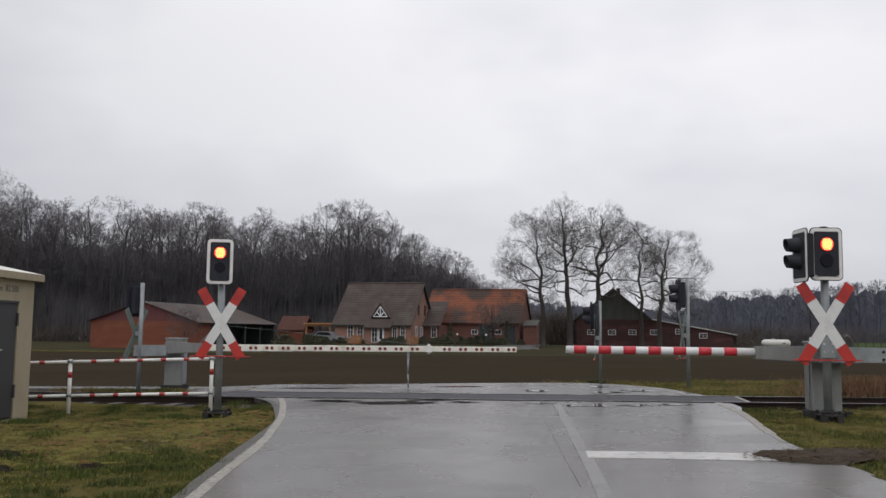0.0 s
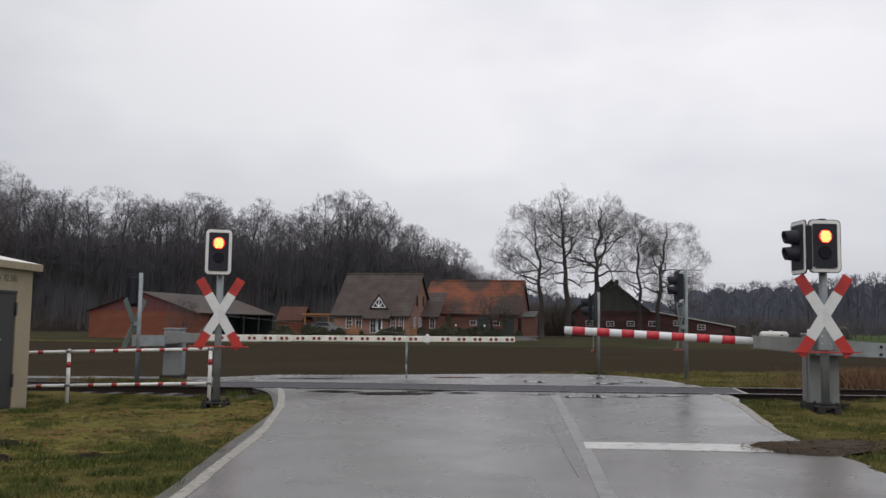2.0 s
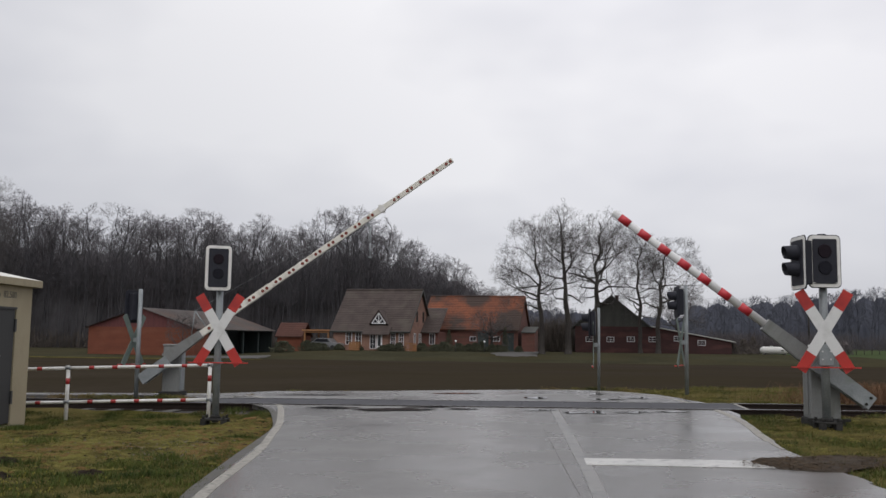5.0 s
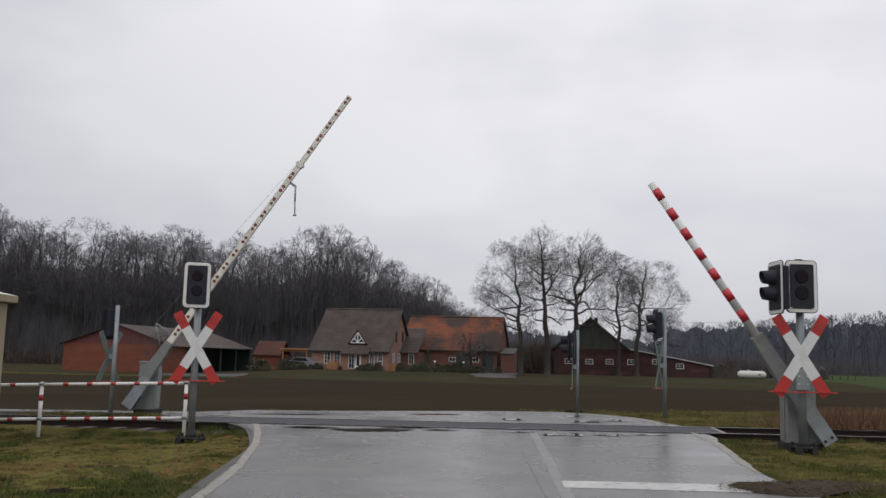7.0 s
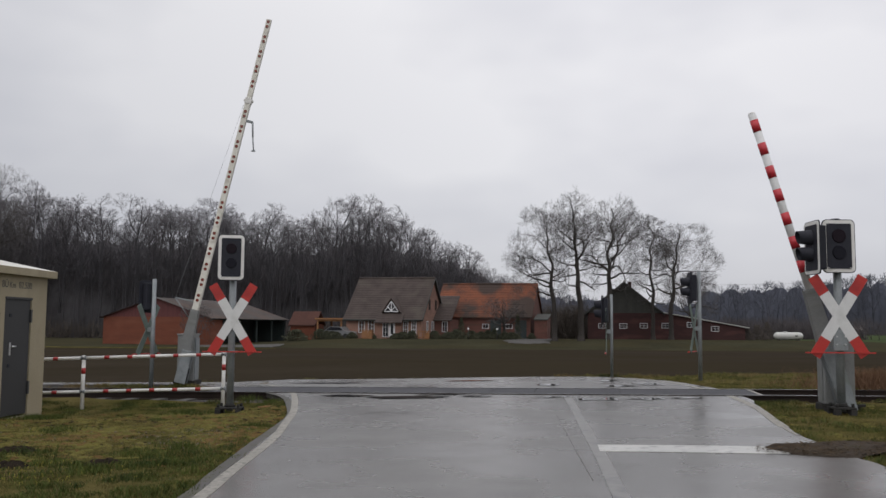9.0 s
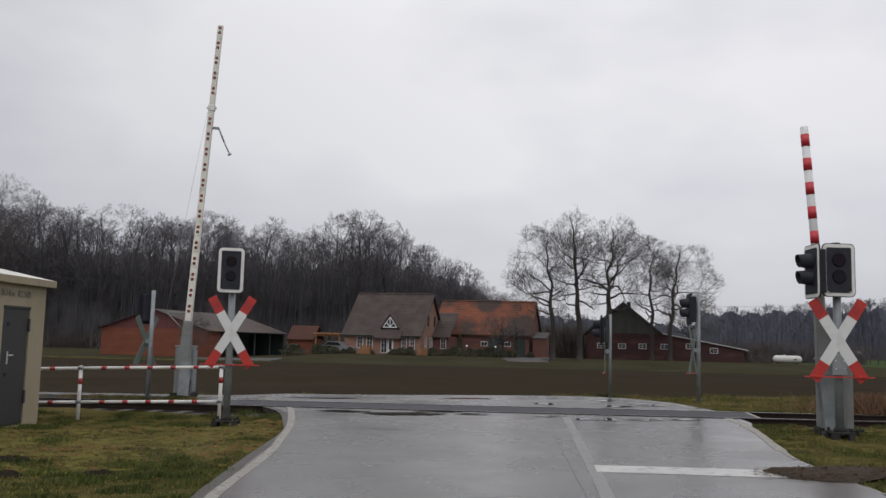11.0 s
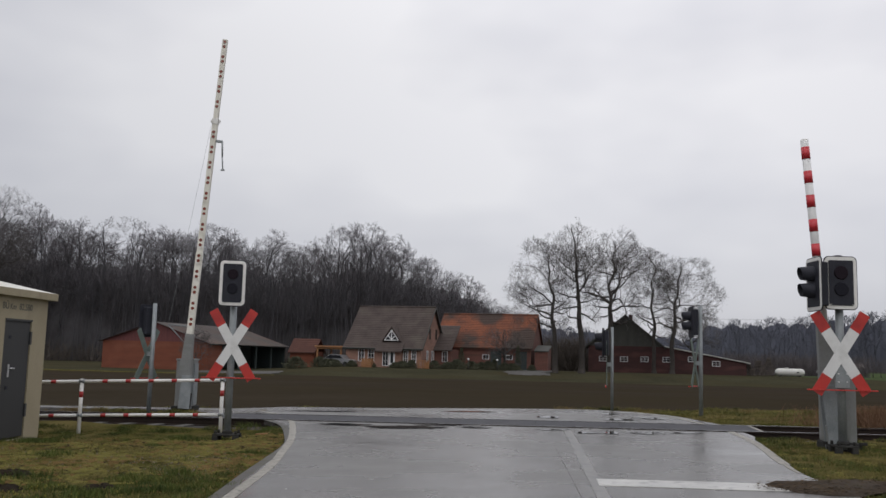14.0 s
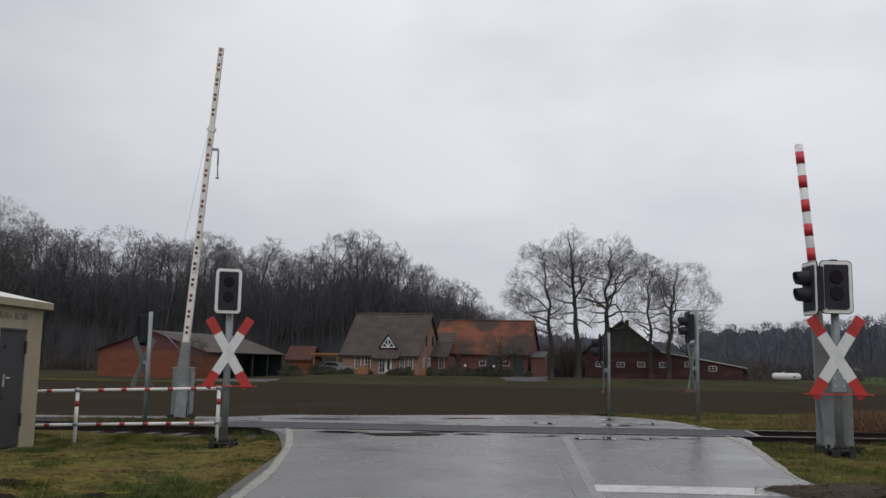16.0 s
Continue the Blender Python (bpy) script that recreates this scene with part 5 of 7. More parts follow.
def gas_tank():
    x, y = 47.6, 123.0
    z = ground_z(x, y)
    t = thing("gas_tank", pose(x, y, z, 0, 0, -6), "white horizontal gas tank on two saddles", "tank")
    bm = bmesh.new()
    prof = [(-1.95, 0.0), (-1.91, 0.25), (-1.74, 0.43), (-1.5, 0.52), (1.5, 0.52), (1.74, 0.43), (1.91, 0.25), (1.95, 0.0)]
    rings = []
    for px, r in prof:
        rings.append([bm.verts.new((px, max(r, 0.01) * math.cos(k * math.tau / 20), 0.62 + max(r, 0.01) * math.sin(k * math.tau / 20))) for k in range(20)])
    for a, b in zip(rings, rings[1:]):
        for k in range(20):
            f = bm.faces.new((a[k], a[(k + 1) % 20], b[(k + 1) % 20], b[k]))
            f.smooth = True
    bmesh.ops.recalc_face_normals(bm, faces=bm.faces)
    part("vessel", bm, M_TANK, t)
    for px in (-1.3, 1.3):
        part("saddle", box(px - 0.12, px + 0.12, -0.45, 0.45, -0.05, 0.26), M_SLEEPER, t)
    part("label_plate", box(0.75, 1.1, -0.535, -0.515, 0.55, 0.72), M_SLATE, t, "small dark plate")
    part("valve_dome", tube((-0.4, 0, 1.08), (-0.4, 0, 1.26), 0.22, 0.2, n=14), M_TANK, t)


gas_tank()


def laid(name, x0, x1, y0, y1, material, label, category, lift=0.05, skew=0.0, ragged=0.45):
    """A strip of yard or path that follows the land."""
    bm = bmesh.new()
    nx, ny = 24, 8
    rows = []
    for j in range(ny + 1):
        row = []
        for i in range(nx + 1):
            y = y0 + (y1 - y0) * j / ny
            x = x0 + (x1 - x0) * i / nx + skew * (j / ny)
            edge = (ragged * (noise.noise(Vector((x * 0.5, j, 9))) + 0.5 * noise.noise(Vector((x * 1.7, j, 3))))) if j in (0, ny) else 0
            if i in (0, nx):
                x += 2.0 * ragged * noise.noise(Vector((y * 0.7, x0, 2)))
            row.append(bm.verts.new((x, y + edge, ground_z(x, y + edge) + lift)))
        rows.append(row)
    for a, b in zip(rows, rows[1:]):
        for i in range(nx):
            bm.faces.new((a[i], a[i + 1], b[i + 1], b[i]))
    return tagged(part(name, bm, material), label, category, kind="structure")


laid("driveway", 6.9, 11.4, 95.0, 113.0, M_YARD, "wet grey gravel drive to the farm", "driveway", 0.03, 3.0, 1.5)
laid("yard", -25.0, -16.4, 86.0, 93.5, M_YARD, "wet grey yard before the open shed", "yard", 0.05, ragged=0.9)
laid("far_lane", 38, 60, 116, 118.0, M_YARD, "pale lane beside the barn", "path", 0.08)


def farm_bits():
    x, y = -8.7, 103.3
    c = thing("wooden_crate", pose(x, y, ground_z(x, y), 0, 0, FARM_TURN), "orange-brown wooden crate before the farmhouse", "crate")
    for k in range(5):
        part("crate_board", box(-0.6, 0.6, -0.4, -0.36, 0.05 + k * 0.19, 0.22 + k * 0.19), M_WOOD, c)
        part("crate_board", box(0.56, 0.6, -0.36, 0.4, 0.05 + k * 0.19, 0.22 + k * 0.19), M_WOOD, c)
        part("crate_board", box(-0.6, -0.56, -0.36, 0.4, 0.05 + k * 0.19, 0.22 + k * 0.19), M_WOOD, c)
    part("crate_floor", box(-0.56, 0.56, -0.36, 0.4, 0.0, 0.05), M_WOOD, c)
    x, y = -2.2, 102.6
    f = thing("climbing_frame", pose(x, y, ground_z(x, y), 0, 0, FARM_TURN), "yellow-brown wooden climbing frame on the lawn", "climbing frame")
    for sx in (-0.62, -0.12, 0.1, 0.6):
        part("upright", box(sx - 0.05, sx + 0.05, -0.05, 0.05, 0, 0.98), M_WOOD, f)
    for z in (0.15, 0.85):
        part("crossbar", box(-0.62, 0.6, -0.08, -0.05, z, z + 0.1), M_WOOD, f)
    part("ramp", prism([(0.15, 0.0), (0.58, 0.0), (0.5, 0.8), (0.2, 0.8)], 0.05, 0.12), M_WOOD, f)
    for x, y in ((2.9, 102.0), (6.15, 101.5)):
        g = thing("garden_lamp", pose(x, y, ground_z(x, y)), "small white globe garden lamp on thin post", "lamp", "garden lamps")
        part("lamp_post", tube((0, 0, -0.05), (0, 0, 1.15), 0.04, n=10), M_SLATE, g)
        bm = bmesh.new()
        bmesh.ops.create_uvsphere(bm, u_segments=14, v_segments=8, radius=0.12, matrix=Matrix.Translation((0, 0, 1.24)))
        part("globe", bm, M_FRAME, g)
    x, y = -12.2, 105.6
    c = thing("parked_car", pose(x, y, ground_z(x, y) + 0.0, 0, 0, FARM_TURN - 8), "silver car parked by the carport", "car")
    part("body", add_prism(bmesh.new(), [(-1.9, 0.3), (1.9, 0.3), (1.95, 0.7), (1.7, 0.85), (1.0, 0.92), (0.5, 1.38), (-0.9, 1.42), (-1.6, 0.95), (-1.92, 0.85)], -0.8, 0.8, bevel=0.06), M_CARPAINT, c)
    part("side_window", prism([(0.85, 0.95), (0.45, 1.30), (-0.85, 1.34), (-1.4, 0.97)], -0.815, -0.802), M_PANE, c)
    for wx in (-1.2, 1.2):
        for wy in (-0.78, 0.78):
            part("wheel", tube((wx, wy - 0.1, 0.3), (wx, wy + 0.1, 0.3), 0.31, n=18), M_RUBBER, c)


farm_bits()


def power_line():
    spots = ((64.0, 150.0, 9.4), (-75.0, 104.0, 10.2))
    for x, y, h in spots:
        z = ground_z(x, y)
        p = thing("utility_pole", pose(x, y, z, 0, 0, 70), "wooden utility pole with crossarm and insulators", "utility pole", "poles of the power line")
        part("pole", tube((0, 0, -0.2), (0, 0, h), 0.15, 0.11, n=10), M_BARK, p)
        part("crossarm", box(-0.9, 0.9, -0.06, 0.06, h - 0.35, h - 0.22), M_BARK, p)
        for dx in (-0.8, 0.0, 0.8):
            part("insulator", tube((dx, 0, h - 0.22), (dx, 0, h - 0.02), 0.06, 0.04, n=8), M_WHITE, p)
    for dx in (-0.8, 0.0, 0.8):
        c, s = math.cos(radians(70)), math.sin(radians(70))
        a = Vector((64.0 + dx * c, 150.0 + dx * s, ground_z(64, 150) + 9.38))
        b = Vector((-75.0 + dx * c, 104.0 + dx * s, ground_z(-75, 104) + 10.18))
        for i, (u, v) in enumerate(((a, b), (a, a + (a - b) * 0.6))):
            bm = bmesh.new()
            pts = [u.lerp(v, k / 16) - Vector((0, 0, 1.6 * 4 * (k / 16) * (1 - k / 16))) for k in range(17)]
            for m, n in zip(pts, pts[1:]):
                add_tube(bm, m, n, 0.006, n=4, caps=False)
            tagged(part("overhead_wire", bm, M_WIRE), "thin overhead power wire across the fields", "wire", "wires of the power line")


power_line()


def pasture():
    """A field shelter and the posts of a pasture fence far out in the meadow."""
    x, y = 94.5, 205.0
    h = thing("field_shelter", pose(x, y, ground_z(x, y), 0, 0, -10), "low grey shelter with a pale roof in the meadow", "shed")
    part("wall", box(-1.8, 1.8, 0, 3.2, 0, 1.5), M_SLATE, h)
    part("roof", add_prism_x(bmesh.new(), -2.0, 2.0, [(-0.4, 1.4), (1.6, 2.1), (3.6, 1.4), (3.6, 1.52), (1.6, 2.24), (-0.4, 1.52)]), M_SHEET, h, "pale sheet roof")
    post = thing("fence_post", pose(62.0, 140.0, ground_z(62, 140)), "weathered wooden pasture fence post", "post", "posts of the pasture fence")
    part("stake", tube((0, 0, -0.2), (0, 0, 1.05), 0.06, 0.05, n=8), M_BARK, post)
    part("wire_staple", box(-0.02, 0.02, -0.07, -0.05, 0.85, 0.9), M_WIRE, post)
    for k in range(1, 8):
        px, py = 62.0 + 1.72 * k, 140.0 + 0.9 * k
        copy_thing(post, pose(px, py, ground_z(px, py), 0, (k * 37 % 7) - 3, k * 50))


pasture()


# ------------------------------------------------------------ trees
def tubes_mesh(name, segs, material):
    """Tapered branches as one mesh. segs: start, end, radii, sides."""
    verts, faces = [], []
    for p, q, r0, r1, n in segs:
        d = (q - p)
        if d.length < 1e-5:
            continue
        d.normalize()
        a = d.orthogonal().normalized()
        b = d.cross(a)
        s = len(verts)
        for c, r in ((p, r0), (q, r1)):
            for k in range(n):
                v = c + r * (math.cos(k * math.tau / n) * a + math.sin(k * math.tau / n) * b)
                verts.append((v.x, v.y, v.z))
        for k in range(n):
            faces.append((s + k, s + (k + 1) % n, s + n + (k + 1) % n, s + n + k))
    return raw_mesh(name, verts, faces, material, True)


# each order of branches: joints, waywardness, rise, side shoots at most, their share of the length, their spread in degrees, the metres between them
OAK_ORDERS = ((9, 0.26, 0.07, 10, 0.52, 56, 0.50), (6, 0.24, 0.09, 7, 0.56, 52, 0.34), (4, 0.22, 0.10, 5, 0.60, 46, 0.25), (2, 0.18, 0.10, 3, 0.66, 40, 0.20), (1, 0.0, 0.0, 0, 0.0, 0, 1))
WOOD_ORDERS = ((7, 0.20, 0.04, 7, 0.44, 54, 0.1), (5, 0.20, 0.05, 6, 0.50, 52, 0.1), (3, 0.18, 0.06, 5, 0.56, 46, 0.1), (2, 0.10, 0.10, 0, 0.0, 0, 1))
FAR_ORDERS = ((4, 0.12, 0.10, 5, 0.46, 44, 0.1), (3, 0.13, 0.12, 4, 0.55, 42, 0.1), (1, 0.12, 0.14, 0, 0.0, 0, 1))


def sprout(segs, rng, p, d, length, r, order, orders, env, thin, close=1.0):
    """A branch with its side shoots, which grow until they leave the crown's room. segs takes start, end, radii, sides."""
    joints, wild, rise, shoots, share, spread, gap = orders[order]
    cx, cz, rx, rz, lump, uneven, below = env

    def outside(q):
        room = 1 + uneven * noise.noise(q * (2.1 / rx) + Vector((lump, 0, 0))) + 0.12 * noise.noise(q * (5.0 / rx))
        return ((q.x - cx) / rx) ** 2 + (q.y / rx) ** 2 + ((q.z - cz) / (rz if q.z > cz else rz * below)) ** 2 > room

    if order and outside(p):
        return
    nodes = [(p, d, r)]
    end = r * 0.40 if order else r * 0.26
    for k in range(joints):
        d = (d + Vector((rng.gauss(0, wild), rng.gauss(0, wild), rng.gauss(rise, wild * 0.8)))).normalized()
        q = p + d * (length / joints)
        if k and order < 3 and outside(q):
            break
        f = (k + 1) / joints
        ra, rb = nodes[-1][2], max(thin, r + (end - r) * f)
        segs.append((p, q, ra, rb, 8 if ra > 0.16 else 6 if ra > 0.06 else 4 if ra > 0.025 else 3))
        p = q
        nodes.append((p, d, rb))
    if not shoots or len(nodes) < 2:
        return
    turn = rng.uniform(0, math.tau)
    span = len(nodes) - 1
    length *= 0.35 + 0.65 * span / joints
    shoots = max(1, min(shoots, round(length / gap / close), round(shoots * span / joints)))
    low = 0.40 if order < 2 else 0.25
    for k in range(shoots + 1):
        f = 1.0 if k == shoots else low + (1 - low) * (k + rng.uniform(0, 0.9)) / shoots
        i = min(span - 1, int(f * span))
        (a, da, ra), (b, _, rb) = nodes[i], nodes[i + 1]
        at, rr = a.lerp(b, f * span - i), ra + (rb - ra) * (f * span - i)
        turn += 2.4 + rng.gauss(0, 0.3)
        side = da.orthogonal().normalized()
        side.rotate(Matrix.Rotation(turn, 3, da))
        ang = radians(spread * rng.uniform(0.7, 1.25)) * (0.35 if k == shoots else 1)
        c = da * math.cos(ang) + side * math.sin(ang)
        sprout(segs, rng, at, c.normalized(), length * share * (1.2 - 0.5 * f) * rng.uniform(0.75, 1.25), max(thin, rr * 0.54), order + 1, orders, env, thin, close)


def oak(name, x, y, crown, trunk_r, seed, limbs, label, close=1.0, group="oaks by the farm", first=None, gap=0.52, lean=0.75):
    """crown: its middle's shift and height, half width, half height. limbs: the great forks, as height, way round, rise in degrees, length."""
    rng = random.Random(seed)
    cx, cz, rx, rz = crown
    env = (cx, cz, rx * 1.12, rz * 0.98, seed, 0.48, 1.45)
    top, foot = cz + rz, first or cz - rz
    segs, nodes, n = [], [], 26
    for k in range(n + 1):
        z = -0.25 + (top * 0.93 + 0.25) * k / n
        f = max(0.0, (z - foot * 0.6) / (top - foot * 0.6))
        wave = trunk_r * (0.6 + 3.0 * f)
        c = Vector((cx * lean * f + wave * noise.noise(Vector((z * 0.42, seed, 0))), wave * noise.noise(Vector((seed, z * 0.42, 5))), z))
        r = trunk_r * (1 - 0.22 * z / foot) if z < foot else trunk_r * (0.80 - 0.74 * ((z - foot) / (top - foot)) ** 0.8)
        nodes.append((c, max(0.012, r)))
    for (p, ra), (q, rb) in zip(nodes, nodes[1:]):
        segs.append((p, q, ra, rb, 10 if ra > 0.1 else 6))
    segs.append((Vector((0, 0, -0.3)), Vector((nodes[1][0].x, nodes[1][0].y, 0.5)), trunk_r * 1.5, trunk_r * 1.0, 10))

    def at_height(z):
        i = min(n - 1, max(0, int((z + 0.25) / (top * 0.93 + 0.25) * n)))
        (p, ra), (q, rb) = nodes[i], nodes[i + 1]
        f = (z - p.z) / (q.z - p.z)
        return p.lerp(q, f), ra + (rb - ra) * f

    for z, az, rise, length in limbs:
        p, r = at_height(z)
        c = Vector((math.cos(radians(az)) * math.cos(radians(rise)), math.sin(radians(az)) * math.cos(radians(rise)), math.sin(radians(rise))))
        sprout(segs, rng, p, c, length, r * 0.62, 0, OAK_ORDERS, env, 0.0068, close)
    z, turn = foot, rng.uniform(0, math.tau)
    while z < top * 0.92:
        p, r = at_height(z)
        u = (z - foot) / (top - foot)
        rise = radians(-8 + 64 * u + rng.gauss(0, 14))
        c = Vector((math.cos(turn) * math.cos(rise), math.sin(turn) * math.cos(rise), math.sin(rise)))
        reach = 0.5
        while reach < 3 * rx:
            q = p + c * reach
            if ((q.x - cx) / rx) ** 2 + (q.y / rx) ** 2 + ((q.z - cz) / rz) ** 2 > 1:
                break
            reach += 0.25
        if reach < 1.0 and u < 0.3:  # below the crown's room: a short low bough
            reach = rx * rng.uniform(0.5, 0.9)
        sprout(segs, rng, p, c, reach * rng.uniform(1.0, 1.25), max(0.03, min(r * 0.55, 0.034 * reach + 0.03)), 0, OAK_ORDERS, env, 0.0068, close)
        turn += 2.4 + rng.gauss(0, 0.35)
        z += gap * rng.uniform(0.6, 1.3) * (top / 16) ** 0.5
    t = thing(name, pose(x, y, ground_z(x, y)), label, "tree", group)
    ob = new("trunk", tubes_mesh("trunk", [q for q in segs if q[2] > 0.05], M_BARK))
    ob.parent = t
    me = bpy.data.meshes.new("crown")
    v, f, _ = seg_arrays([q for q in segs if q[2] <= 0.05])
    fill_mesh(me, v, f, M_TWIG)
    ob = new("crown", me)
    ob.parent = t
    return t


def seg_arrays(segs):
    """Three-sided branches as arrays, for joining many trees: vertices, faces, and whether each face is of thick wood."""
    V, F, thick = [], [], []
    for i, (p, q, r0, r1, n) in enumerate(segs):
        d = (q - p).normalized()
        a = d.orthogonal().normalized()
        s = len(V)
        if r0 < 0.016:  # the finest twigs are flat slips
            a.rotate(Matrix.Rotation(i * 2.4, 3, d))
            V += [p - a * r0, p + a * r0, q + a * r1, q - a * r1]
            F.append((s, s + 1, s + 2, s + 3))
            thick.append(False)
            continue
        b = d.cross(a)
        for c, r in ((p, r0), (q, r1)):
            for k in range(3):
                V.append(c + r * (math.cos(k * math.tau / 3) * a + math.sin(k * math.tau / 3) * b))
        for k in range(3):
            F.append((s + k, s + (k + 1) % 3, s + 3 + (k + 1) % 3, s + 3 + k))
            thick.append(True)
    return np.array([tuple(v) for v in V]), np.array(F), np.array(thick)


def fill_mesh(me, verts, quads, material):
    me.vertices.add(len(verts))
    me.vertices.foreach_set("co", verts.astype(np.float32).ravel())
    me.loops.add(quads.size)
    me.loops.foreach_set("vertex_index", quads.astype(np.int32).ravel())
    me.polygons.add(len(quads))
    me.polygons.foreach_set("loop_start", np.arange(0, quads.size, quads.shape[1], dtype=np.int32))
    me.materials.append(material)
    me.update(calc_edges=True)


oak("oak_tree", 12.6, 100.5, (-1.5, 10.3, 4.0, 5.0), 0.31, 11, [(6.4, 176, 14, 4.6), (7.6, 168, 38, 4.6)],
    "tall bare oak with low spreading branches", first=5.0)
oak("oak_tree", 15.6, 101.0, (-1.0, 11.8, 3.6, 5.5), 0.37, 24, [(8.0, 172, 52, 5.0), (8.2, 8, 58, 5.0)],
    "tallest bare oak with forked trunk", close=1.1, first=5.7, lean=1.0)
oak("oak_tree", 20.99, 113.0, (1.0, 12.2, 4.8, 5.8), 0.41, 37, [(8.6, 168, 56, 6.0), (8.6, 8, 46, 7.0), (9.4, 20, 64, 6.0)],
    "tall bare oak before the red barn's gable", close=1.25, first=6.4, lean=0.5)
oak("oak_tree", 26.77, 113.5, (-0.5, 10.9, 3.4, 5.4), 0.28, 41, [(6.0, 176, 10, 3.4), (8.6, 15, 58, 4.0)],
    "slender bare oak before the red barn", first=4.8)
oak("oak_tree", 28.65, 112.0, (1.7, 10.4, 4.1, 4.7), 0.32, 58, [(8.0, 8, 40, 5.0), (8.6, 160, 58, 3.6), (6.4, 2, 8, 4.6)],
    "bare oak leaning over the red barn roof", first=5.2, lean=0.7)
oak("oak_tree", 37.0, 134.0, (0.4, 6.6, 3.8, 3.8), 0.25, 63, [(3.6, 178, 30, 3.4), (3.8, 20, 52, 3.6)],
    "smaller bare oak behind the barn", first=3.2)
oak("oak_tree", -67.0, 128.0, (0.5, 16.5, 8.0, 8.8), 0.40, 83, [(9.5, 5, 34, 8.0), (10.0, 170, 44, 8.0), (11, 30, 60, 8.0)],
    "tall spreading bare oak before the wood", first=8.5, gap=1.0, close=1.5)
oak("apple_tree", 7.3, 107.2, (0.2, 3.0, 3.3, 2.0), 0.20, 71, [(1.4, 178, 18, 2.8), (1.5, 5, 20, 2.9), (1.6, 90, 50, 2.2), (1.6, 270, 45, 2.2), (1.7, 160, 44, 2.8), (1.7, 30, 46, 2.8)],
    "small dense fruit tree before the old farm building", close=1.0, group="small trees by the farm", first=1.5, gap=0.5)
oak("bare_shrub", -25.3, 91.5, (0.0, 2.2, 1.6, 2.2), 0.10, 75, [(0.5, 170, 50, 2.6), (0.7, 20, 52, 2.6), (0.6, 320, 48, 2.2), (0.8, 130, 62, 2.8), (0.9, 60, 70, 3.0)],
    "bare dark shrub before the brick shed", close=1.0, group="small trees by the farm", first=0.7, gap=0.5)


def wood_tree(seed, height, orders=WOOD_ORDERS, thin=0.0115):
    """Branches of a woodland tree: a long stem, steep limbs and a domed crown of fine twigs."""
    rng = random.Random(seed)
    segs = []
    p, d, n = Vector((0, 0, -0.3)), Vector((0, 0, 1)), 12
    env = (0, height * 0.66, height * rng.uniform(0.20, 0.26), height * 0.345, seed, 0.30, 1.0)
    turn = rng.uniform(0, math.tau)
    for k in range(n):
        d = (d + Vector((rng.gauss(0, 0.05), rng.gauss(0, 0.05), 0.14))).normalized()
        q = p + d * height * 0.80 / n
        f = (k + 1) / n
        segs.append((p, q, 0.24 * (1 - 0.7 * k / n), 0.24 * (1 - 0.7 * f), 3))
        p = q
        if f > 0.38:
            turn += 2.4
            rise = radians(14 + 46 * f + rng.gauss(0, 9))
            c = Vector((math.cos(turn) * math.cos(rise), math.sin(turn) * math.cos(rise), math.sin(rise)))
            sprout(segs, rng, p, c, height * (0.40 - 0.16 * f) * rng.uniform(0.85, 1.15), 0.10 * (1.2 - 0.6 * f), 0, orders, env, thin)
    sprout(segs, rng, p, d, height * 0.24, 0.06, 0, orders, env, thin)
    k = height / max(q.z for _, q, _, _, _ in segs)
    return [(a * k, b * k, u, v, n) for a, b, u, v, n in segs]


def joined(name, verts, quads, material, label, category, kind="stuff", thick=None):
    me = bpy.data.meshes.new(name)
    fill_mesh(me, verts, quads, material)
    if thick:
        me.materials.append(thick[0])
        me.polygons.foreach_set("material_index", thick[1].astype(np.int32))
    return tagged(new(name, me), label, category, kind=kind)


WOOD_KINDS = [seg_arrays(wood_tree(100 + k, 20.0)) for k in range(6)]
FAR_KINDS = [seg_arrays(wood_tree(200 + k, 20.0, FAR_ORDERS, 0.034)) for k in range(6)]


def plant_wood(name, spots, material, label, kinds=WOOD_KINDS, stems=None):
    V, F, thick, base = [], [], [], 0
    rng = random.Random(77)
    for x, y, z, h in spots:
        v, f, k = kinds[rng.randrange(6)]
        thick.append(k)
        a, s = rng.uniform(0, math.tau), h / 20.0
        c, q = math.cos(a), math.sin(a)
        w = rng.uniform(0.95, 1.4)
        vv = np.stack([(v[:, 0] * c - v[:, 1] * q) * s * w + x, (v[:, 0] * q + v[:, 1] * c) * s * w + y, v[:, 2] * s + z], 1)
        V.append(vv)
        F.append(f + base)
        base += len(v)
    return joined(name, np.concatenate(V), np.concatenate(F), material, label, "woodland", thick=(stems, np.concatenate(thick)) if stems else None)


def wood_top(x):
    """Height of the western wood's tree tops along its length."""
    stops = ((-130, 25), (-73, 25.5), (-57, 23.2), (-44, 22.7), (-35, 22.8), (-27, 21.2), (-20, 22.3), (-14, 24.4), (-9, 22.8), (-6.4, 20.6), (1.3, 17.0), (8, 12.3), (14, 10))
    for (a, u), (b, v) in zip(stops, stops[1:]):
        if a <= x <= b:
            return u + (v - u) * (x - a) / (b - a)
    return stops[0][1] if x < stops[0][0] else stops[-1][1]


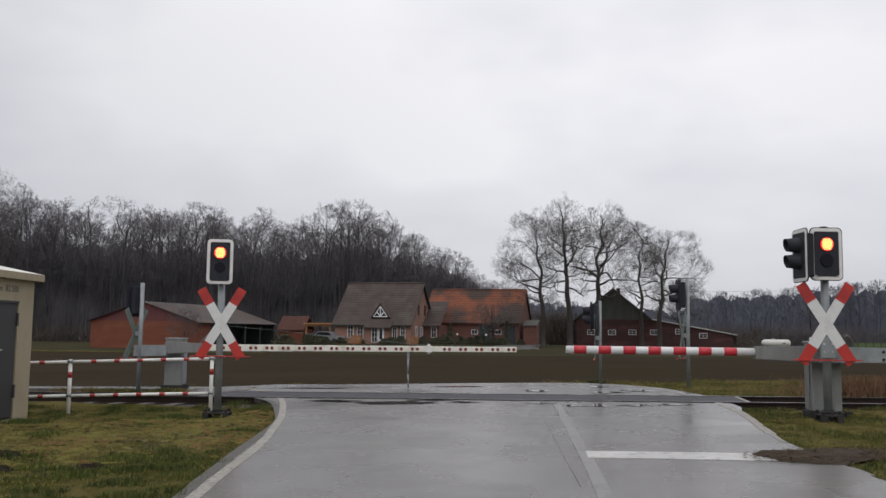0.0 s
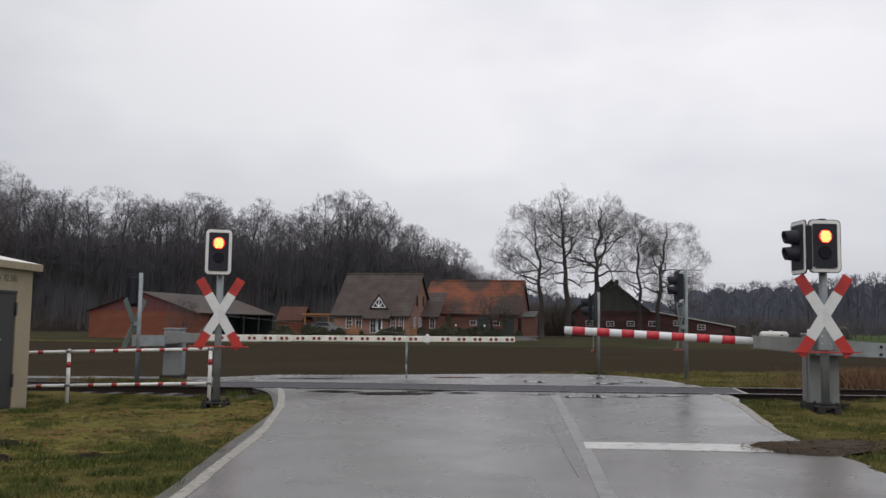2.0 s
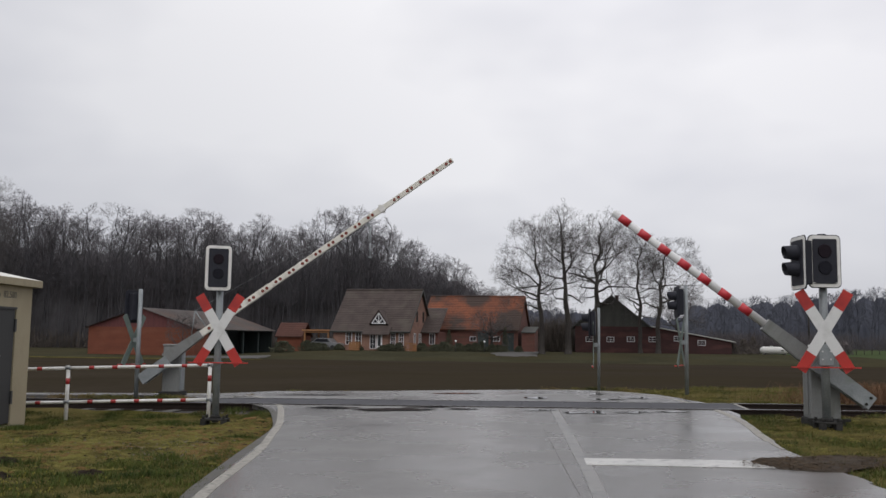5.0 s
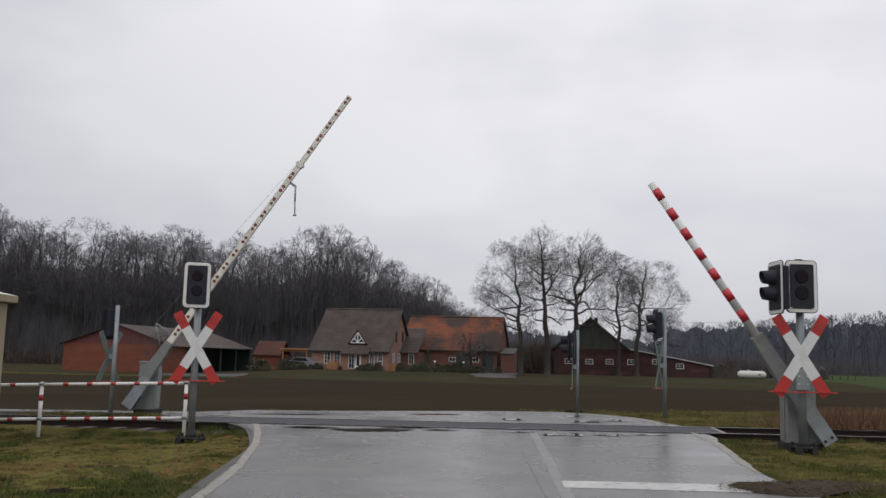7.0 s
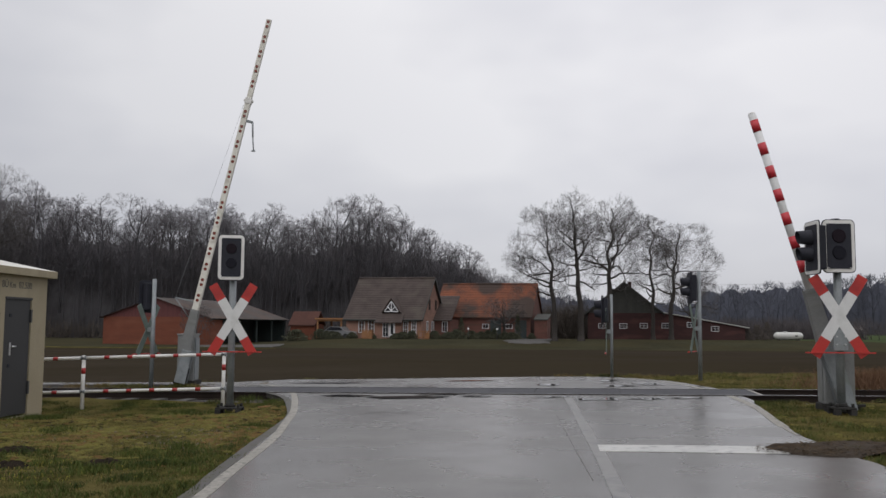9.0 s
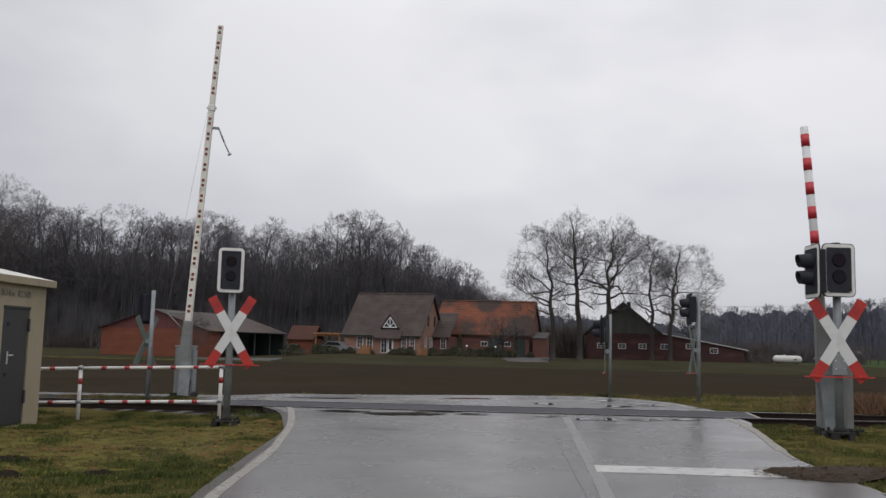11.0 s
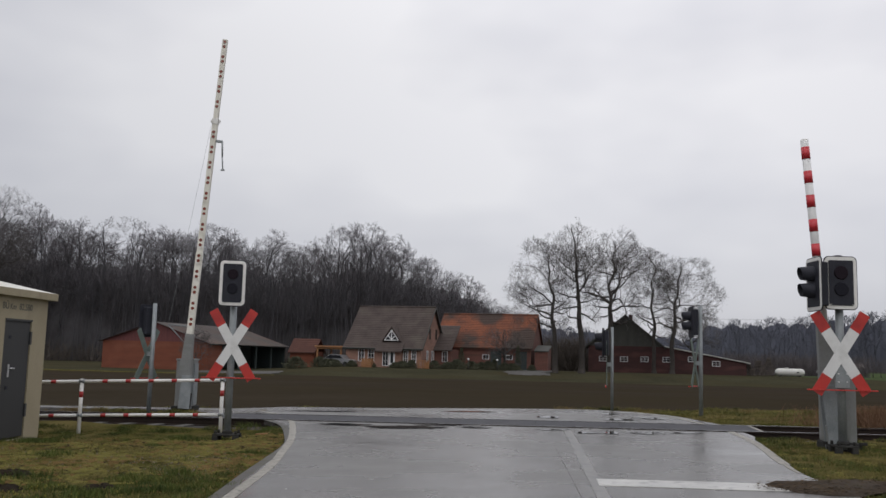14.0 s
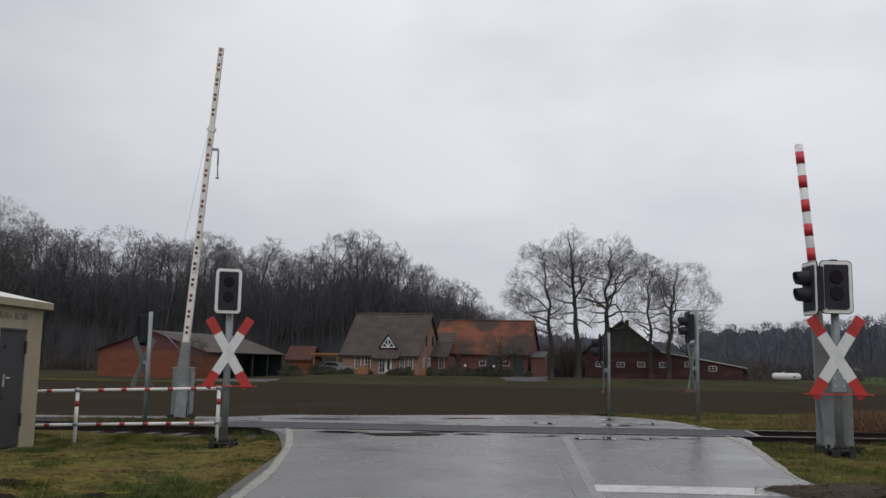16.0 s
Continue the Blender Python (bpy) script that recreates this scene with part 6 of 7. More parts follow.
def curtain(name, x0, x1, y, top, material, label, step_x=1.0, jag=1.6, depth=10.0, lobes=0.0):
    """The deep inside of a wood: a ragged mass of crowns behind the front trees. Its material carries shade and haze as
    colour.
    """
    rng = random.Random(len(name) + int(y))
    bm = bmesh.new()
    rows = []
    x = x0
    while x <= x1:
        h = top(x) + rng.gauss(0, jag) * 0.5 + jag * noise.noise(Vector((x * 0.13, y, 0)))
        h += lobes * abs(math.sin(x * 0.40 + 2.5 * noise.noise(Vector((x * 0.06, 8, 0))))) ** 0.5
        col = []
        for t in (0, 0.2, 0.4, 0.6, 0.8, 1.0):
            col.append(bm.verts.new((x + rng.uniform(-0.3, 0.3), y + depth * t * t * 0.4 + rng.gauss(0, 0.3 * step_x), -1.2 + (h + 1.2) * t)))
        rows.append(col)
        x += step_x * rng.uniform(0.6, 1.4)
    for a, b in zip(rows, rows[1:]):
        for i in range(5):
            bm.faces.new((a[i], b[i], b[i + 1], a[i + 1])).smooth = True
    return tagged(part(name, bm, material), label, "woodland", kind="stuff")


wood_rng = random.Random(21)
spots = []
for row, (y, count, cut) in enumerate(((143, 29, 0.99), (149, 33, 1.02), (156, 30, 1.02), (163, 25, 1.04))):
    for k in range(count):
        x = -112 + (124 + 4 * row) * (k + wood_rng.uniform(-0.4, 0.4)) / count
        x = x * y / 150
        h = wood_top(x * 150 / y) * cut * wood_rng.uniform(0.90, 1.03)
        spots.append((x, y + wood_rng.uniform(-2.5, 2.5), -0.9, h))
plant_wood("west_wood", spots, M_WOODS, "dense bare winter wood behind the farm", stems=M_STEM)
curtain("wood_interior", -150, 15, 168, lambda x: wood_top(x * 150 / 168) * 0.72, M_WOODBACK, "deep inside of the bare wood, coloured as hazy shade", 0.5, 0.9)


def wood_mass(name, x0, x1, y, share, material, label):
    """The dense lower storey of a wood: upright folds like crowded stems, with a ragged top. Inner shade is part of its
    material's colour.
    """
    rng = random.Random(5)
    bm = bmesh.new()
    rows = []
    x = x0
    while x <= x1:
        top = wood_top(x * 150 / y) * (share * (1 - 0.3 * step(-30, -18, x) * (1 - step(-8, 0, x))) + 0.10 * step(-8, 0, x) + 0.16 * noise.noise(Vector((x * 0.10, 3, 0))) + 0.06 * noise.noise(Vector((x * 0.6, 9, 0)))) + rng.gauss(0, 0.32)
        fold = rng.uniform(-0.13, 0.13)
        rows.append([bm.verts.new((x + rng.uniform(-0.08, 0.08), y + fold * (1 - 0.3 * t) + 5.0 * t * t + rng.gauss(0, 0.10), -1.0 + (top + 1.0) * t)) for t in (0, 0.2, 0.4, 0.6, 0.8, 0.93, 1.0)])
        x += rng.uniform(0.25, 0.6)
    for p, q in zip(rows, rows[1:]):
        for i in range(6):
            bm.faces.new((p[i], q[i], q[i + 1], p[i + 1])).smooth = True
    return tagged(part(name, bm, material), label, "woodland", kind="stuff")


wood_mass("wood_interior", -150, 14, 151.5, 0.64, M_WOODBACK, "dense inside of the bare wood")
wood_mass("wood_underwood_mass", -150, 13, 137.5, 0.45, M_WOODMASS, "dense lower storey of the bare wood, coloured as deep shade")



def wood_stems():
    """Slim bare stems of the wood's edge, some of them forked."""
    rng = random.Random(12)
    segs = []
    for _ in range(520):
        x, y = rng.uniform(-118, 12), rng.uniform(133.5, 139)
        h = wood_top(x * 150 / y) * rng.uniform(0.45, 0.8)
        r = 0.04 + 0.14 * rng.random() ** 2
        p, d, n = Vector((x, y, -1.2)), Vector((rng.gauss(0, 0.04), 0, 1)).normalized(), 6
        for k in range(n):
            d = (d + Vector((rng.gauss(0, 0.04), rng.gauss(0, 0.04), 0.1))).normalized()
            q = p + d * h / n
            segs.append((p, q, r * (1 - 0.13 * k), r * (0.87 - 0.13 * k), 3))
            if k > 2:
                for _ in range(3):
                    c = (d + Vector((rng.gauss(0, 0.5), rng.gauss(0, 0.5), 0.2))).normalized()
                    e = q + c * rng.uniform(1.2, 3.0)
                    segs.append((q, e, 0.03, 0.012, 3))
                    for _ in range(3):
                        g = q.lerp(e, rng.uniform(0.4, 1))
                        segs.append((g, g + (c + Vector((rng.gauss(0, 0.5), rng.gauss(0, 0.5), 0.3))).normalized() * rng.uniform(0.5, 1.4), 0.010, 0.006, 3))
            p = q
    joined("wood_edge_stems", *seg_arrays(segs)[:2], M_STEM, "slim bare stems at the edge of the wood", "woodland")


wood_stems()
spots = []
for row, (y, count) in enumerate(((300, 46), (307, 46), (314, 46))):
    for k in range(count):
        x = 20 + 230 * (k + wood_rng.uniform(-0.4, 0.4)) / count
        spots.append((x, y + wood_rng.uniform(-3, 3), -0.8, (15.5 - 3.5 * step(30, 75, x) if x < 95 else 18.0 + 4.0 * step(100, 165, x)) * wood_rng.uniform(0.85, 1.05)))
plant_wood("east_wood", spots, M_WOODSFAR, "haze-tinted distant bare wood beyond the fields", FAR_KINDS)
curtain("far_wood_interior", 10, 330, 324, lambda x: (10.6 - 2.6 * step(30, 75, x) if x < 95 else 13.0 + 3.6 * step(100, 170, x)), M_WOODBACKFAR, "haze-tinted dense inside of the far wood", 0.5, 0.6, lobes=2.4)
curtain("horizon_wood", -300, 420, 520, lambda x: 9.0, M_WOODBACKFAR, "low haze-tinted wood on the horizon", 2.0, 0.9)


# ------------------------------------------------------------ bushes and grass
M_BRUSH = mat("dark_brushwood", (0.060, 0.051, 0.045), (0.112, 0.098, 0.084), 0.95, scale=0.5, fine=4, bump=0, spec=0.0)


def bush(x, y, w, h, seed, material, label, name="bush", n=1500):
    rng = random.Random(seed)
    verts, faces = [], []
    for _ in range(n):
        a, u = rng.uniform(0, math.tau), rng.random() ** 0.5
        zz = rng.random()
        rad = w / 2 * (1 - 0.75 * max(0, zz - 0.35) / 0.65) * (0.8 + 0.35 * noise.noise(Vector((a * 2, zz * 3, seed))))
        c = Vector((rad * u * math.cos(a), rad * u * math.sin(a), zz * h))
        s = rng.uniform(0.035, 0.08) * (0.6 + 0.25 * w)
        e = Vector((rng.gauss(0, 1), rng.gauss(0, 1), rng.gauss(0, 1))).normalized() * s
        f = e.orthogonal().normalized() * s * 0.6
        k = len(verts)
        verts += [tuple(c - e), tuple(c + f), tuple(c + e), tuple(c - f)]
        faces.append((k, k + 1, k + 2, k + 3))
    ob = new(name, raw_mesh(name, verts, faces, material))
    ob.matrix_basis = pose(x, y, ground_z(x, y))
    return tagged(ob, label, "bush", "garden bushes")


bush_rng = random.Random(4)
for x, y, w, h in ((-5.4, 103.0, 1.8, 0.8), (1.6, 105.0, 2.4, 1.4), (3.4, 106.0, 2.2, 1.2), (5.4, 106.6, 2.0, 1.3), (8.2, 106.2, 2.4, 1.0), (-14.3, 104, 2.2, 1.5), (-12.9, 103.5, 2.0, 1.1), (-10.6, 104.0, 1.4, 0.9), (-8.3, 103.6, 1.3, 0.8), (-4.6, 102.8, 2.0, 1.0), (-3.6, 102.6, 1.5, 1.2),
                   (0.6, 104.5, 2.2, 1.0), (2.2, 106.5, 1.3, 2.3), (6.2, 107.5, 1.0, 1.6), (7.4, 106.8, 2.0, 1.1), (9.0, 107.5, 1.2, 2.7), (-13.4, 102.9, 1.8, 1.2), (-12.2, 102.6, 1.5, 1.0), (4.6, 107.0, 1.6, 1.1),
                   (-16.6, 101, 3.0, 1.6), (-1.0, 103.2, 1.8, 1.2), (10.6, 107.0, 1.2, 0.9)):
    bush(x, y, w * (1.25 if h < 1.7 else 1.0), h * (0.8 if h < 1.7 else 1.1), bush_rng.randrange(999), M_BUSH, "dark evergreen garden bush by the farmhouse")


for x, y, w, h in ((41.2, 117.0, 2.6, 2.0), (42.9, 118.0, 2.2, 2.4), (39.6, 116.0, 2.2, 1.4)):
    bush(x, y, w, h, bush_rng.randrange(999), M_BRUSH, "dark leafless hedge bush beside the barn")



def brushwood(name, count, y0, y1, share, width, material, label, seed, x0=-112, x1=13, height=None, low=0.0):
    """Upright bare shoots, thinning out towards the top."""
    rng = random.Random(seed)
    verts, faces = [], []
    for _ in range(count):
        x = rng.uniform(x0, x1)
        y = rng.uniform(y0, y1)
        top = (height or wood_top(x * 150 / y)) * share * (0.75 + 0.7 * abs(noise.noise(Vector((x * 0.11, y * 0.1, 1)))) + 0.3 * noise.noise(Vector((x * 0.5, y * 0.3, 4))))
        c = Vector((x, y, ground_z(x, min(y, 140)) + (low + (1 - low) * rng.random() ** 1.25) * top))
        e = Vector((rng.gauss(0, 0.5), rng.gauss(0, 0.5), 1)).normalized() * rng.uniform(0.5, 1.5)
        a = rng.uniform(0, 3.14)
        f = Vector((math.cos(a), math.sin(a), 0)) * width * rng.uniform(0.6, 1.4)
        k = len(verts)
        verts += [tuple(c - e - f), tuple(c - e + f), tuple(c + e + f * 0.3), tuple(c + e - f * 0.3)]
        faces.append((k, k + 1, k + 2, k + 3))
    tagged(new(name, raw_mesh(name, verts, faces, material)), label, "brushwood", kind="stuff")


brushwood("hedgerow", 13000, 138, 146, 0.9, 0.017, M_HEDGE, "bare brown hedgerow behind the gas tank", 16, 45, 66, 2.9)
brushwood("hedgerow", 8000, 236, 246, 0.9, 0.028, M_HEDGE, "bare brown hedgerow before the far wood", 18, 60, 130, 5.0)
brushwood("hedgerow", 9000, 123, 130, 0.9, 0.018, M_BRUSH, "bare dark hedge between the oaks and the barn", 19, 11.5, 20.5, 5.2)
brushwood("brushwood", 9000, 132, 140, 0.10, 0.05, M_BRUSH, "bare dark brushwood at the edge of the wood", 14)
brushwood("underwood", 46000, 138, 143.5, 0.78, 0.024, M_UNDERWOOD, "dense bare underwood between the trunks", 15, low=0.45)


def blades(name, spots, material, label, category="grass"):
    """Grass as single narrow blades. spots: arrays of x, y, z, height, width."""
    x, y, z, h, w = spots
    n = len(x)
    rng = np.random.default_rng(len(name) + n)
    a = rng.uniform(0, math.tau, n)
    lean = rng.uniform(0.1, 0.9, n) * h
    la = rng.uniform(0, math.tau, n)
    dx, dy = np.cos(a) * w / 2, np.sin(a) * w / 2
    lx, ly = np.cos(la) * lean, np.sin(la) * lean
    v = np.stack([np.stack([x - dx, y - dy, z], 1), np.stack([x + dx, y + dy, z], 1),
                  np.stack([x + lx + dx * 0.25, y + ly + dy * 0.25, z + h], 1), np.stack([x + lx - dx * 0.25, y + ly - dy * 0.25, z + h], 1)], 1).reshape(-1, 3)
    f = np.arange(4 * n).reshape(n, 4)
    return joined(name, v, f, material, label, category)


def left_edge_x(y):
    for (a, b), (c, d) in zip(LEFT_EDGE, LEFT_EDGE[1:]):
        if b <= y <= d:
            return a + (c - a) * (y - b) / max(1e-6, d - b)
    return -2.0


def right_edge_x(y):
    for (c, d), (a, b) in zip(RIGHT_EDGE, RIGHT_EDGE[1:]):
        if b <= y <= d:
            return a + (c - a) * (y - b) / max(1e-6, d - b)
    return 5.4


def patchy(x, y):
    """Above zero where the turf is lush, below where it is thin and yellowed."""
    edge = min(abs(x - left_edge_x(y)), abs(x - right_edge_x(y)))
    lush = 0.30 * (1 - step(0.1, 0.5, edge)) + 0.40 * step(13.4, 15.0, y) + 0.35 * step(-5.4, -6.4, x) + 0.75 * (1 - step(8.6, 9.9, y)) + 0.5 * step(3, 4, x) - 0.38
    return lush + 0.9 * noise.noise(Vector((x * 0.6, y * 0.6, 3.0))) + 1.35 * noise.noise(Vector((x * 2.1, y * 2.1, 8.0))) + 0.4 * noise.noise(Vector((x * 5, y * 5, 2.0)))


def meadow(name, count, region, height, material, label, seed, wants=0, dense=0.5):
    """wants: 1 for the lush patches, -1 for the thin yellowed ones, 0 for all."""
    rr = random.Random(seed)
    xs, ys, zs, hs = [], [], [], []
    while len(xs) < count:
        p = region(rr)
        if p is None:
            continue
        x, y = p
        t = patchy(x, y)
        keep = dense + 0.5 * t if wants == 0 else 0.05 + 1.5 * t * wants if wants else 0
        clump = 0.45 + 0.35 * noise.noise(Vector((x * 3.4, y * 3.4, 30.0))) + 0.4 * noise.noise(Vector((x * 8, y * 8, 20.0))) + 0.2 * noise.noise(Vector((x * 17, y * 17, 4.0)))
        clump = min(1.0, max(0.05, clump))
        if rr.random() > keep * 1.5 * clump ** 0.9:
            continue
        xs.append(x)
        ys.append(y)
        zs.append(ground_z(x, y) + (relief(x, y) if y < 23.6 else 0.0) - 0.006)
        hs.append(height * rr.uniform(0.5, 1.3) * (0.7 + 1.0 * max(0, min(1, t))) * (0.6 + 0.75 * clump))
    h = np.array(hs)
    return blades(name, (np.array(xs), np.array(ys), np.array(zs), h, 0.006 + 0.09 * h), material, label)


def west_patch(rr):
    y = 5.6 + 10.5 * rr.random() ** 1.15
    x0, x1 = -8.5, left_edge_x(y) + 0.10 - 0.20 * rr.random()
    x = rr.uniform(x0, x1)
    return (x, y) if track_off(x, y) < -1.75 else None


def east_patch(rr):
    y = 7.0 + 9 * rr.random()
    x0 = right_edge_x(y) + 0.02
    x = rr.uniform(x0, 10.5)
    if 8.6 < y < 9.5 and x < 3.3 + 1.2 * rr.random() ** 0.5:
        return None
    return (x, y) if track_off(x, y) < -1.7 else None


def verge_patch(rr):
    x = rr.uniform(3.2, 16)
    y = rr.uniform(17.5, 23.5)
    return (x, y) if track_off(x, y) > 1.75 and (x > 5.55 or y > 22.4 + 0.2 * (5 - x)) else None


def west_verge(rr):
    x = rr.uniform(-16, -4)
    y = rr.uniform(18.5, 20.6)
    return (x, y) if track_off(x, y) > 1.6 and y < 20.6 else None


def field_rim(rr):
    x = rr.uniform(-14, 5)
    y = 21.85 + 0.75 * step(-2, 3, x) + abs(rr.gauss(0, 0.18))
    return (x, y)


meadow("grass_tufts", 80000, west_patch, 0.024, M_BLADE, "short wet grass with moss and bare patches", 1, 0, 0.85)
meadow("green_grass_tufts", 70000, west_patch, 0.028, M_GREENBLADE, "lush green grass tufts beside the road", 11, 1)
meadow("yellow_grass_tufts", 60000, west_patch, 0.024, M_STRAW, "thin yellowed grass beside the road", 12, -1)
meadow("grass_tufts", 34000, east_patch, 0.029, M_BLADE, "short wet grass round the barrier drive", 2, 0, 0.85)
meadow("green_grass_tufts", 20000, east_patch, 0.033, M_GREENBLADE, "lush green grass round the barrier drive", 13, 1)
meadow("yellow_grass_tufts", 18000, east_patch, 0.03, M_STRAW, "thin yellowed grass by the barrier drive", 14, -1)




def molehills():
    for i, (x, y) in enumerate(((-4.40, 9.32), (-3.14, 8.43), (-3.94, 8.26))):
        bm = bmesh.new()
        rng = random.Random(i)
        rings = []
        for q, h in ((1.0, -0.02), (0.8, 0.018), (0.5, 0.04), (0.2, 0.05)):
            rings.append([])
            for k in range(18):
                a = k / 18 * math.tau
                w = 0.16 * q * (1 + 0.35 * noise.noise(Vector((math.cos(a) * 2 + x, math.sin(a) * 2 + y, i))))
                rings[-1].append(bm.verts.new((x + w * 1.3 * math.cos(a), y + w * math.sin(a), ground_z(x, y) + relief(x, y) + h * 0.8 + rng.uniform(-0.018, 0.018))))
        for p, q in zip(rings, rings[1:]):
            for k in range(18):
                bm.faces.new((p[k], p[(k + 1) % 18], q[(k + 1) % 18], q[k])).smooth = True
        bm.faces.new(rings[-1])
        tagged(part("molehill", bm, M_SOIL), "low dark molehill of wet soil in grass", "molehill", "molehills in the verge")


molehills()


M_MOSS = mat("yellow_green_moss", (0.062, 0.062, 0.016), (0.144, 0.122, 0.034), 0.9, scale=5, fine=70, bump=0.8, dist=0.01, spec=0.05)
M_DEADTURF = mat("rusty_dead_turf", (0.073, 0.048, 0.020), (0.152, 0.098, 0.043), 0.95, scale=6, fine=80, bump=0.8, dist=0.01, spec=0.0)


def cushions(name, count, region, radius, material, label, seed):
    """Low uneven cushions of moss, dead turf or soil between the blades."""
    rr = random.Random(seed)
    verts, faces = [], []
    while count:
        p = region(rr)
        if p is None:
            continue
        x, y = p
        if noise.noise(Vector((x * 1.1, y * 1.1, seed))) + 0.5 * noise.noise(Vector((x * 3.1, y * 3.1, seed))) < rr.uniform(-0.25, 0.5) or y > 14.5 or y < rr.uniform(8.2, 10.0):
            continue
        count -= 1
        w, h, k = radius * rr.uniform(0.4, 1.3), rr.uniform(0.005, 0.014), len(verts)
        for q, up in ((1.0, -0.004), (0.62, 0.75 * h)):
            for j in range(9):
                a = j * math.tau / 9
                s = w * q * (1 + 0.5 * noise.noise(Vector((math.cos(a) + x * 7, math.sin(a) + y * 7, 1))))
                u, v = x + 1.5 * s * math.cos(a), y + s * math.sin(a)
                verts.append((u, v, ground_z(u, v) + relief(u, v) + up + rr.uniform(-0.003, 0.003)))
        verts.append((x, y, ground_z(x, y) + relief(x, y) + h))
        faces += [(k + j, k + (j + 1) % 9, k + 9 + (j + 1) % 9, k + 9 + j) for j in range(9)]
        faces += [(k + 9 + j, k + 9 + (j + 1) % 9, k + 18) for j in range(9)]
    tagged(new(name, raw_mesh(name, verts, faces, material, True)), label, "turf", kind="stuff")


cushions("moss_cushions", 2600, west_patch, 0.042, M_MOSS, "yellow-green moss cushions in thin turf", 3)
cushions("dead_turf", 1900, west_patch, 0.036, M_DEADTURF, "rusty dead turf between the grass", 8)
cushions("bare_soil", 600, west_patch, 0.024, M_SOIL, "small dark patches of bare soil", 15)
cushions("moss_cushions", 400, east_patch, 0.036, M_MOSS, "yellow-green moss cushions by the barrier drive", 4)


def rank_tufts():
    """Single lush tufts that stand above the rest of the turf."""
    rr = random.Random(52)
    xs, ys, hs = [], [], []
    for x, y in ((-2.73, 9.49), (-2.63, 8.45), (-3.13, 7.92), (-4.16, 9.21), (-5.91, 13.20), (-5.72, 13.04), (-5.85, 12.70), (-3.48, 16.10), (-3.03, 15.30), (-4.78, 15.74), (-4.03, 14.16), (-4.75, 11.17)):
        for _ in range(260):
            xs.append(rr.gauss(x, 0.16))
            ys.append(rr.gauss(y, 0.12))
            hs.append(rr.uniform(0.03, 0.085))
    z = np.array([ground_z(a, b) + relief(a, b) - 0.005 for a, b in zip(xs, ys)])
    h = np.array(hs)
    blades("rank_grass_tufts", (np.array(xs), np.array(ys), z, h, 0.005 + 0.06 * h), M_GREENBLADE, "lush dark green tufts in short grass")


rank_tufts()


def pebbles():
    """Flat small stones trodden into the thin turf."""
    rng = random.Random(31)
    verts, faces = [], []
    for _ in range(620):
        x, y = rng.gauss(-2.9, 0.35) if rng.random() < 0.45 else rng.uniform(-6, -2.6), rng.gauss(10.6, 0.6)
        if x > left_edge_x(y) - 0.06:
            continue
        r, z, a0, k = 0.004 + 0.011 * rng.random() ** 2, ground_z(x, y) + relief(x, y), rng.uniform(0, 6), len(verts)
        for j in range(5):
            a = a0 + j * math.tau / 5
            verts.append((x + r * rng.uniform(0.8, 1.3) * math.cos(a), y + r * math.sin(a), z))
        verts.append((x, y, z + r * rng.uniform(0.7, 1.1) + 0.006))
        faces += [(k + j, k + (j + 1) % 5, k + 5) for j in range(5)]
    tagged(new("pebbles", raw_mesh("pebbles", verts, faces, M_STONE)), "pale gravel scattered in thin grass", "gravel", kind="stuff")


pebbles()


def flowering_weeds():
    rng = random.Random(17)
    verts, faces = [], []
    for _ in range(150):
        x, y = rng.gauss(-3.6, 0.45), rng.gauss(7.75, 0.4)
        if x > left_edge_x(y) - 0.2:
            continue
        z = ground_z(x, y) + relief(x, y) + rng.uniform(0.02, 0.05)
        for j in range(3):
            a, r, k = rng.uniform(0, 6), rng.uniform(0.004, 0.008), len(verts)
            c, q = math.cos(a) * r, math.sin(a) * r
            verts += [(x, y, z - 0.02), (x + c, y + q, z), (x + c - q * 0.7, y + q + c * 0.7, z + r), (x - q * 0.7, y + c * 0.7, z)]
            faces.append((k, k + 1, k + 2, k + 3))
    tagged(new("yellow_weeds", raw_mesh("yellow_weeds", verts, faces, M_YELLOWWEED)), "yellowish low weeds in the grass", "weeds", kind="stuff")


M_YELLOWWEED = mat("yellow_green_weed", (0.16, 0.15, 0.03), (0.30, 0.27, 0.07), 0.8, scale=20, fine=90, bump=0, spec=0.1)
flowering_weeds()
stick = part("fallen_stick", tube((-2.88, 14.02, ground_z(-2.88, 14.02) + 0.03), (-2.69, 14.06, ground_z(-2.69, 14.06) + 0.035), 0.011, 0.008, n=8), M_WOOD)
tagged(stick, "short broken orange stick lying on grass", "stick")
meadow("grass_tufts", 24000, verge_patch, 0.040, M_BLADE, "longer grass on the verge past the rails", 3)
meadow("grass_tufts", 5000, west_verge, 0.07, M_BLADE, "short grass beside the rails", 4)
meadow("grass_tufts", 6000, field_rim, 0.06, M_BLADE, "grass rim between lane and field", 5)


def dry_patch(rr):
    return (rr.gauss(9.3, 0.8), rr.gauss(18.2, 0.45))


def dry_clump():
    rr = random.Random(8)
    xs, ys = zip(*[dry_patch(rr) for _ in range(5200)])
    x, y = np.array(xs), np.array(ys)
    h = np.array([rr.uniform(0.10, 0.40) for _ in xs])
    z = np.array([ground_z(a, b) for a, b in zip(xs, ys)])
    blades("dry_grass_clump", (x, y, z, h, 0.006 + 0.018 * h), M_DRY, "clump of dry rust-coloured grass by the track", "grass")


dry_clump()


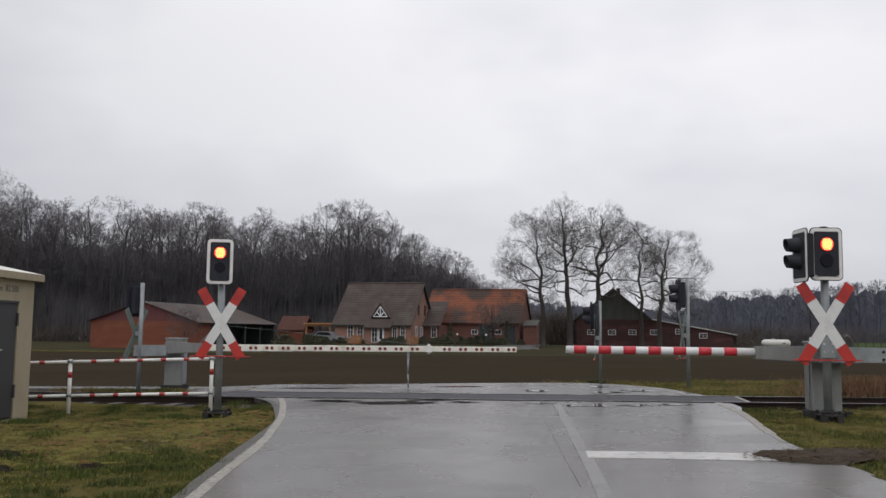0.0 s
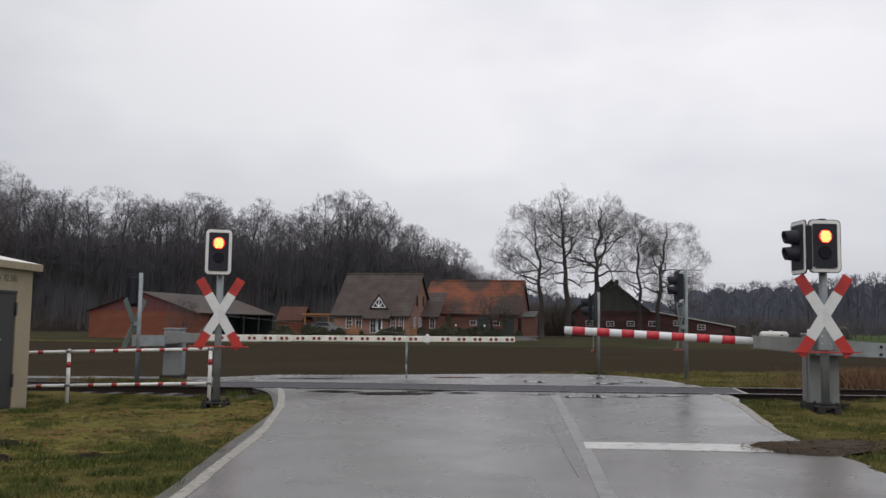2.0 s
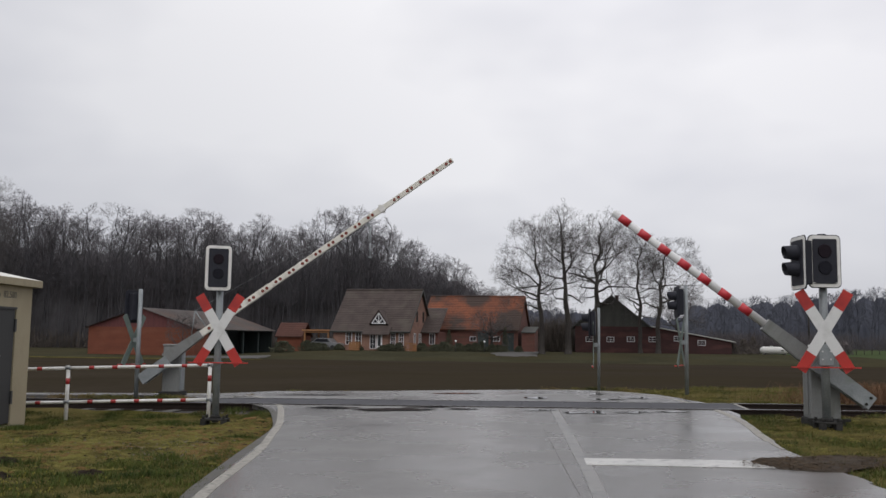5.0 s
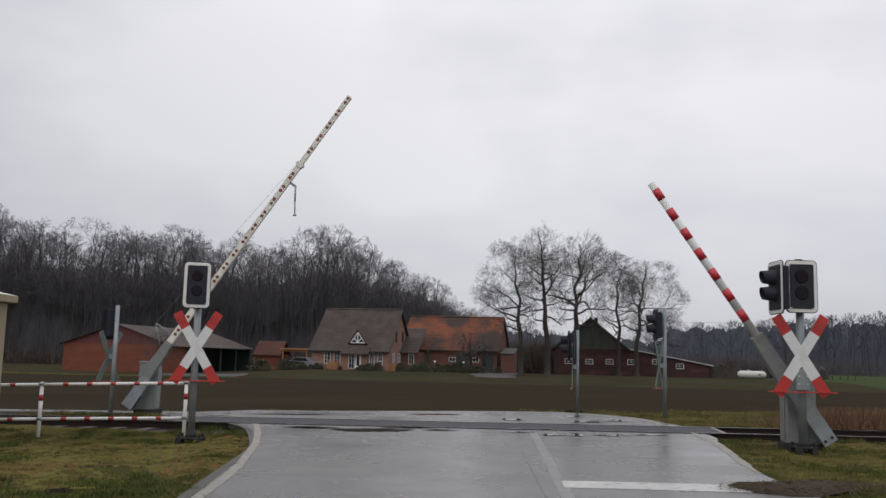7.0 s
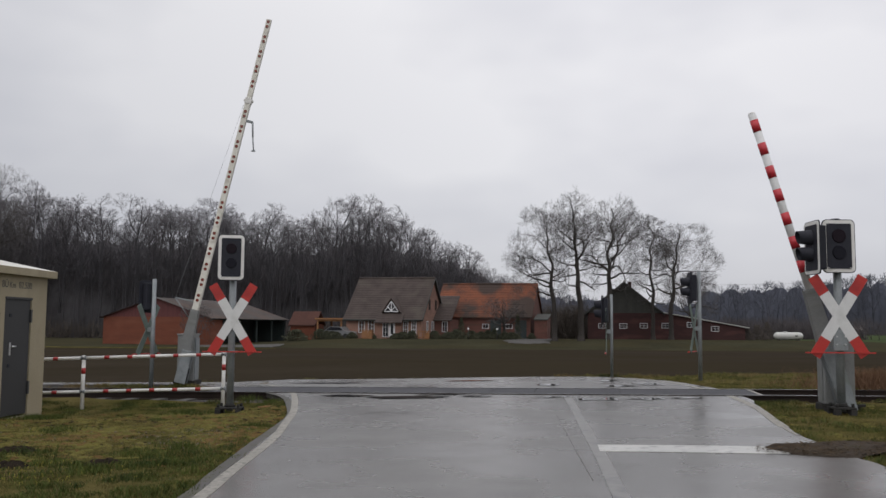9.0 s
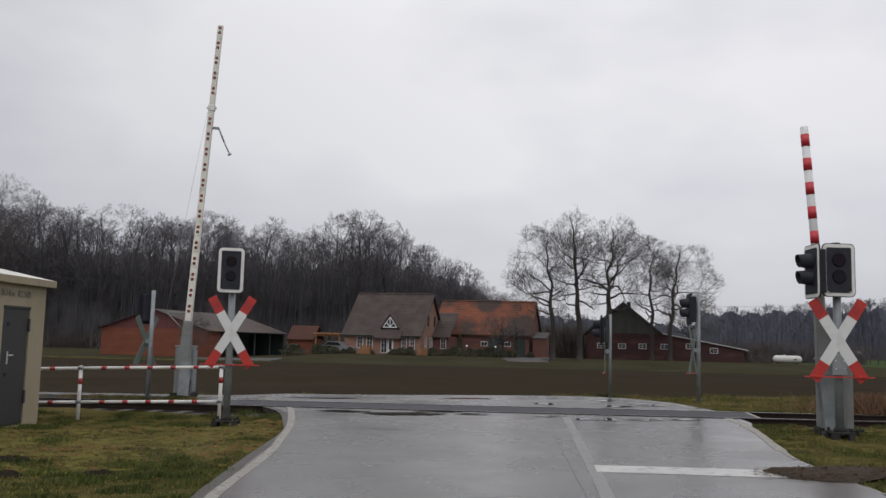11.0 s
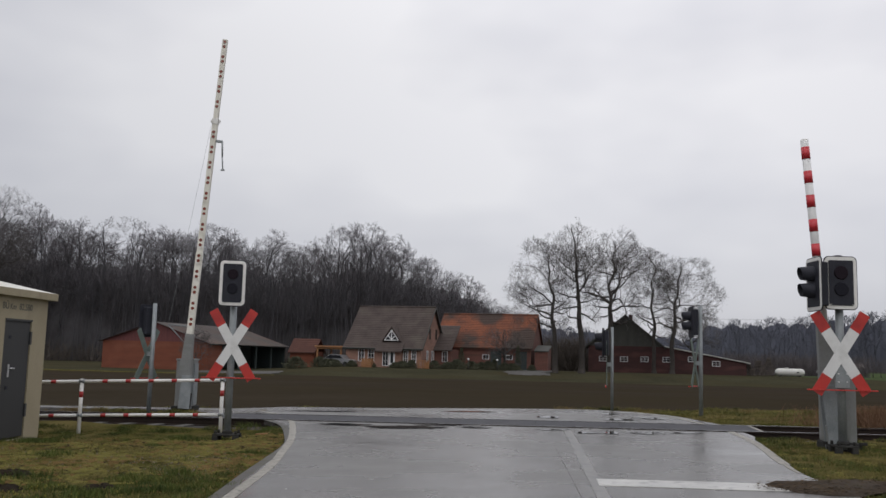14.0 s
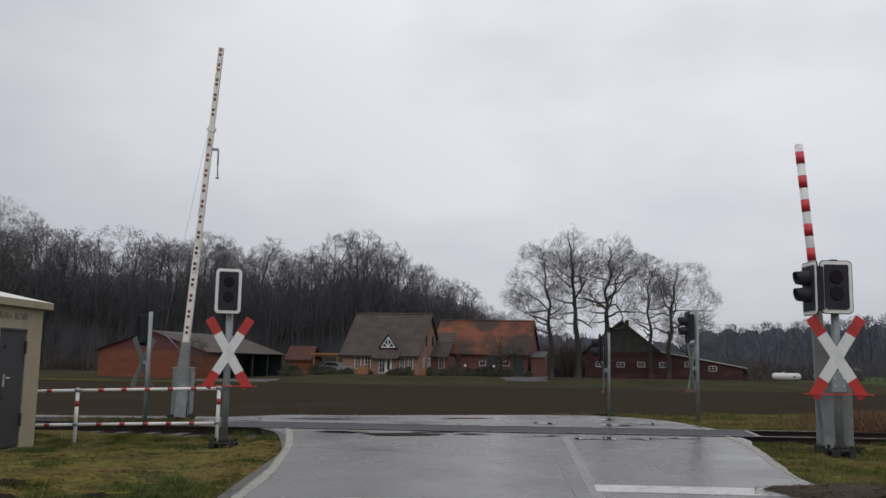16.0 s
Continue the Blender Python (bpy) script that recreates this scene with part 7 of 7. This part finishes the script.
# ------------------------------------------------------------ what moves
RAISE_L = [(0.0, 0.3), (1.9, 0.3), (2.2, 1.7), (2.6, 5.2), (3.0, 10.3), (3.5, 16.9), (4.0, 23.2), (4.5, 29.6), (5.0, 36.0), (5.5, 42.0), (6.0, 47.6),
           (6.5, 51.6), (7.0, 56.8), (7.5, 62.0), (8.0, 67.0), (8.5, 72.3), (9.0, 77.4), (9.5, 81.8), (10.0, 85.0), (10.5, 86.3), (11.0, 86.9), (11.5, 86.9), (12.0, 86.5), (12.5, 86.0),
           (13.0, 86.5), (13.5, 86.2), (14.0, 86.5), (16.0, 86.3)]
RAISE_R = [(0.0, 0.0), (1.75, 0.0), (2.2, 6.0), (2.6, 11.6), (3.0, 17.2), (3.5, 22.9), (4.0, 27.7), (4.5, 32.5), (5.0, 37.4), (5.5, 42.3), (6.0, 47.2),
           (6.5, 51.9), (7.0, 56.3), (7.5, 60.9), (8.0, 65.4), (8.5, 70.1), (9.0, 73.9), (9.5, 77.4), (10.0, 81.4), (10.5, 84.2), (11.0, 85.8), (11.5, 86.1),
           (12.0, 85.9), (12.5, 85.7), (16.0, 85.6)]
SWING = [(0.0, 0.0), (1.9, 0.0), (2.4, 6.0), (3.0, 3.0), (3.5, -1.0), (4.0, 1.0), (6.0, 0.0), (7.0, 0.0), (8.0, -2.0), (9.0, -2.0), (10.0, -10.0), (10.6, -16.0),
         (11.0, -24.0), (11.3, -20.0), (11.7, -2.0), (12.1, 4.0), (12.5, 0.0), (13.0, -10.0), (13.3, -6.0), (13.7, 4.0), (14.1, -5.0), (14.5, 0.0), (15.0, 0.0), (16.0, 0.0)]


def at_time(rows, t):
    for (a, u), (b, v) in zip(rows, rows[1:]):
        if a <= t <= b:
            return u + (v - u) * (t - a) / (b - a)
    return rows[-1][1]


def motions():
    walk(BOOM_L["boom"], [(t, pose(0, 0, BOOM_L["pz"], 0, -a, 0)) for t, a in RAISE_L])
    walk(BOOM_R["boom"], [(t, pose(0, 0, BOOM_R["pz"], 0, a, 0)) for t, a in RAISE_R])
    times = sorted({t for t, _ in RAISE_L} | {t for t, _ in SWING})
    walk(BOOM_L["leg"], [(t, pose(5.30, -0.23, -0.215, 0, at_time(RAISE_L, t) + at_time(SWING, t), 0)) for t in times])
    for lamp, core, (x, y, z, turn), up in LAMPS:
        at = lambda depth: pose(x, y, z, 0, 0, turn) @ pose(0, depth, up)
        walk(lamp, [(0.0, at(-0.036)), (2.95, at(-0.036)), (3.05, at(-0.031)), (3.2, at(-0.020)), (3.35, at(-0.010)), (3.45, at(0.08)), (16.0, at(0.08))])
        walk(core, [(0.0, pose(0, 0, 0)), (2.8, pose(0, 0, 0)), (2.97, pose(0, 0.02, 0)), (16.0, pose(0, 0.02, 0))])


motions()
